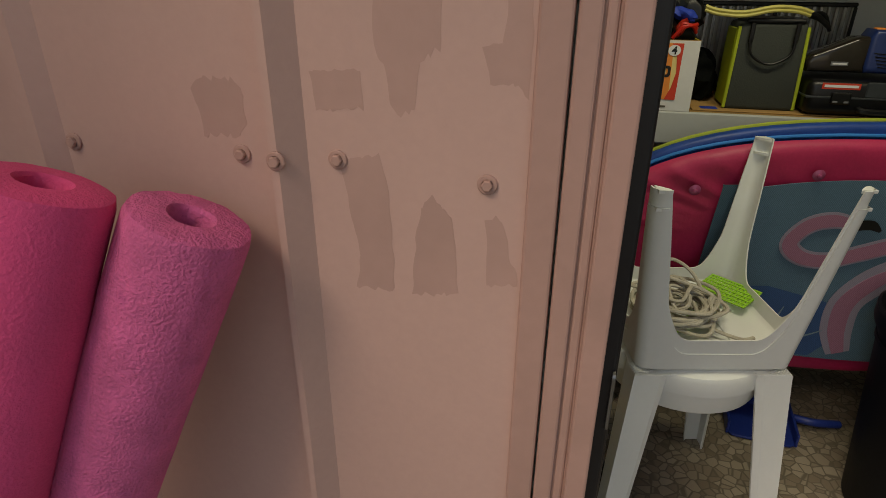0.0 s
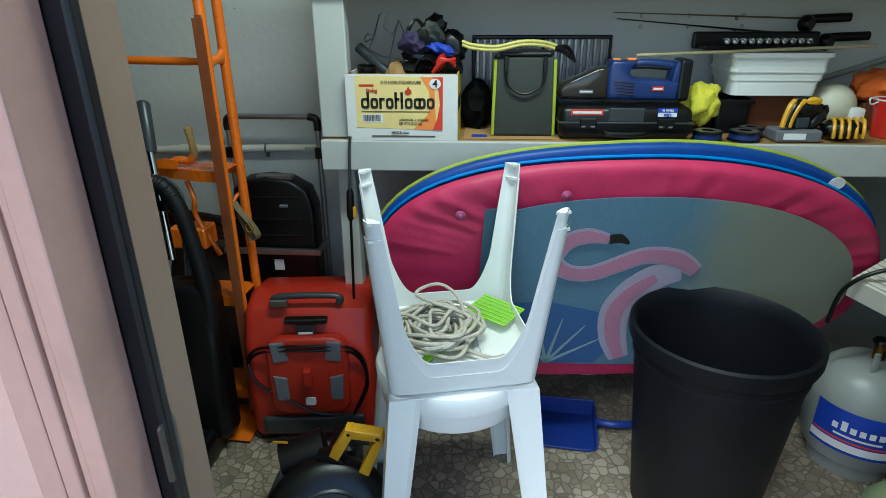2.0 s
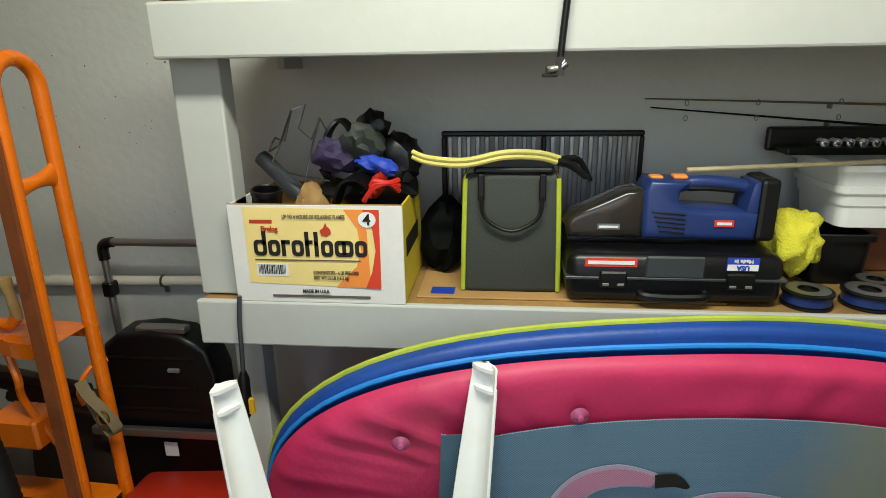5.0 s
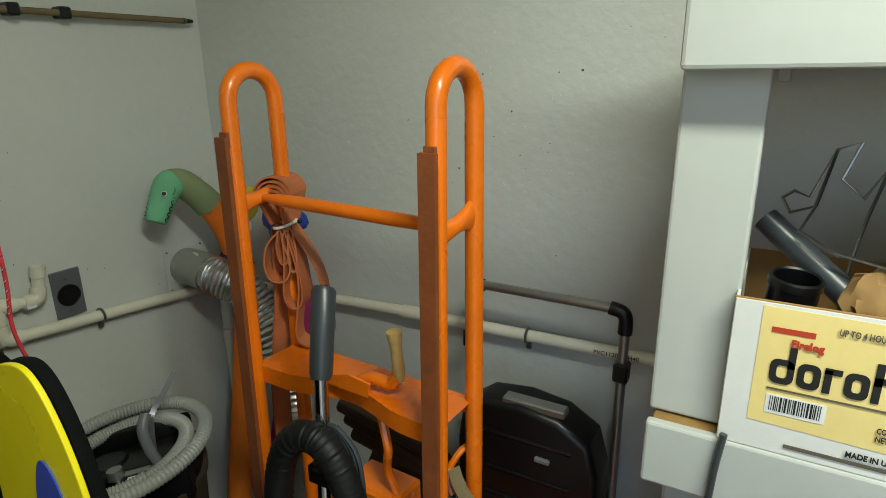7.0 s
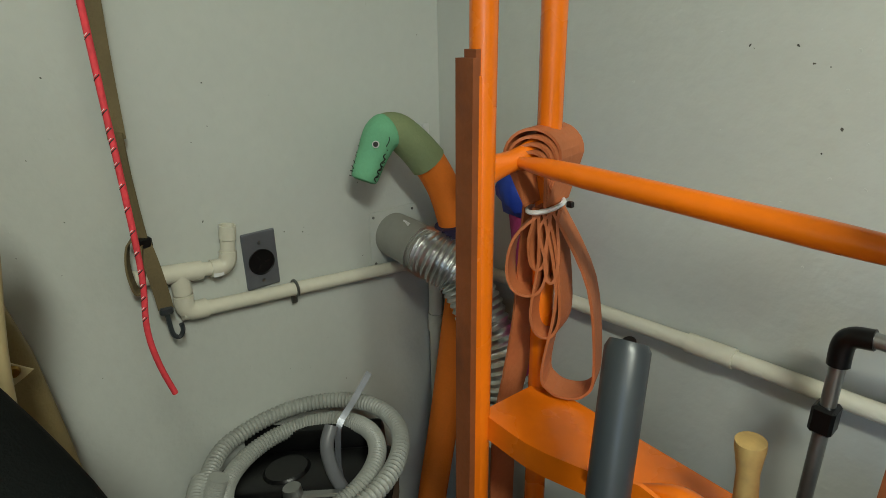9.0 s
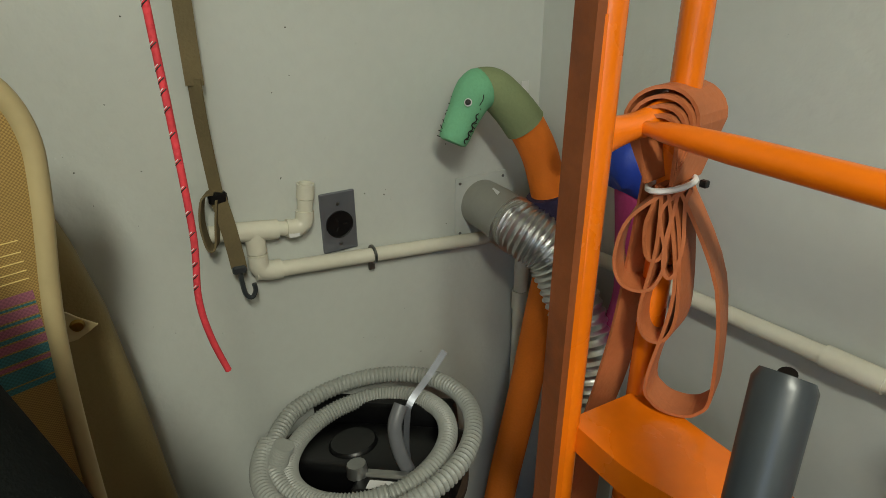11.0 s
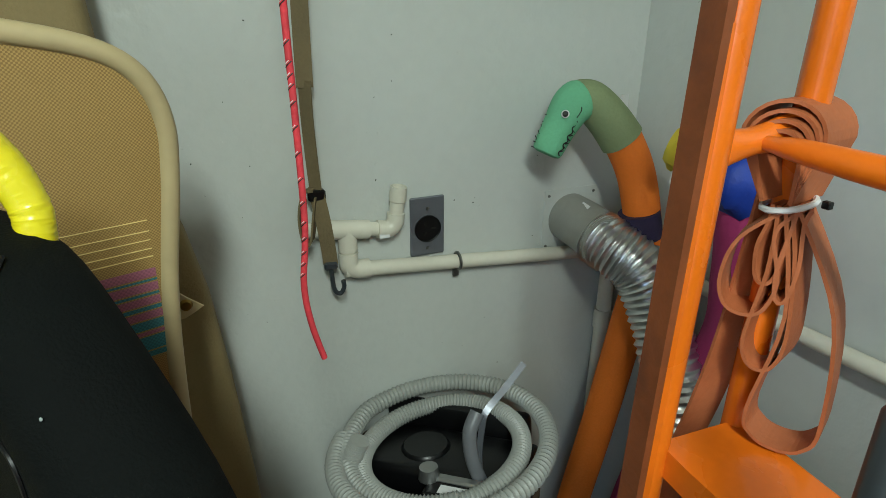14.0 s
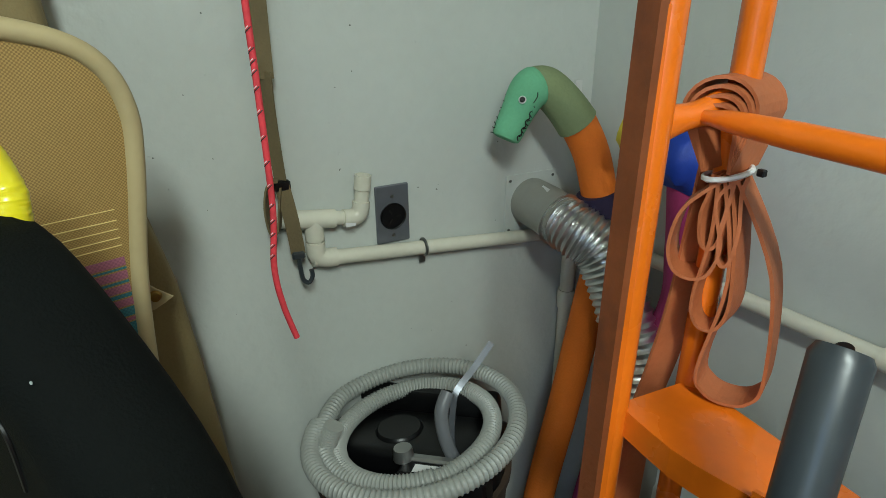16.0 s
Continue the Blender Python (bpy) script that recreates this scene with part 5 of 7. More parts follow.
part("rope", tube(spline(pts, 5), 0.0042, 7), "rope", rp, smooth=True)
sw = thing("fly_swatter", "lime green plastic fly swatter lying in the upturned stool", "fly swatter", pose(SC[0] + 0.03, SC[1] + 0.01, 0.597, 0, -6, 52) @ Matrix.Diagonal((1.2, 1.3, 1, 1)))
part("handle", box(-0.155, 0.06, -0.008, 0.008, 0.0, 0.008, 0.003, 2), "limegreen", sw)
part("handle_rib", box(-0.15, 0.055, -0.002, 0.002, 0.008, 0.011, 0.001), "limegreen", sw)
for k in range(14):
    part("blade_bar", box(0.062, 0.135, -0.0475 + 0.0073 * k - 0.0026, -0.0475 + 0.0073 * k + 0.0026, 0.0005, 0.003, 0), "limegreen", sw)
for x in (0.06, 0.0725, 0.085, 0.0975, 0.11, 0.1225, 0.133):
    part("blade_band", box(x, x + 0.005, -0.05, 0.05, 0.003, 0.0045, 0), "limegreen", sw)

# ---------------------------------------------------------------- black tub, gas bottle, louvred panel
pt = thing("nursery_pot", "large black plastic nursery pot with a rolled rim", "pot", pose(1.425, 1.802, 0.0) @ Matrix.Diagonal((0.96, 0.96, 1.055, 1)))
part("shell", lathe([(0, 0.0), (0.165, 0.0), (0.172, 0.008), (0.222, 0.50), (0.222, 0.51), (0.236, 0.515), (0.240, 0.527), (0.240, 0.556), (0.234, 0.562), (0.226, 0.556), (0.216, 0.52), (0.166, 0.012), (0, 0.012)], 64), "pot", pt, smooth=True)
part("step_ring", lathe([(0.219, 0.47), (0.224, 0.474), (0.224, 0.485), (0.219, 0.488)], 64), "pot", pt, smooth=True)

gt = thing("gas_bottle", "grey propane bottle with a blue and white label", "gas bottle", pose(1.985, 2.02, 0.0))
part("shell", lathe([(0, 0.03), (0.09, 0.032), (0.135, 0.06), (0.15, 0.11), (0.15, 0.25), (0.138, 0.31), (0.10, 0.35), (0.04, 0.37), (0, 0.372)], 48), "tank", gt, smooth=True)
part("foot_ring", lathe([(0.105, 0.0), (0.11, 0.0), (0.11, 0.05), (0.105, 0.05), (0.105, 0.0)], 40), "tank", gt, smooth=True)


def wrap(r, a0, a1, z0, z1, n=20):
    bm = bmesh.new()
    A = [bm.verts.new((r * math.cos(radians(a0 + (a1 - a0) * k / n)), r * math.sin(radians(a0 + (a1 - a0) * k / n)), z0)) for k in range(n + 1)]
    B = [bm.verts.new((v.co.x, v.co.y, z1)) for v in A]
    for k in range(n):
        bm.faces.new((A[k], A[k + 1], B[k + 1], B[k]))
    return bm


part("label", wrap(0.1515, 190, 285, 0.11, 0.252), "blue", gt, "blue printed label")
part("label_band", wrap(0.1523, 190, 285, 0.12, 0.145), "paper", gt, "white label band")
part("label_band", wrap(0.1524, 192, 283, 0.15, 0.156), "redp", gt, "red label band")
for k in range(7):
    part("lettering_bar", wrap(0.1526, 212 + 9 * k, 218 + 9 * k, 0.185, 0.205 + 0.012 * (k == 1), 3), "paper", gt)
part("lettering_bar", wrap(0.1526, 215, 262, 0.166, 0.173, 10), "paper", gt)
part("collar_strut", box(-0.05, -0.035, -0.06, -0.05, 0.34, 0.42, 0.002), "tank", gt)
part("valve", tube([(0, 0, 0.365), (0, 0, 0.42)], 0.016, 12), "brass", gt, "brass valve", smooth=True)
part("hand_wheel", lathe([(0, 0), (0.022, 0), (0.026, 0.006), (0.022, 0.014), (0, 0.016)], 10, m=pose(0, 0, 0.422)), "black", gt)
rg = thing("gas_regulator", "brass and chrome gas regulator with hose on the bottle", "regulator")
part("body", lathe([(0, 0), (0.03, 0), (0.034, 0.008), (0.034, 0.018), (0.02, 0.026), (0, 0.028)], 20, m=pose(1.985, 1.965, 0.44, 70, 0, 20)), "steel", rg, smooth=True)
part("nut", tube([(1.985, 1.97, 0.43), (1.985, 2.01, 0.425)], 0.013, 6), "brass", rg)
part("stem", tube([(1.94, 1.95, 0.455), (1.99, 1.96, 0.45), (2.04, 1.955, 0.43)], 0.008, 8), "brass", rg, smooth=True)
part("hose", tube(spline([(2.04, 1.955, 0.43), (2.10, 1.93, 0.44), (2.17, 1.92, 0.36), (2.19, 1.92, 0.2), (2.17, 1.9, 0.05), (2.08, 1.86, 0.012), (1.95, 1.83, 0.012)], 8), 0.009, 10), "rust", rg, "red-brown rubber hose", smooth=True)
for i in range(4):
    h = thing("rubber_hose", "red-brown rubber hose hanging beside the gas bottle", "hose", group="hoses by the gas bottle")
    part("hose", tube(spline([(2.14 + 0.012 * i, 1.99 + 0.015 * i, 0.5), (2.17 + 0.012 * i, 1.97 + 0.012 * i, 0.3), (2.165 + 0.014 * i, 1.95 + 0.012 * i, 0.1), (2.12 + 0.02 * i, 1.90 - 0.01 * i, 0.012)], 7), 0.008, 8), "rust", h, smooth=True)
lv = thing("filter_panel", "white pleated filter panel lying over the gas bottle", "panel", pose(2.02, 1.87, 0.635, 12, 8, -58))
part("frame", box(-0.20, 0.20, -0.11, 0.11, 0.0, 0.012, 0.003), "louver", lv)
for k in range(9):
    part("slat", box(-0.196, 0.196, -0.106 + 0.024 * k, -0.09 + 0.024 * k, 0.012, 0.019, 0.002), "louver", lv)
part("front_edge", box(-0.20, 0.20, -0.114, -0.1105, -0.05, 0.012, 0.001), "louver", lv)
lsup = tagged(part("storage_crate", box(2.03, 2.40, 1.62, 1.86, 0.0, 0.585, 0.006), "gold"), "dark brown crate under the bench", "crate")
lk = thing("power_lead", "black power lead with a white and yellow plug", "cable")
part("lead", tube(spline([(1.80, 2.0, 0.50), (1.80, 1.97, 0.62), (1.86, 1.94, 0.69), (1.95, 1.92, 0.70), (2.03, 1.88, 0.685), (2.08, 1.80, 0.66), (2.12, 1.72, 0.64)], 8), 0.006, 8), "black", lk, smooth=True)
part("plug", box(2.01, 2.04, 1.88, 1.905, 0.685, 0.71, 0.004), "paper", lk)
part("plug_collar", tube([(2.04, 1.90, 0.70), (2.065, 1.92, 0.705)], 0.012, 10), "yellow", lk, smooth=True)
gb = thing("garden_sprayer", "pale green plastic bottle with a black cap on the floor", "bottle", pose(1.93, 1.72, 0.0))
part("body", lathe([(0, 0), (0.07, 0), (0.075, 0.01), (0.075, 0.10), (0.05, 0.14), (0.025, 0.155), (0, 0.156)], 28), "olive", gb, smooth=True)
part("cap", lathe([(0.02, 0.15), (0.035, 0.152), (0.035, 0.19), (0.02, 0.2), (0, 0.2)], 20), "black", gb, smooth=True)
dp = thing("dustpan", "blue plastic dustpan on the floor under the float", "dustpan", pose(1.10, 2.085, 0.004, 0, 0, -6))
part("tray", slab(rrect(0.20, 0.19, 0.03, 4), 0, 0.008, 0.002, m=Matrix.Rotation(radians(90), 4, "X")), "panblue", dp)
part("back_lip", box(-0.098, 0.098, 0.085, 0.095, 0, 0.07, 0.003), "panblue", dp)
for s in (-1, 1):
    part("side_lip", box(s * 0.098 - 0.004, s * 0.098 + 0.004, -0.085, 0.094, 0, 0.045, 0.002), "panblue", dp)
part("handle", tube(spline([(0.1, 0.04, 0.02), (0.16, 0.02, 0.03), (0.24, 0.05, 0.02)], 5), 0.013, 10), "panblue", dp, smooth=True)

# ---------------------------------------------------------------- red air mover and chop saw
am = thing("air_mover", "red plastic carpet air mover with grey inserts and a black cord", "fan", pose(0.262, 2.02, 0.0, 0, 0, 6) @ Matrix.Diagonal((1.1, 1, 0.93, 1)))
side = [(-0.03, 0.03), (0.30, 0.03), (0.34, 0.08), (0.34, 0.42), (0.27, 0.50), (0.12, 0.53), (0.03, 0.50), (-0.02, 0.40), (-0.045, 0.2)]
part("housing", slab(side, -0.185, 0.185, 0.03, m=Matrix.Rotation(radians(90), 4, "Z") @ Matrix.Diagonal((1, -1, 1, 1)), seg=4), "red", am, smooth=True)
part("face_plate", slab(rrect(0.23, 0.30, 0.05, 5, 0.0, 0.29), -0.06, -0.022, 0.012, seg=3), "red", am, smooth=True)
for s in (-1, 1):
    part("grey_insert", slab([(s * 0.05, 0.36), (s * 0.095, 0.35), (s * 0.10, 0.425), (s * 0.06, 0.43)], -0.065, -0.055, 0.004), "grey", am, "grey insert")
    part("grey_insert", slab([(s * 0.06, 0.20), (s * 0.095, 0.20), (s * 0.10, 0.30), (s * 0.06, 0.29)], -0.065, -0.055, 0.004), "grey", am, "grey insert")
    part("foot", box(s * 0.15 - 0.03, s * 0.15 + 0.03, -0.02, 0.25, 0.0, 0.035, 0.008, 2), "black", am)
part("top_slot", box(-0.06, 0.06, -0.028, 0.0, 0.475, 0.492, 0.003), "black", am)
lb = part("label", slab(rrect(0.055, 0.028, 0.003), -0.035, -0.026, m=pose(0.0, 0.0, 0.452, -12)), "ink", am, "small black rating label")
part("lettering_bar", box(-0.02, 0.02, -0.1385, -0.1375, 0.44, 0.448, 0, m=pose(0, 0.1, 0.004)), "paper", lb)
part("knob", box(-0.012, 0.012, -0.085, -0.058, 0.27, 0.33, 0.005, 2), "red", am)
part("maker_badge", slab(rrect(0.03, 0.03, 0.006, 4, 0.0, 0.195), -0.0645, -0.0605), "paper", am, "blue and white badge")
part("carry_handle", tube(spline([(-0.09, 0.03, 0.52), (-0.08, 0.03, 0.548), (0.08, 0.03, 0.548), (0.09, 0.03, 0.52)], 5), 0.011, 10), "dgrey", am, smooth=True)
part("latch", box(-0.10, -0.05, 0.0, 0.02, 0.525, 0.55, 0.003), "steel", am)
for dz in (0.0, 0.016):
    part("cord", tube(spline([(-0.175, -0.03, 0.33 + dz), (-0.13, -0.05, 0.385 + dz), (0.0, -0.068, 0.40 + dz), (0.13, -0.05, 0.375 + dz), (0.165, -0.04, 0.25 + dz), (0.12, -0.055, 0.13)], 7), 0.005, 8), "black", am, smooth=True)
part("cord", tube(spline([(-0.175, -0.03, 0.33), (-0.15, -0.045, 0.26), (-0.06, -0.062, 0.20), (0.02, -0.07, 0.15), (0.12, -0.055, 0.13)], 7), 0.005, 8), "black", am, smooth=True)
part("outlet_grille", box(-0.15, 0.15, -0.055, -0.03, 0.05, 0.12, 0.01, 2), "dgrey", am)
dc = tagged(part("dark_duffel", blob((0.07, 0.10, 0.14), 15, 0.2, 2, 3, pose(0.545, 2.06, 0.13), fold=0.05), "blackcloth", smooth=True), "black duffel bag slumped beside the air mover", "bag")

cs = thing("chop_saw", "chop saw with a black blade guard and a yellow handle", "saw", pose(0.415, 1.56, 0.0, 0, 0, 0))
AX = look((0.02, -0.03, 0.115), (0.16, -0.50, 0.42))
gm = AX @ pose(0, 0, 0, 0, 180, 0)
part("guard", lathe([(0.09, -0.045), (0.165, -0.045), (0.18, -0.03), (0.18, 0.03), (0.165, 0.048), (0.13, 0.06), (0.09, 0.055), (0.09, -0.045)], 48, m=gm), "black", cs, smooth=True)
part("cover", lathe([(0, 0.045), (0.075, 0.048), (0.088, 0.04), (0.09, -0.03), (0, -0.03)], 40, m=gm), "grey", cs, "grey blade cover", smooth=True)
part("cover_ring", lathe([(0.098, 0.056), (0.104, 0.062), (0.11, 0.058)], 40, m=gm), "dgrey", cs, smooth=True)
part("arbor", lathe([(0, 0.045), (0.02, 0.048), (0.016, 0.062), (0, 0.062)], 6, m=gm), "steel", cs)
hm = pose(0.0, 0.04, 0.0)
for poly in ([(0.016, 0.302), (0.063, 0.387), (0.078, 0.387), (0.078, 0.362), (0.038, 0.288)], [(0.062, 0.388), (0.153, 0.375), (0.155, 0.352), (0.075, 0.360)], [(0.153, 0.375), (0.156, 0.352), (0.112, 0.238), (0.085, 0.212), (0.072, 0.245), (0.092, 0.262), (0.128, 0.345)]):
    part("handle", slab(poly, -0.018, 0.018, 0.004, m=hm), "yellow", cs, "yellow plastic D handle", smooth=True)
for x, z in ((0.070, 0.374), (0.142, 0.364), (0.10, 0.232)):
    part("handle_screw", lathe([(0, 0.0015), (0.004, 0.001), (0.005, 0)], 12, m=pose(x, 0.022, z, 90)), "black", cs)
part("trigger", slab([(0.085, 0.352), (0.12, 0.346), (0.118, 0.335), (0.088, 0.338)], -0.008, 0.008, 0.002, m=hm), "black", cs)
part("handle_neck", slab([(-0.02, 0.29), (0.03, 0.31), (0.09, 0.225), (0.06, 0.15), (-0.02, 0.15)], -0.012, 0.03, 0.006, m=hm), "black", cs, smooth=True)
part("motor", lathe([(0, -0.06), (0.06, -0.06), (0.065, 0.06), (0, 0.07)], 24, m=pose(-0.09, 0.14, 0.19, 0, 80, 20)), "black", cs, smooth=True)
part("base", box(-0.22, 0.17, -0.10, 0.30, 0.0, 0.035, 0.008, 2), "dgrey", cs)
part("arm", box(-0.03, 0.05, 0.14, 0.26, 0.03, 0.22, 0.02, 2), "black", cs)
part("warning_mark", box(-0.14, -0.10, 0.06, 0.061, 0.305, 0.312, 0, m=None), "yellow", cs)

# ---------------------------------------------------------------- orange hand truck
ht = thing("hand_truck", "orange painted steel appliance hand truck with brown rubber strips", "hand truck")
HXL, HXR = -0.389, 0.024
HT = pose(HXL + 0.013, 2.14, 0.003, 0, 0, -3.0) @ Matrix.Translation((-HXL, -2.145, 0))
ht.matrix_basis = HT


def yf_(z):
    return 2.116 - (1.315 - z) * 0.012


def yb_(z):
    return 2.218 + (1.315 - z) * 0.005


def flared_arm(hx):
    """Pressed arm between the two uprights: tall flared ends, pinched waist."""
    bm = bmesh.new()
    rings = []
    n = 14
    for k in range(n + 1):
        f = k / n
        y = yf_(1.2) + (yb_(1.2) - yf_(1.2)) * f
        zc = 1.198 + 0.016 * f
        h = 0.0125 + 0.013 * abs(2 * f - 0.85) ** 1.8
        w = 0.0125 - 0.004 * abs(2 * f - 0.85)
        rings.append([bm.verts.new((hx + w * math.cos(2 * math.pi * i / 14), y, zc + h * math.sin(2 * math.pi * i / 14))) for i in range(14)])
    for A, B in zip(rings, rings[1:]):
        for i in range(14):
            bm.faces.new((A[i], A[(i + 1) % 14], B[(i + 1) % 14], B[i]))
    return bm


for hx in (HXL, HXR):
    path = [(hx, yf_(0.04), 0.04), (hx, yf_(0.5), 0.5), (hx, yf_(1.0), 1.0), (hx, yf_(1.38), 1.374)]
    mid = (yf_(1.38) + yb_(1.38)) / 2
    rad = (yb_(1.38) - yf_(1.38)) / 2
    path += [(hx, mid - rad * math.cos(a), 1.374 + rad * math.sin(a)) for a in [math.pi * k / 10 for k in range(1, 10)]]
    path += [(hx, yb_(1.374), 1.374), (hx, yb_(1.0), 1.0), (hx, yb_(0.5), 0.5), (hx, yb_(0.04), 0.04)]
    part("side_frame", tube(path, 0.0146, 16), "orange", ht, smooth=True)
    bm = bmesh.new()
    for k, (w, d0, d1, za, zb) in enumerate(((0.027, 0.0165, 0.025, 0.06, 1.317), (0.018, 0.011, 0.0175, 0.06, 1.325))):
        vs = []
        for z in (za, zb):
            y = yf_(z)
            vs.append([bm.verts.new((hx + sx * w / 2, y - dd, z)) for sx, dd in ((-1, d0), (1, d0), (1, d1), (-1, d1))])
        for i in range(4):
            bm.faces.new((vs[0][i], vs[0][(i + 1) % 4], vs[1][(i + 1) % 4], vs[1][i]))
        bm.faces.new(vs[0])
        bm.faces.new(vs[1])
    part("rubber_strip", bm, "pad", ht, "worn brown rubber skid strip")
    part("strip_channel", box(hx - 0.0125, hx + 0.0125, yf_(0.7) - 0.0155, yf_(0.7) - 0.004, 0.06, 1.30, 0.001), "orange", ht)
    part("gusset", flared_arm(hx), "orange", ht, smooth=True)
yc_ = 2.162
part("crossbar", tube(spline([(HXL + 0.002, yc_, 1.205), (HXL + 0.02, yc_, 1.205), (HXL + 0.06, yc_, 1.205), (-0.18, yc_, 1.203), (HXR - 0.06, yc_, 1.201), (HXR - 0.02, yc_, 1.201), (HXR - 0.002, yc_, 1.201)], 6), lambda i, s: float(np.interp(i, (0, 6, 14, 22, 30, 36), (0.005, 0.0072, 0.0117, 0.0117, 0.0072, 0.005))), 16), "orange", ht, smooth=True)


def shelf_plate(z):
    n = 16
    front = []
    for k in range(n + 1):
        f = k / n
        x = HXL + (HXR - HXL) * f
        dip = 0.030 * (0.5 - 0.5 * math.cos(2 * math.pi * min(1, max(0, (f - 0.15) / 0.7))))
        front.append((x, yf_(z) + 0.004 + dip))
    bm = bmesh.new()
    T1 = [bm.verts.new((x, y, z)) for x, y in front]
    Bk = [bm.verts.new((x, yb_(z) + 0.004, z)) for x, y in front]
    L1 = [bm.verts.new((x, y, z - 0.034)) for x, y in front]
    L2 = [bm.verts.new((x, y + 0.004, z - 0.034)) for x, y in front]
    U2 = [bm.verts.new((x, y + 0.004, z - 0.004)) for x, y in front]
    B2 = [bm.verts.new((v.co.x, v.co.y, z - 0.034)) for v in Bk]
    for k in range(n):
        bm.faces.new((T1[k], T1[k + 1], Bk[k + 1], Bk[k]))
        bm.faces.new((T1[k], T1[k + 1], L1[k + 1], L1[k]))
        bm.faces.new((L1[k], L1[k + 1], L2[k + 1], L2[k]))
        bm.faces.new((L2[k], L2[k + 1], U2[k + 1], U2[k]))
        bm.faces.new((Bk[k], Bk[k + 1], B2[k + 1], B2[k]))
    return bm


for z in (0.893, 0.478, 0.12):
    part("cross_plate", shelf_plate(z), "orange", ht)
part("toe_plate", box(HXL - 0.02, HXR + 0.02, 1.98, 2.16, 0.005, 0.013, 0.003), "orange", ht)
cw = part("crank", tube(spline([(-0.175, 2.15, 0.897), (-0.14, 2.155, 0.915), (-0.105, 2.16, 0.912), (-0.09, 2.163, 0.93)], 5), 0.012, 10), "orange", ht, smooth=True)
part("wooden_grip", lathe([(0, 0), (0.010, 0.001), (0.013, 0.02), (0.0115, 0.06), (0.014, 0.078), (0.0155, 0.085), (0.0155, 0.093), (0, 0.095)], 20, m=pose(-0.086, 2.163, 0.921, 4, -3, 0) @ Matrix.Diagonal((0.82, 0.82, 1, 1))), "wood", cw, "worn turned wooden grip", smooth=True)
part("crank_guard", slab([(-0.23, 0.894), (-0.13, 0.894), (-0.125, 0.92), (-0.17, 0.925), (-0.23, 0.908)], 2.128, 2.133), "orange", ht)
part("ratchet_lever", tube(spline([(-0.12, 2.15, 0.85), (-0.10, 2.14, 0.80), (-0.11, 2.15, 0.74), (-0.08, 2.16, 0.66), (-0.06, 2.17, 0.60)], 6), 0.008, 8), "orange", ht, smooth=True)
part("ratchet_box", box(-0.20, -0.08, 2.13, 2.21, 0.63, 0.70, 0.006), "orange", ht)
part("lever_hook", tube(spline([(HXR + 0.005, 2.24, 0.80), (HXR - 0.02, 2.215, 0.79), (HXR - 0.035, 2.19, 0.75), (HXR - 0.02, 2.18, 0.72)], 5), 0.006, 8), "orange", ht, smooth=True)
for s in (-0.30, -0.05):
    part("wheel", lathe([(0.02, -0.02), (0.06, -0.024), (0.075, -0.014), (0.075, 0.014), (0.06, 0.024), (0.02, 0.02)], 24, m=pose(s, 2.32, 0.076, 0, 90, 0)), "black", ht, smooth=True)
hk = thing("strap_hook", "olive webbing strap with a brass buckle hung on the hand truck", "strap", HT)
part("webbing", ribbon(spline([(0.01, 2.175, 0.78), (0.03, 2.165, 0.755), (0.06, 2.17, 0.71), (0.075, 2.175, 0.67), (0.055, 2.18, 0.655), (0.035, 2.178, 0.70), (0.02, 2.178, 0.75)], 5), (0.4, 1, 0), 0.024, 0.003), "webbing", hk)
part("buckle", tube([(0.055 + 0.012 * math.cos(a), 2.165, 0.70 + 0.017 * math.sin(a)) for a in [2 * math.pi * k / 16 for k in range(16)]], 0.003, 6, closed=True), "brass", hk, smooth=True)

# the orange rubber strap bundle over its crossbar
sb_ = thing("rubber_strap", "folded terracotta rubber strap bundle tied with a white cable tie", "strap")
U = Vector((0.84, 0.54, 0)).normalized()
V = Vector((-0.54, 0.84, 0)).normalized()
C = Vector((-0.362, 2.200, 0))


def P3(u, z, v=0.0):
    p = C + U * u + V * v
    return (p.x, p.y, z)


for k in range(4):
    r = 0.0145 + 0.0041 * k
    part("fold", ribbon([P3(-0.02 * 0 - 0.01, 1.155)] + [P3(-r * math.cos(a) * 1.2 - 0.006, 1.20 + r * 1.2 * math.sin(a) + 0.003 * k, 0.004 * k) for a in [math.pi * i / 12 for i in range(13)]] + [P3(0.012, 1.155)], V + U * 0.4, 0.056, 0.0034), "strap", sb_)
for k, (u0, u1, zb, w) in enumerate(((-0.02, 0.005, 1.075, 0.014), (-0.012, 0.022, 0.985, 0.022), (0.008, 0.072, 0.902, 0.040), (-0.05, -0.008, 1.04, 0.03), (-0.005, 0.012, 1.06, 0.010))):
    w, c = w * 0.8, (u0 + u1) * 0.42 + 0.008
    zt_ = 1.152
    pts = [P3(-0.004 + 0.003 * k, zt_), P3(c - w * 0.6, (zt_ + zb) / 2 + 0.02), P3(c - w, zb + 0.035), P3(c - w * 0.7, zb + 0.008), P3(c, zb), P3(c + w * 0.7, zb + 0.008), P3(c + w, zb + 0.04), P3(c + w * 0.55, (zt_ + zb) / 2 + 0.03), P3(0.006 + 0.003 * k, zt_)]
    part("loop", ribbon(spline(pts, 5), V + U * (0.35 - 0.1 * k), 0.042, 0.0035), "strap", sb_)
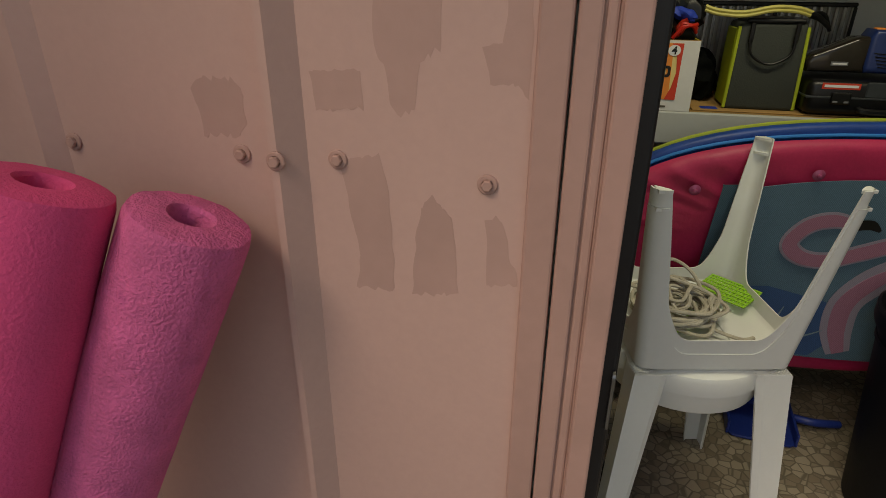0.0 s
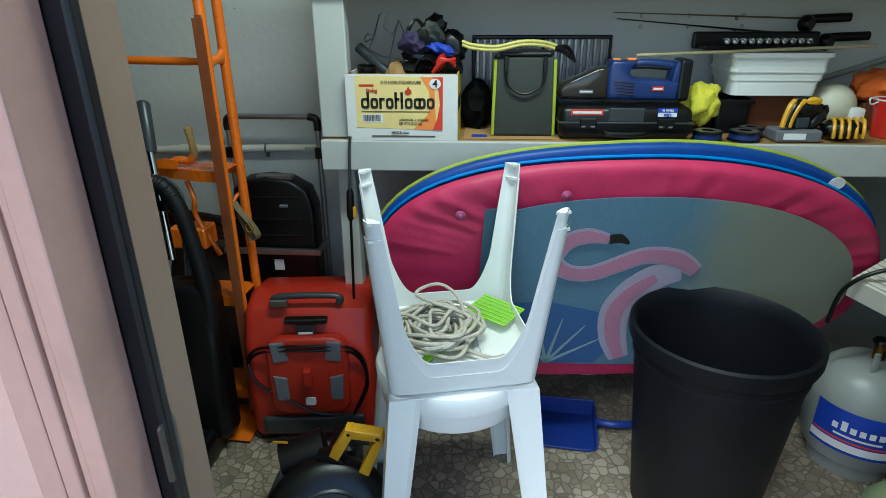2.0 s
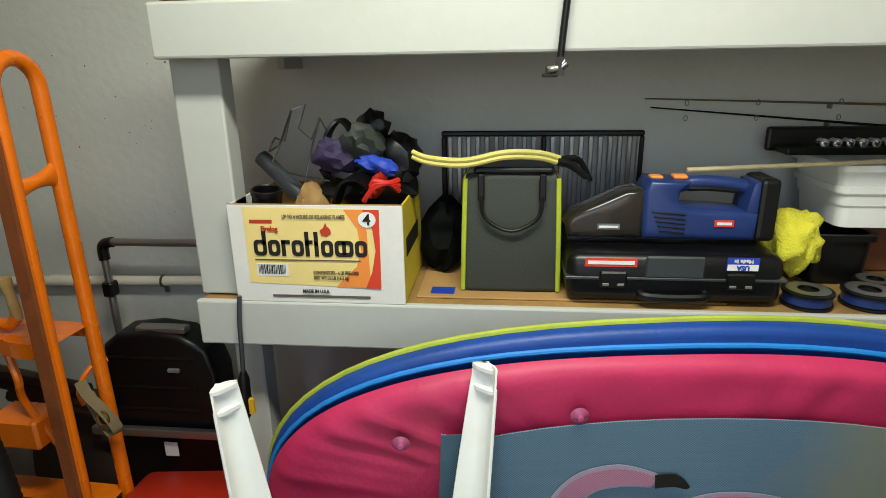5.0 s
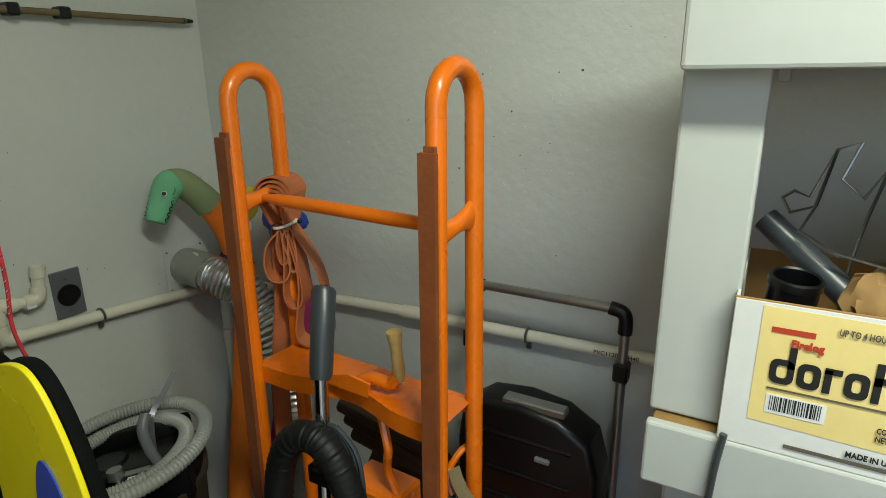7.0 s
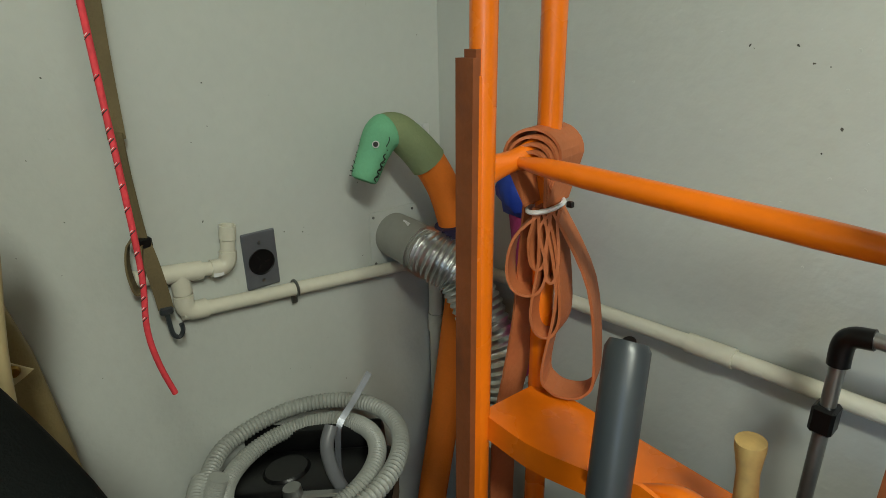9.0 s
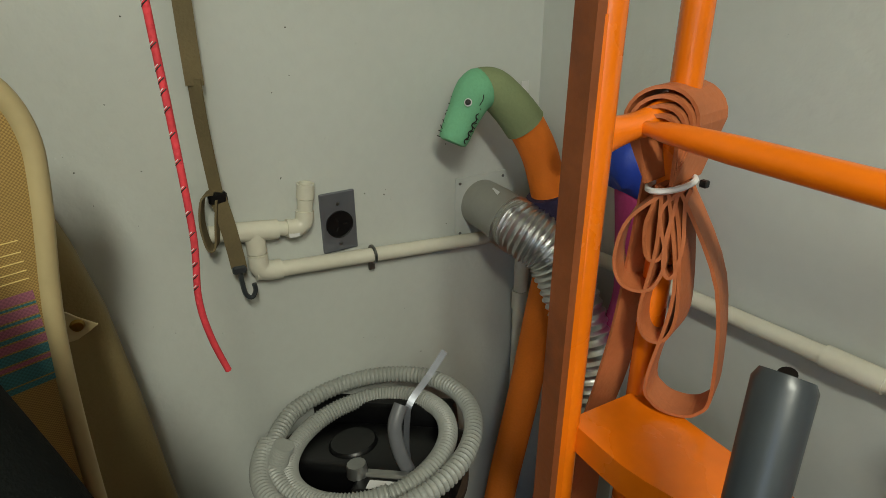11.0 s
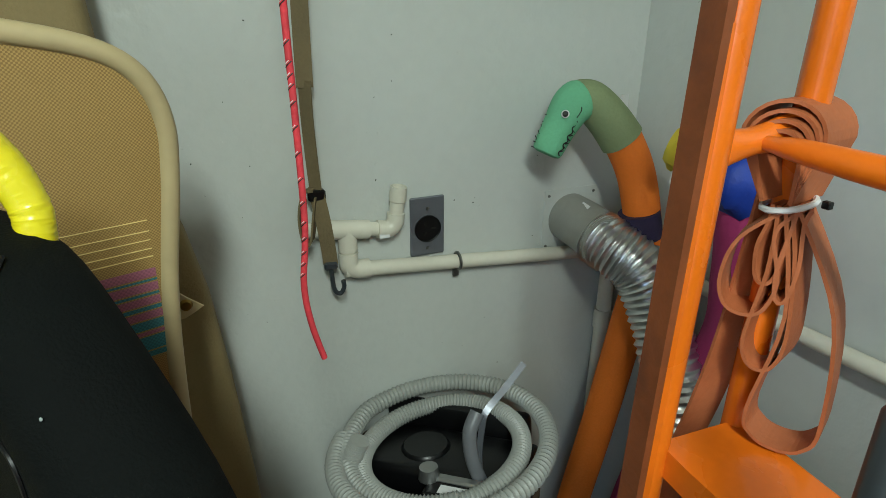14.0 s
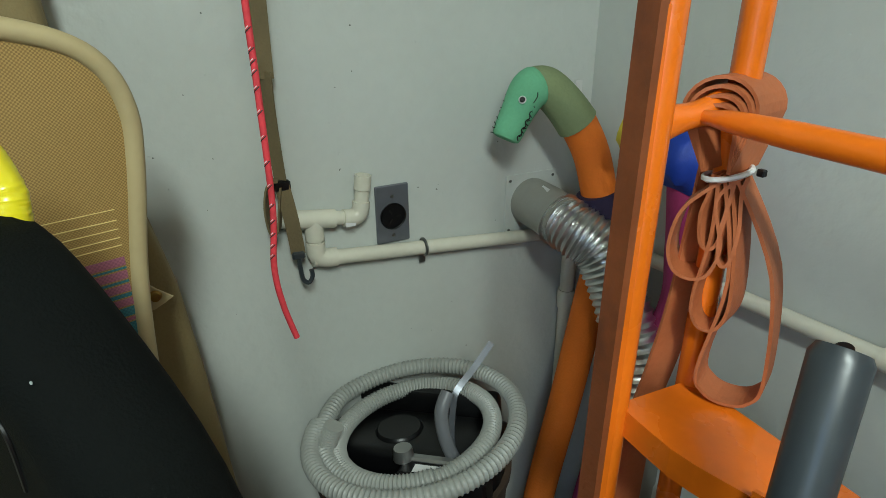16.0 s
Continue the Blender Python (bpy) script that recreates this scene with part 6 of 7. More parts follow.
part("hanging_tail", ribbon(spline([P3(-0.012, 1.16, 0.02), P3(-0.022, 1.0, 0.025), P3(-0.035, 0.9, 0.03), P3(-0.05, 0.80, 0.04), P3(-0.055, 0.62, 0.05)], 5), V + U * 0.8, 0.045, 0.0035), "strap", sb_)
part("cable_tie", tube([P3(0.021 * math.cos(a), 1.150 + 0.006 * math.cos(a), 0.026 * math.sin(a)) for a in [2 * math.pi * k / 20 for k in range(20)]], 0.003, 6, closed=True), "paper", sb_, "white cable tie", smooth=True)
part("tie_head", box(-0.004, 0.004, -0.003, 0.003, -0.0035, 0.0035, 0.001, m=Matrix.Translation(P3(0.029, 1.156, -0.01))), "black", sb_)

# ---------------------------------------------------------------- upright vacuum cleaner before the truck
uv = thing("vacuum_cleaner", "black upright vacuum cleaner with a chromed neck and ribbed hose", "vacuum cleaner", pose(0.024, 0.031, 0.0))
part("grip", tube([(-0.189, 2.045, 1.098), (-0.188, 2.042, 1.093), (-0.168, 2.0, 0.975), (-0.166, 1.995, 0.965)], lambda i, s: (0.0165, 0.0195, 0.0185, 0.015)[i], 18), "dgrey", uv, "grey foam grip", smooth=True)
part("grip_hole", lathe([(0, 0), (0.006, 0), (0.006, 0.001), (0, 0.001)], 14, m=pose(-0.189, 2.045, 1.0981, 20, 0, 0)), "black", uv)
part("neck", tube([(-0.167, 1.997, 0.97), (-0.13, 1.94, 0.66)], 0.0115, 16), "chrome", uv, "chromed tube", smooth=True)
shell = box(-0.24, -0.03, 1.84, 1.95, 0.12, 0.66, 0.035, 4, m=pose(0, 0.05, 0.0, -6, 0, 0) @ Matrix.Translation((0, -0.04, 0.12)))
for v in shell.verts:
    v.co.x = -0.115 + (v.co.x + 0.135) * (1.0 - 0.45 * max(0.0, min(1.0, (v.co.z - 0.35) / 0.55)))
part("body", shell, "black", uv, smooth=True)
part("cleaner_head", box(-0.34, -0.05, 1.70, 1.98, 0.0, 0.10, 0.025, 3), "black", uv, smooth=True)
part("bumper", box(-0.345, -0.045, 1.69, 1.71, 0.02, 0.05, 0.006, 2), "dgrey", uv)
part("hose", tube(spline([(-0.225, 1.93, 0.42), (-0.238, 1.945, 0.65), (-0.232, 1.955, 0.80), (-0.19, 1.955, 0.878), (-0.135, 1.955, 0.885), (-0.092, 1.955, 0.82), (-0.065, 1.95, 0.70), (-0.045, 1.94, 0.55), (-0.05, 1.93, 0.4)], 22), lambda i, s: 0.0235 + 0.0009 * math.sin(i * 2.6), 14), "hoseblack", uv, "black ribbed hose", smooth=True)
for i in range(4):
    part("cord", tube(spline([(-0.15 + 0.006 * i, 1.985, 0.90), (-0.12 + 0.008 * i, 1.99, 0.85), (-0.105 + 0.009 * i, 1.975, 0.74), (-0.11 + 0.008 * i, 1.96, 0.6)], 5), 0.004, 6), "dgrey", uv, smooth=True)
part("cord_hook", box(-0.175, -0.125, 1.955, 1.985, 0.80, 0.835, 0.006), "black", uv)

# ---------------------------------------------------------------- folding cart with a black case, odds behind the truck
ca = thing("folding_cart", "folding aluminium luggage cart with black corner joints", "cart", pose(-0.012, 0.0, 0.0) @ Matrix.Diagonal((1, 1, 0.984, 1)))
part("handle_bar", tube([(-0.058, 2.452, 1.012), (0.208, 2.452, 1.012)], 0.010, 12), "alu", ca, smooth=True)
for x, s in ((-0.085, 1), (0.236, -1)):
    part("corner_joint", tube(spline([(x, 2.452, 0.965), (x, 2.452, 0.993), (x + s * 0.008, 2.452, 1.007), (x + s * 0.03, 2.452, 1.012)], 5), 0.0135, 12), "black", ca, "black plastic corner joint", smooth=True)
    part("upright", tube([(x, 2.452, 0.97), (x, 2.452, 0.12)], 0.0095, 12), "alu", ca, smooth=True)
    part("clamp", box(x - 0.014, x + 0.014, 2.436, 2.468, 0.865, 0.905, 0.004), "black", ca)
part("front_bar", box(-0.10, 0.25, 2.306, 2.324, 0.545, 0.567, 0.003, 2), "alu", ca)
for x in (-0.09, 0.24):
    part("bar_stay", box(x - 0.008, x + 0.008, 2.3245, 2.445, 0.548, 0.564, 0.002), "alu", ca)
part("cross_tube", tube([(-0.085, 2.44, 0.14), (0.236, 2.44, 0.14)], 0.010, 10), "alu", ca, smooth=True)
part("platform", box(-0.09, 0.24, 2.27, 2.46, 0.012, 0.03, 0.004), "alu", ca)
for x in (-0.1, 0.252):
    part("wheel", lathe([(0, -0.012), (0.06, -0.012), (0.07, -0.008), (0.07, 0.008), (0.06, 0.012), (0, 0.012)], 24, m=pose(x, 2.44, 0.07, 0, 90, 0)), "black", ca, smooth=True)
bc_ = thing("black_case", "black moulded plastic case strapped on the cart", "case")
poly = [(-0.065, 0.035), (0.215, 0.035), (0.22, 0.70), (0.20, 0.765), (0.14, 0.80), (0.06, 0.81), (-0.02, 0.80), (-0.06, 0.77), (-0.07, 0.70)]
part("shell", slab(poly, 2.335, 2.428, 0.014, seg=3), "black", bc_, smooth=True)
part("carry_label", box(0.025, 0.15, 2.345, 2.375, 0.800, 0.816, 0.003), "alu", bc_, "silver label plate")
part("latch", box(0.10, 0.13, 2.328, 2.337, 0.705, 0.715, 0.002), "grey", bc_)
for z in (0.74, 0.66, 0.60):
    part("moulded_rib", tube([(-0.05, 2.336, z), (0.17, 2.336, z)], 0.005, 6), "black", bc_, smooth=True)
part("tag", box(0.06, 0.095, 2.325, 2.329, 0.47, 0.51, 0.001), "paper", bc_)
for i, (x0, z0, x1, z1) in enumerate(((-0.36, 0.70, -0.10, 0.66), (-0.35, 0.665, -0.08, 0.62), (-0.34, 0.62, -0.06, 0.60))):
    wl = tagged(part("timber_stake", tube([(x0, 2.32 + 0.01 * i, z0), (x1, 2.31, z1)], 0.018, 8), "gold", smooth=True), "weathered brown stake stowed behind the hand truck", "stake", "stakes behind the truck")
wk = tagged(part("brown_sack", blob((0.17, 0.07, 0.30), 16, 0.15, 2, 3, pose(-0.21, 2.40, 0.31), fold=0.05), "gold", smooth=True), "dark brown sack behind the hand truck", "sack")

# ---------------------------------------------------------------- west wall: pipes, outlet, vent
WX = XL


def pipe_run(name, lab, segs, r=0.0135):
    t = thing(name, lab, "pipe")
    for pts in segs:
        part("pipe", tube(pts, r, 16), "pvc", t, smooth=True)
    return t


px_ = WX + 0.020
pr = pipe_run("drain_pipe", "white PVC drain pipe running along the wall", [[(px_, 1.925, 0.890), (px_, 2.505, 0.836)], [(px_ + 0.02, 2.519, 0.840), (-0.31, 2.519, 0.863), (0.33, 2.519, 0.876)]])
part("elbow", tube(spline([(px_, 1.968, 0.887), (px_, 1.946, 0.889), (px_, 1.933, 0.899), (px_, 1.932, 0.922)], 5), 0.0170, 16), "pvc", pr, "white elbow fitting", smooth=True)
part("riser", tube([(px_, 1.932, 0.91), (px_, 1.932, 0.955)], 0.0135, 14), "pvc", pr, smooth=True)
part("tee", tube([(px_, 1.888, 0.969), (px_, 1.970, 0.959)], 0.0165, 16), "pvc", pr, "white tee fitting", smooth=True)
part("tee_branch", tube([(px_, 1.932, 0.926), (px_, 1.932, 0.962)], 0.0165, 16), "pvc", pr, smooth=True)
part("branch", tube([(px_, 1.965, 0.960), (px_, 2.00, 0.955)], 0.0125, 14), "pvc", pr, smooth=True)
part("end_elbow", tube(spline([(px_, 1.985, 0.957), (px_, 2.005, 0.955), (px_, 2.017, 0.964), (px_, 2.020, 0.982)], 5), 0.0155, 16), "pvc", pr, "white elbow fitting", smooth=True)
part("stub", lathe([(0.0128, 0), (0.0128, 0.025), (0.0148, 0.027), (0.0148, 0.052), (0.012, 0.052), (0.011, 0.02), (0, 0.02)], 24, m=pose(px_, 2.020, 0.978, -6, 4, 0)), "pvc", pr, "open pipe end", smooth=True)
part("end_cap", tube([(px_, 1.862, 0.973), (px_, 1.89, 0.969)], lambda i, s: 0.0135, 16), "pvc", pr, smooth=True)
part("barcode_sticker", box(px_ + 0.0135, px_ + 0.0145, 1.985, 2.003, 0.944, 0.956, 0), "paper", pr)
for p, rot in (((px_, 2.14, 0.871), 0), ((0.007, 2.519, 0.8694), 90)):
    ck = part("pipe_clamp", tube([(0.0155 * math.cos(a), 0.0, 0.0155 * math.sin(a)) for a in [2 * math.pi * k / 16 for k in range(16)]], 0.0032, 6, closed=True), "steel", pr, "galvanised pipe clamp", smooth=True)
    ck.matrix_basis = pose(*p, 0, 0, rot)
    tab = part("clamp_tab", box(-0.012, -0.006, -0.006, 0.006, -0.035, -0.012, 0.001), "steel", pr)
    tab.matrix_basis = pose(*p, 0, 0, 0 if rot == 0 else -90)
part("coupling", tube([(-0.316, 2.519, 0.8629), (-0.241, 2.519, 0.8644)], 0.0165, 16), "pvc", pr, "white coupling", smooth=True)
part("down_pipe", tube([(-0.925, 2.491, 0.815), (-0.925, 2.491, 0.02)], 0.016, 16), "pvc", pr, smooth=True)
part("down_joint", tube([(-0.925, 2.491, 0.70), (-0.925, 2.491, 0.655)], 0.0195, 16), "pvc", pr, smooth=True)

text_mesh("PVC1120 SCH40", 0.013, Matrix.Translation((0.20, 2.5050, 0.8735)) @ Matrix.Rotation(radians(-2), 4, "Y") @ FRONT, "pipe_marking", "inkgrey", pr, 0.0001)
ol = thing("outlet_plate", "grey metal outlet plate with a round black socket on the wall", "socket", pose(WX, 2.085, 0.9425, 0, 0, 90))
part("plate", slab(rrect(0.066, 0.112, 0.003), -0.006, 0.0, 0.002), "plate", ol)
part("socket", lathe([(0, 0.0005), (0.0235, 0.0005), (0.0255, 0.0025), (0.0255, 0.0), (0, 0.0)], 32, m=pose(0, -0.006, -0.004, 90)), "black", ol, smooth=True)
for z in (0.034, -0.042):
    part("screw", lathe([(0, 0.0015), (0.003, 0.001), (0.0035, 0)], 12, m=pose(0, -0.006, z, 90)), "steel", ol)
for a in (90, 210, 330):
    part("slot", box(-0.0015, 0.0015, -0.0092, -0.0088, 0.006, 0.015, 0, m=pose(0, 0, -0.004, 0, a, 0)), "ink", ol)

dv = thing("dryer_vent", "grey vent sleeve with crinkled aluminium flexible duct", "vent")
VC = Vector((WX, 2.398, 0.917))
part("flange", box(WX, WX + 0.003, 2.398 - 0.063, 2.398 + 0.063, 0.917 - 0.066, 0.917 + 0.062, 0.001), "wall", dv)
for dy in (-0.053, 0.053):
    for dz in (-0.056, 0.05):
        part("screw", lathe([(0, 0.002), (0.0028, 0.0015), (0.0032, 0)], 10, m=pose(WX + 0.003, 2.398 + dy, 0.917 + dz, 0, 90, 0)), "steel", dv)
sl = part("sleeve", tube([VC, VC + Vector((0.07, -0.008, 0.002)), VC + Vector((0.145, -0.016, -0.004))], 0.0495, 32), "greyduct", dv, smooth=True)
part("sticker", box(-0.014, 0.014, -0.0005, 0.0005, -0.02, 0.02, 0, m=pose(WX + 0.075, 2.366, 0.955, -45, 0, -10)), "paper", sl)
duct = spline([VC + Vector((0.115, -0.014, -0.001)), (-0.80, 2.392, 0.905), (-0.757, 2.418, 0.875), (-0.716, 2.434, 0.805), (-0.670, 2.436, 0.72), (-0.637, 2.434, 0.63), (-0.622, 2.432, 0.54)], 30)
part("flexible_duct", tube(duct, lambda i, s: 0.0505 + 0.0026 * math.cos(i * math.pi / 2.5) + 0.0008 * math.sin(i * 0.37), 40), "foil", dv, "crinkled aluminium flexible duct", smooth=True)
part("duct_end", tube([(-0.622, 2.432, 0.545), (-0.620, 2.432, 0.44)], 0.048, 28), "greyduct", dv, "clear grey duct end", smooth=True)
part("duct_riser", tube([(-0.620, 2.432, 0.44), (-0.618, 2.432, 0.02)], 0.045, 24), "greyduct", dv, smooth=True)

# ---------------------------------------------------------------- foam noodles in the corner
nd = thing("crocodile_noodle", "orange foam pool noodle with a green felt toy head", "pool noodle", pose(0.030, -0.021, 0.0))
part("noodle", tube(spline([(-0.8715, 2.417, 1.115), (-0.866, 2.438, 1.087), (-0.856, 2.464, 1.03), (-0.845, 2.484, 0.94), (-0.838, 2.496, 0.84), (-0.838, 2.476, 0.727), (-0.838, 2.434, 0.50), (-0.838, 2.384, 0.26), (-0.83, 2.345, 0.04)], 10), 0.034, 24), "foam_orange", nd, smooth=True)
neckp = spline([(-0.868, 2.430, 1.098), (-0.875, 2.405, 1.130), (-0.884, 2.375, 1.160), (-0.889, 2.352, 1.168), (-0.891, 2.335, 1.160)], 6)
part("neck_sock", tube(neckp, lambda i, s: 0.0385 - 0.0003 * i, 20), "olive", nd, "olive felt sock", smooth=True)
headp = spline([(-0.889, 2.360, 1.170), (-0.891, 2.336, 1.158), (-0.892, 2.316, 1.127), (-0.892, 2.301, 1.100), (-0.892, 2.290, 1.078)], 6)
part("head", tube(headp, lambda i, s: (0.022, 0.030, 0.034, 0.036, 0.0365, 0.0365, 0.036, 0.035, 0.034, 0.033, 0.032, 0.031, 0.030, 0.0295, 0.029, 0.0285, 0.028, 0.028, 0.0275, 0.0275, 0.027, 0.0265, 0.0255, 0.024, 0.017)[min(i, 24)], 20), "green", nd, "stuffed green felt head", smooth=True)
part("eye_white", lathe([(0, 0.003), (0.005, 0.002), (0.0068, 0)], 14, m=pose(-0.8635, 2.304, 1.150, 0, 72, -40)), "paper", nd, smooth=True)
part("pupil", lathe([(0, 0.0045), (0.0035, 0.004), (0.005, 0.002)], 12, m=pose(-0.8635, 2.304, 1.150, 0, 72, -40)), "ink", nd, smooth=True)
def on_head(f, deg, lift=0.0006):
    """Point on the felt head: f runs down its length, deg turns about it."""
    k = min(len(headp) - 1, int(f * (len(headp) - 1)))
    r = float(np.interp(f, (0.2, 0.5, 0.75, 1.0), (0.0365, 0.030, 0.0295, 0.026))) + lift
    a = radians(deg)
    return headp[k] + Vector((0.8, -0.6, 0)) * r * math.cos(a) + Vector((0.6, 0.8, 0)) * r * math.sin(a)


part("mouth_stitch", tube(spline([on_head(0.42 + 0.06 * k, 48 + (9 if k % 2 else -5)) for k in range(10)], 4), 0.0011, 5), "ink", nd)
for k in range(8):
    part("tooth_stitch", tube([on_head(0.44 + 0.065 * k, 52), on_head(0.46 + 0.065 * k, 70)], 0.0009, 5), "ink", nd)
    part("stitch", tube([on_head(0.3 + 0.08 * k, -78, 0.003), on_head(0.31 + 0.08 * k, -60)], 0.0009, 5), "ink", nd)
part("brow_stitch", tube(spline([on_head(0.24, 20), on_head(0.30, 32), on_head(0.40, 34)], 5), 0.0009, 5), "ink", nd)
part("tag", box(-0.001, 0.001, -0.010, 0.010, 0, 0.026, 0, m=pose(-0.870, 2.428, 1.148, 0, 0, 15)), "paper", nd)
part("ankle_band", tube([(-0.846, 2.472, 0.965), (-0.842, 2.484, 0.915)], 0.038, 20), "dpurple", nd, "dark purple cloth band", smooth=True)
n2 = thing("dragon_noodle", "magenta foam pool noodle with a blue and yellow toy head", "pool noodle")
part("noodle", tube(spline([(-0.60, 2.44, 1.05), (-0.605, 2.465, 0.92), (-0.635, 2.503, 0.78), (-0.715, 2.505, 0.55), (-0.775, 2.50, 0.30), (-0.80, 2.48, 0.04)], 8), 0.034, 20), "foam_mag", n2, smooth=True)
part("head", blob((0.05, 0.05, 0.055), 17, 0.3, 2, 3, pose(-0.595, 2.43, 1.085), fold=0.08), "blue", n2, "blue plush head", smooth=True)
part("crest", blob((0.018, 0.03, 0.045), 18, 0.3, 2, 3, pose(-0.684, 2.402, 1.118, 0, 20, 0)), "yel", n2, "yellow felt crest", smooth=True)
part("tag", box(-0.012, 0.012, -0.001, 0.001, -0.02, 0.0, 0, m=pose(-0.674, 2.385, 1.078, 0, 10, 0)), "paper", n2)

# ---------------------------------------------------------------- bucket with a coiled ribbed hose
bk = thing("utility_bucket", "dark red bucket holding a black machine and hose", "bucket", pose(-0.765, 2.03, 0.0))
part("shell", lathe([(0, 0), (0.15, 0), (0.172, 0.53), (0.178, 0.535), (0.178, 0.55), (0.168, 0.55), (0.146, 0.01), (0, 0.01)], 48), "gold", bk, smooth=True)
mc = thing("pump_head", "black plastic pump with metal fittings lying in the bucket", "pump", pose(-0.772, 2.05, 0.528, -6, -6, 46) @ Matrix.Diagonal((1.32, 1.35, 1.15, 1)))
part("body", box(-0.12, 0.12, -0.05, 0.055, -0.03, 0.045, 0.014, 3), "black", mc, smooth=True)
part("recess_wall", box(-0.12, 0.10, 0.058, 0.085, -0.03, 0.075, 0.01, 2), "black", mc, smooth=True)
part("hub", lathe([(0, 0.05), (0.03, 0.05), (0.034, 0.045), (0.034, 0.03)], 20, m=pose(-0.03, 0.0, 0.0)), "black", mc, smooth=True)
part("fitting", box(0.01, 0.09, -0.065, -0.051, 0.03, 0.05, 0.003), "alu", mc, "metal fitting")
part("fitting_knob", lathe([(0, 0.02), (0.012, 0.018), (0.014, 0)], 12, m=pose(0.0, -0.06, 0.045)), "alu", mc, smooth=True)
part("label", box(0.02, 0.11, -0.085, -0.07, 0.046, 0.0465, 0), "paper", mc, "white printed label strip")
part("label_backing", box(0.0, 0.115, -0.09, -0.052, -0.02, 0.0455, 0.004), "black", mc)
ch = thing("coiled_hose", "coil of grey ribbed pool hose resting on the bucket", "hose")
hp = []
for i in range(0, 131):
    a = -2.2 + i * 2 * math.pi / 56
    f = i / 130
    r = 0.172 - 0.042 * min(1, max(0, (f - 0.40) / 0.12))
    z = 0.612 + 0.020 * math.sin(a + 0.6) - 0.022 * min(1, max(0, (f - 0.40) / 0.12)) + 0.012 * f
    hp.append((-0.765 + r * math.cos(a), 2.035 + r * 1.08 * math.sin(a), z))
part("hose", tube(spline(hp, 7), lambda i, s: 0.0155 + (0.0018 if i % 3 == 0 else -0.0006), 14), "hose", ch, smooth=True)
part("inner_tail", tube(spline([(-0.80, 1.899, 0.636), (-0.802, 1.885, 0.60), (-0.795, 1.882, 0.555), (-0.775, 1.90, 0.51)], 26), lambda i, s: 0.0155 + (0.0018 if i % 3 == 0 else -0.0006), 14), "hose", ch, smooth=True)
tg_ = thing("metal_bracket", "bent flat steel handle sticking out of the bucket", "bracket")
part("bar", ribbon(spline([(-0.751, 2.182, 0.745), (-0.735, 2.138, 0.717), (-0.722, 2.097, 0.692), (-0.717, 2.087, 0.668), (-0.71, 2.08, 0.613), (-0.70, 2.08, 0.57)], 6), (0.72, 0.5, -0.45), 0.0115, 0.003), "plate", tg_)
part("grip", tube(spline([(-0.712, 2.074, 0.703), (-0.70, 2.055, 0.676), (-0.69, 2.057, 0.628), (-0.68, 2.073, 0.573), (-0.67, 2.086, 0.523), (-0.66, 2.10, 0.46)], 7), lambda i, s: 0.012, 12), "grey", tg_, "worn dark grey tube grip", smooth=True)

# ---------------------------------------------------------------- hanging strap, cord, wall rod
hs = thing("hanging_strap", "olive webbing strap with a black plastic hook on the wall", "strap")
part("webbing", ribbon(spline([(-0.93, 1.905, 2.2), (-0.93, 1.893, 1.6), (-0.928, 1.883, 1.333), (-0.926, 1.880, 1.20)], 6), (0.2, 1, 0), 0.025, 0.003), "webbing", hs)
part("webbing_twist", ribbon(spline([(-0.926, 1.880, 1.21), (-0.924, 1.879, 1.16), (-0.921, 1.880, 1.10), (-0.918, 1.882, 1.045)], 6), (0.75, 0.66, 0), 0.022, 0.003), "webbing", hs)
part("loop", ribbon(spline([(-0.918, 1.880, 1.045), (-0.912, 1.862, 1.042), (-0.908, 1.853, 1.005), (-0.908, 1.857, 0.965), (-0.909, 1.868, 0.963), (-0.912, 1.876, 1.005), (-0.914, 1.882, 1.035)], 6), (1, -0.45, 0), 0.026, 0.003), "webbing", hs)
part("tail", ribbon(spline([(-0.912, 1.882, 1.038), (-0.908, 1.888, 0.995), (-0.907, 1.893, 0.945), (-0.908, 1.895, 0.918)], 6), (0.2, 1, 0), 0.024, 0.003), "webbing", hs)
part("buckle", box(-0.922, -0.908, 1.868, 1.896, 1.027, 1.045, 0.003), "black", hs)
part("hook_collar", box(-0.914, -0.902, 1.884, 1.906, 0.908, 0.922, 0.003), "dgrey", hs)
part("hook", tube(spline([(-0.908, 1.895, 0.915), (-0.908, 1.896, 0.89), (-0.908, 1.899, 0.868), (-0.908, 1.908, 0.861), (-0.908, 1.915, 0.872), (-0.908, 1.914, 0.884)], 5), 0.004, 8), "dgrey", hs, smooth=True)
part("wall_eye", lathe([(0, 0), (0.012, 0), (0.012, 0.01), (0, 0.012)], 12, m=pose(WX, 1.905, 2.2, 0, 90, 0)), "steel", hs)
rr_ = thing("red_cord", "red braided cord with black flecks hanging from the ceiling", "cord")
cpts = spline([(-0.50, 1.785, HC), (-0.50, 1.787, 1.6), (-0.50, 1.789, 1.315), (-0.50, 1.790, 1.242), (-0.50, 1.790, 1.142), (-0.50, 1.7845, 1.085), (-0.50, 1.788, 1.045), (-0.50, 1.797, 1.006)], 10)
part("cord", tube(cpts, 0.0029, 10), "redrope", rr_, smooth=True)
fk = [cpts[10] + (cpts[20] - cpts[10]) * (k / 9) for k in range(10)] + [cpts[20 + 2 * k] for k in range(15) if 20 + 2 * k < len(cpts)]
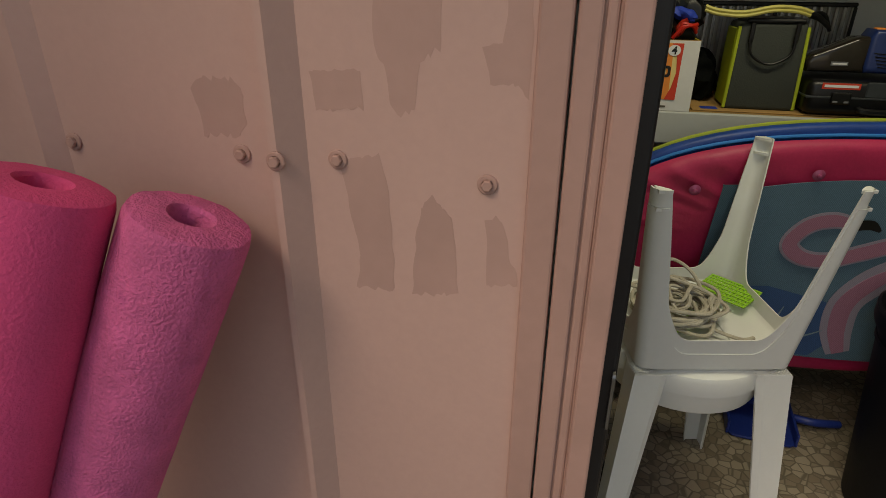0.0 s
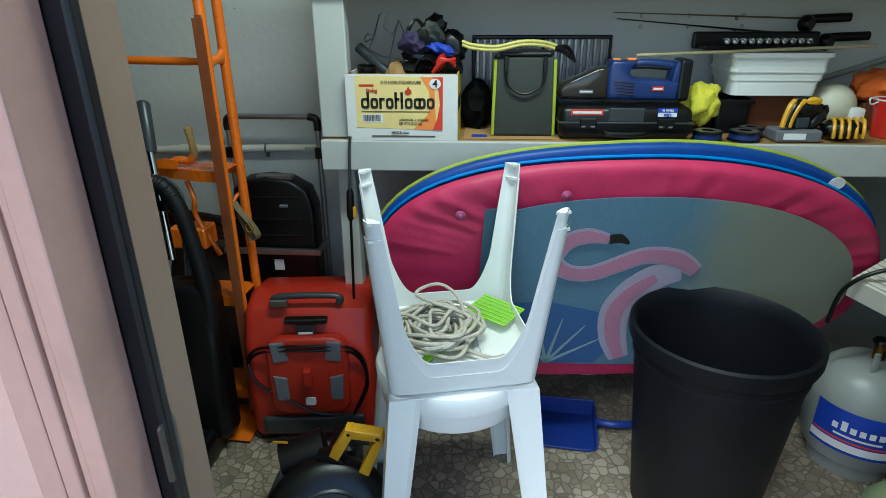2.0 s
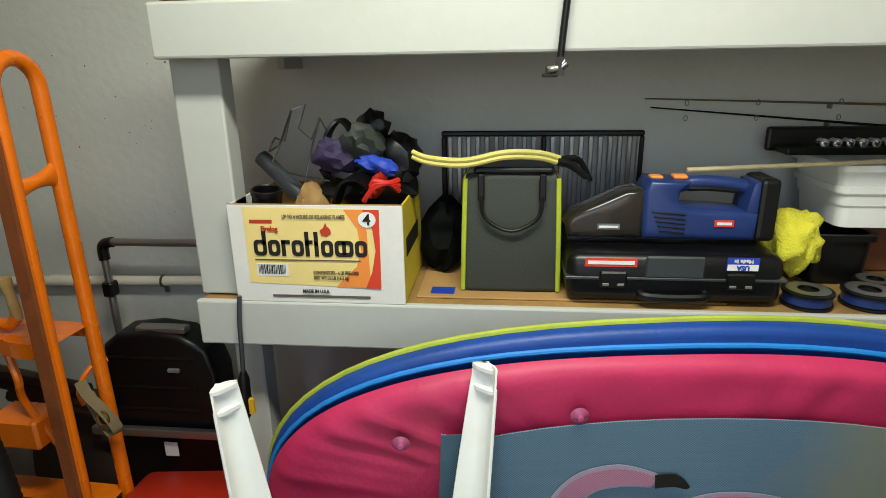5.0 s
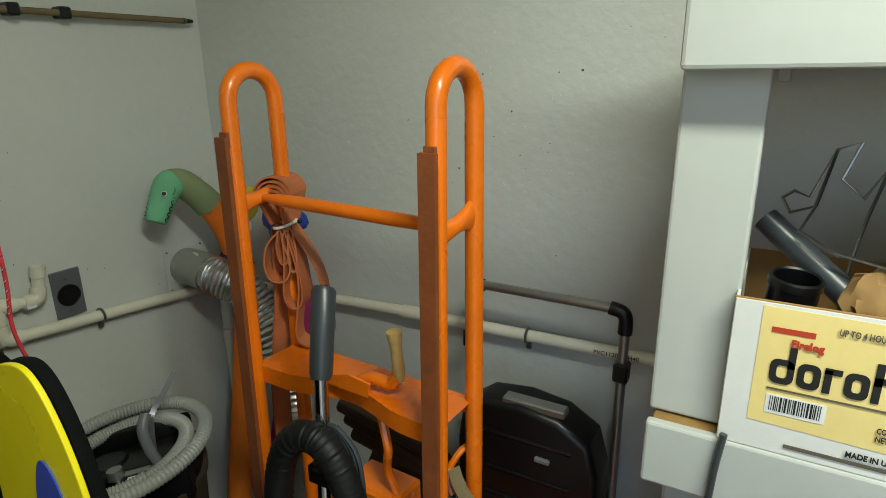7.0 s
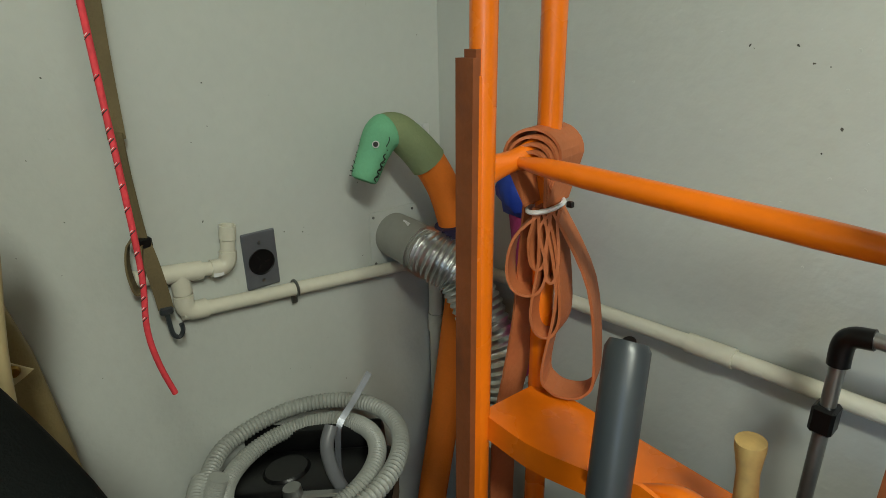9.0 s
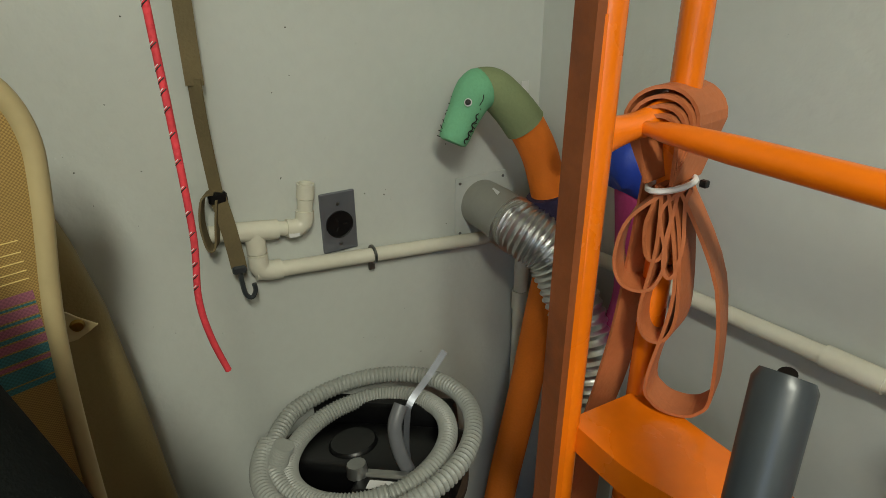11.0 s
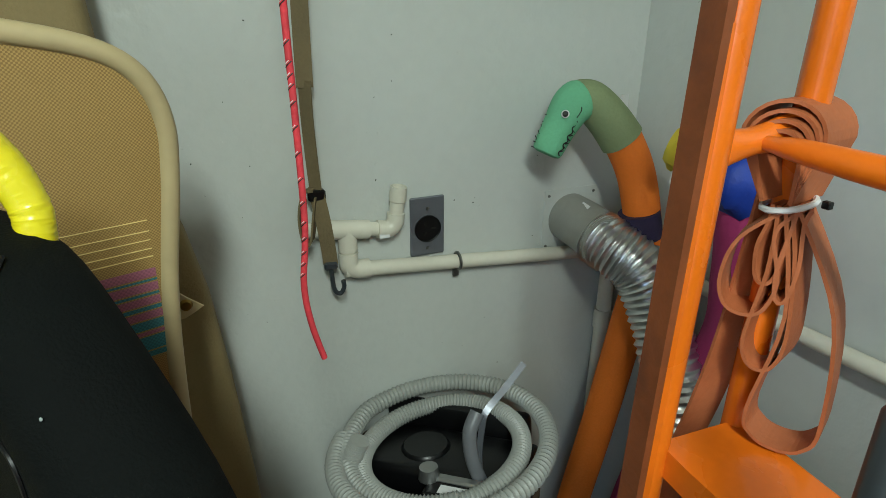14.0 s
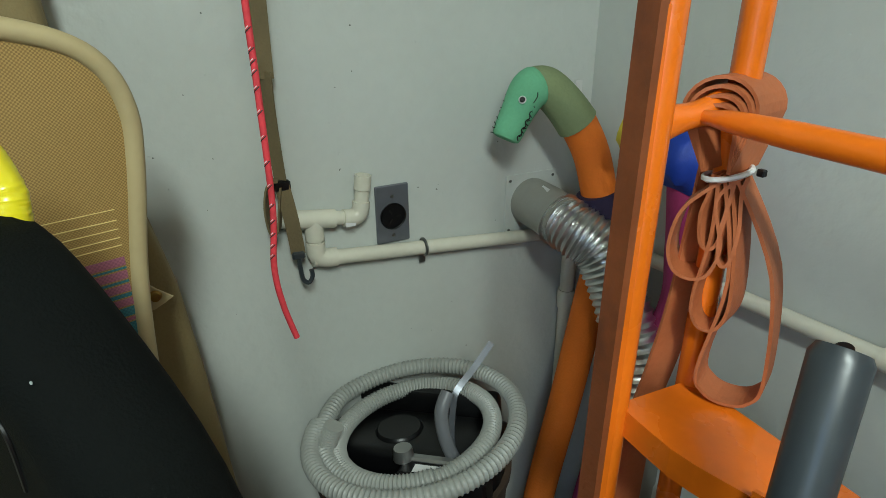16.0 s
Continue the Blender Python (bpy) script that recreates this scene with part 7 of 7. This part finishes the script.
for i, p in enumerate(fk):
    part("fleck", tube([p + Vector((0.0028 * math.cos(a), 0.0028 * math.sin(a), 0.0024 * (a + 0.6))) for a in (-1.6, -1.1, -0.6, -0.1, 0.4)], 0.0006, 5), "ink", rr_)
    part("fleck", tube([p + Vector((0.0028 * math.cos(a), 0.0028 * math.sin(a), 0.0024 * (a + 0.6) + 0.0022)) for a in (-1.3, -0.8, -0.3)], 0.0004, 5), "paper", rr_)
wr = thing("wall_rod", "thin dark rod held on clips high on the wall", "rod")
part("rod", tube([(-0.928, 1.70, 1.545), (-0.928, 2.48, 1.552)], 0.007, 10), "webbing", wr, smooth=True)
part("tip", tube([(-0.928, 2.47, 1.552), (-0.928, 2.50, 1.5525)], lambda i, s: 0.0075 - 0.1 * s, 8), "black", wr, smooth=True)
for y in (2.08, 2.18):
    part("clip", box(-0.954, -0.918, y - 0.012, y + 0.012, 1.538, 1.562, 0.003), "black", wr)

# ---------------------------------------------------------------- beach chair, canvas bag, black tube float
bcx = thing("beach_chair", "folded beach chair with tan sling fabric and beige piping", "chair", pose(-0.736, 1.660, 0.0, 0, 0, 17) @ pose(0, -0.27, 0.0, 0, 6, 0) @ Matrix.Diagonal((1, 1, 1.025, 1)))
CW = 0.27
half = [(p.x, p.z) for p in spline([(CW - 0.03, 0, 0.46), (CW - 0.032, 0, 0.80), (CW - 0.026, 0, 1.0), (CW - 0.008, 0, 1.14), (CW - 0.006, 0, 1.195), (CW - 0.022, 0, 1.235), (CW - 0.058, 0, 1.258), (0.14, 0, 1.274), (0.06, 0, 1.285), (0.0, 0, 1.288)], 5)]
panel = [(CW - 0.06, 0.40)] + half + [(-x, z) for x, z in half[-2::-1]] + [(0.06 - CW, 0.40)]
Q = Matrix.Rotation(radians(90), 4, "Z")
part("sling", slab(panel, -0.003, 0.003, m=Q), "sling", bcx, "tan woven sling fabric")
part("piping", tube([Q @ Vector((x, 0, z)) for x, z in panel], 0.0092, 10, closed=True), "piping", bcx, "beige vinyl piping", smooth=True)
zs = [(0.958, 0.964, "stripe_t"), (0.966, 0.982, "stripe_t"), (0.984, 0.988, "stripe_p"), (0.990, 1.000, "stripe_t"), (1.002, 1.010, "stripe_p"), (1.012, 1.016, "stripe_t"), (1.018, 1.026, "stripe_p"), (1.028, 1.0305, "stripe_t"), (1.0325, 1.041, "stripe_p"), (1.043, 1.045, "stripe_t"), (1.047, 1.056, "stripe_p"), (1.068, 1.0688, "cream"), (1.076, 1.0768, "cream"), (1.085, 1.0858, "cream"), (1.094, 1.0948, "cream"), (1.105, 1.1057, "cream")]
for za, zb, mt in zs:
    part("stripe", box(0.0031, 0.0036, -CW + 0.034, CW - 0.034, za, zb, 0), mt, bcx, "coloured woven stripe")
for s in (-1, 1):
    part("frame_tube", tube([(-0.02, s * (CW - 0.05), 0.0), (-0.02, s * (CW - 0.05), 1.18)], 0.010, 10), "alu", bcx, smooth=True)
kbg = thing("canvas_bag", "khaki canvas chair bag with a snap tab hanging on the wall", "bag", pose(0.06, -0.002, 0.03))
shape = [(1.10, 0.30), (1.745, 0.30), (1.732, 0.55), (1.72, 0.75), (1.707, 0.90), (1.688, 1.00), (1.66, 1.10), (1.628, 1.25), (1.62, 1.42), (1.56, 1.50), (1.10, 1.50)]
bmk2 = slab(shape, 0.0, 0.075, 0.02, m=pose(-0.872, 0, 0) @ Q @ Matrix.Diagonal((1, 1, 1, 1)), seg=3)
for v in bmk2.verts:
    v.co.x += 0.012 * noise.noise(Vector((v.co.y * 12, v.co.z * 5, 2)))
part("cloth", bmk2, "khaki", kbg, smooth=True)
part("snap_tab", slab([(1.655, 0.923), (1.676, 0.925), (1.688, 0.931), (1.699, 0.938), (1.682, 0.952), (1.672, 0.962), (1.655, 0.968)], 0, 0.004, 0.0012, m=pose(-0.792, 0, 0) @ Q), "piping", kbg)
part("snap", lathe([(0, 0.005), (0.006, 0.004), (0.008, 0)], 14, m=pose(-0.792, 1.679, 0.943, 0, 90, 0)), "brass", kbg, smooth=True)
wb = thing("white_cushion", "white piped cushion standing behind the beach chair", "cushion")
part("pad", box(-0.868, -0.80, 1.20, 1.53, 0.9, 1.335, 0.03, 4), "paper", wb, smooth=True)
part("piping", tube([(-0.80, 1.535 - 0.03 * (k == 0), z) for k, z in enumerate((1.0, 1.1, 1.2, 1.3))], 0.004, 6), "alu", wb, smooth=True)

TB = pose(-0.375, 1.612, 0.0, 0, 0, 29)
bt = thing("snow_tube", "black coated fabric tube float with a yellow and blue front", "tube float", TB)
ol_ = [(x, z if z > 0.77 else 0.77 + (z - 0.77) * 1.756) for x, z in oval(0.50, 0.87, 2.15, 72, -0.03, 0.77)]
bmt = slab(ol_, -0.035, 0.035, 0.03, seg=4)
for v in bmt.verts:
    v.co.y += 0.008 * noise.noise(Vector((v.co.x * 6, 1, v.co.z * 6)))
part("body", bmt, "blackcloth", bt, smooth=True)
TBI = TB.inverted()
front = [(p.x, p.z) for p in spline([(-0.20, 0, 0.78), (-0.13, 0, 0.765), (-0.06, 0, 0.77), (-0.037, 0, 0.80), (-0.031, 0, 0.86), (-0.030, 0, 0.94), (-0.037, 0, 1.04), (-0.055, 0, 1.12), (-0.085, 0, 1.175), (-0.12, 0, 1.185), (-0.165, 0, 1.16), (-0.20, 0, 1.07), (-0.21, 0, 0.95)], 6, closed=True)]
part("front_core", slab(front, 1.632, 1.646, 0.004, m=TBI), "blackcloth", bt, smooth=True)
skin = part("front_panel", slab(front, 1.626, 1.6315, 0.0015, m=TBI), "yelvinyl", bt, "flat yellow vinyl front panel")
part("blue_inlay", slab([(p.x, p.z) for p in spline([(-0.068, 0, 0.87), (-0.064, 0, 0.95), (-0.072, 0, 1.03), (-0.088, 0, 1.085), (-0.11, 0, 1.09), (-0.13, 0, 1.03), (-0.128, 0, 0.95), (-0.115, 0, 0.87)], 5, closed=True)], 1.6245, 1.6258, 0, m=TBI), "blue", skin, "blue printed inlay")
part("strap_slot", slab(rrect(0.022, 0.05, 0.007, 4, -0.058, 0.825), 1.6235, 1.6258, 0.0005, m=TBI), "black", skin, "dark strap slot")
part("strap_clip", blob((0.010, 0.006, 0.018), 4, 0.2, 2, 2, TBI @ pose(-0.058, 1.622, 0.822)), "navy", skin, "blue strap clip", smooth=True)
for pts in ([(-0.35, 1.6185, 1.2), (-0.335, 1.6145, 1.19), (-0.3174, 1.6125, 1.172), (-0.312, 1.6065, 1.158), (-0.3185, 1.6000, 1.142), (-0.3305, 1.594, 1.132), (-0.3102, 1.6055, 1.1263), (-0.2937, 1.6146, 1.1167), (-0.2955, 1.614, 1.08)],):
    part("seam", tube([TBI @ p for p in spline(pts, 6)], 0.0012, 6), "black", bt, smooth=True)
for x, y, z, s in ((-0.4649, 1.52, 0.9856, 0.005), (-0.404, 1.5544, 1.0255, 0.004), (-0.2788, 1.6344, 1.150, 0.001), (-0.3718, 1.5721, 1.0637, 0.0016), (-0.3503, 1.5919, 1.168, 0.001), (-0.296, 1.6142, 1.105, 0.0018), (-0.39, 1.562, 1.035, 0.002), (-0.43, 1.54, 1.0, 0.003), (-0.34, 1.5885, 1.10, 0.0012)):
    part("chalk_mark", blob((s, 0.0007, s * 0.7), int(z * 1000), 0.5, 3, 2, TBI @ pose(x, y, z, 0, 40, 29)), "chalk", bt, "pale chalky mark", smooth=True)
yt = thing("yellow_inflatable", "shiny yellow inflated vinyl hoop over the black float", "inflatable", pose(0, 0, 0.012))
hoop = spline([(-0.43, 1.44, 0.02), (-0.425, 1.455, 0.5), (-0.408, 1.49, 1.02), (-0.385, 1.538, 1.15), (-0.381, 1.556, 1.187), (-0.392, 1.577, 1.225), (-0.398, 1.597, 1.2365), (-0.397, 1.613, 1.225), (-0.391, 1.625, 1.203), (-0.386, 1.625, 1.178), (-0.376, 1.613, 1.1), (-0.375, 1.612, 0.9), (-0.375, 1.612, 0.5), (-0.375, 1.612, 0.02)], 44)
bmy = tube(hoop, lambda i, s: float(np.interp(i, (0, 264, 300, 345, 400), (0.017, 0.0165, 0.0145, 0.0105, 0.010))), 40)
for v in bmy.verts:
    if v.co.z > 1.0:
        q = min(hoop[88:530:2], key=lambda p: (p - v.co).length_squared)
        o = v.co - q
        inner = max(0.0, min(1.0, 0.5 - o.z / 0.03))
        arc = (q - Vector((-0.39, 1.597, 1.17)))
        a = math.atan2(arc.z, arc.y)
        k = noise.noise(Vector((a * 17, o.x * 130, 3.0))) + 0.8 * noise.noise(Vector((a * 40, o.x * 220, 7.0)))
        v.co += o.normalized() * 0.0008 * k * (0.05 + inner)
part("tube", bmy, "yelvinyl", yt, smooth=True)

# ---------------------------------------------------------------- pink noodles outside
for (p0, p1, r, mt, lab) in (((0.137, 0.776, 1.146), (-0.348, 0.551, 0.0), 0.050, "foam_rose", "worn rose pink foam pool noodle leaning on the wall"),
                             ((0.052, 0.731, 1.183), (-0.312, 0.398, 0.0), 0.050, "foam_pink", "bright pink foam pool noodle leaning in the corner")):
    a, b = Vector(p0), Vector(p1)
    d = (a - b).normalized()
    L = (a - b).length
    m = Matrix.Translation(b) @ d.to_track_quat("Z", "Y").to_matrix().to_4x4()
    nn = thing("pool_noodle", lab, "pool noodle", m, group="pink pool noodles")
    prof = [(0.018, L - 0.08), (0.0175, L - 0.003), (0.02, L), (r * 0.8, L), (r * 0.96, L - 0.003), (r, L - 0.012)] + [(r, L - 0.012 - k * (L - 0.03) / 40) for k in range(1, 41)] + [(0.018, 0.02), (0.018, L - 0.08)]
    bm = lathe(prof, 56)
    rg_ = 0.0014 if mt == "foam_rose" else 0.0005
    for v in bm.verts:
        c = v.co
        k = noise.noise(Vector((c.x * 60, c.y * 60, c.z * 55))) + 0.6 * noise.noise(Vector((c.x * 150, c.y * 150, c.z * 140)))
        s = rg_ if c.z > L - 0.12 else rg_ * 0.35
        rad = Vector((c.x, c.y, 0))
        if rad.length > 1e-5:
            v.co += rad.normalized() * k * s
        if c.z > L - 0.01:
            v.co.z += k * s
    part("foam", bm, mt, nn, smooth=True)
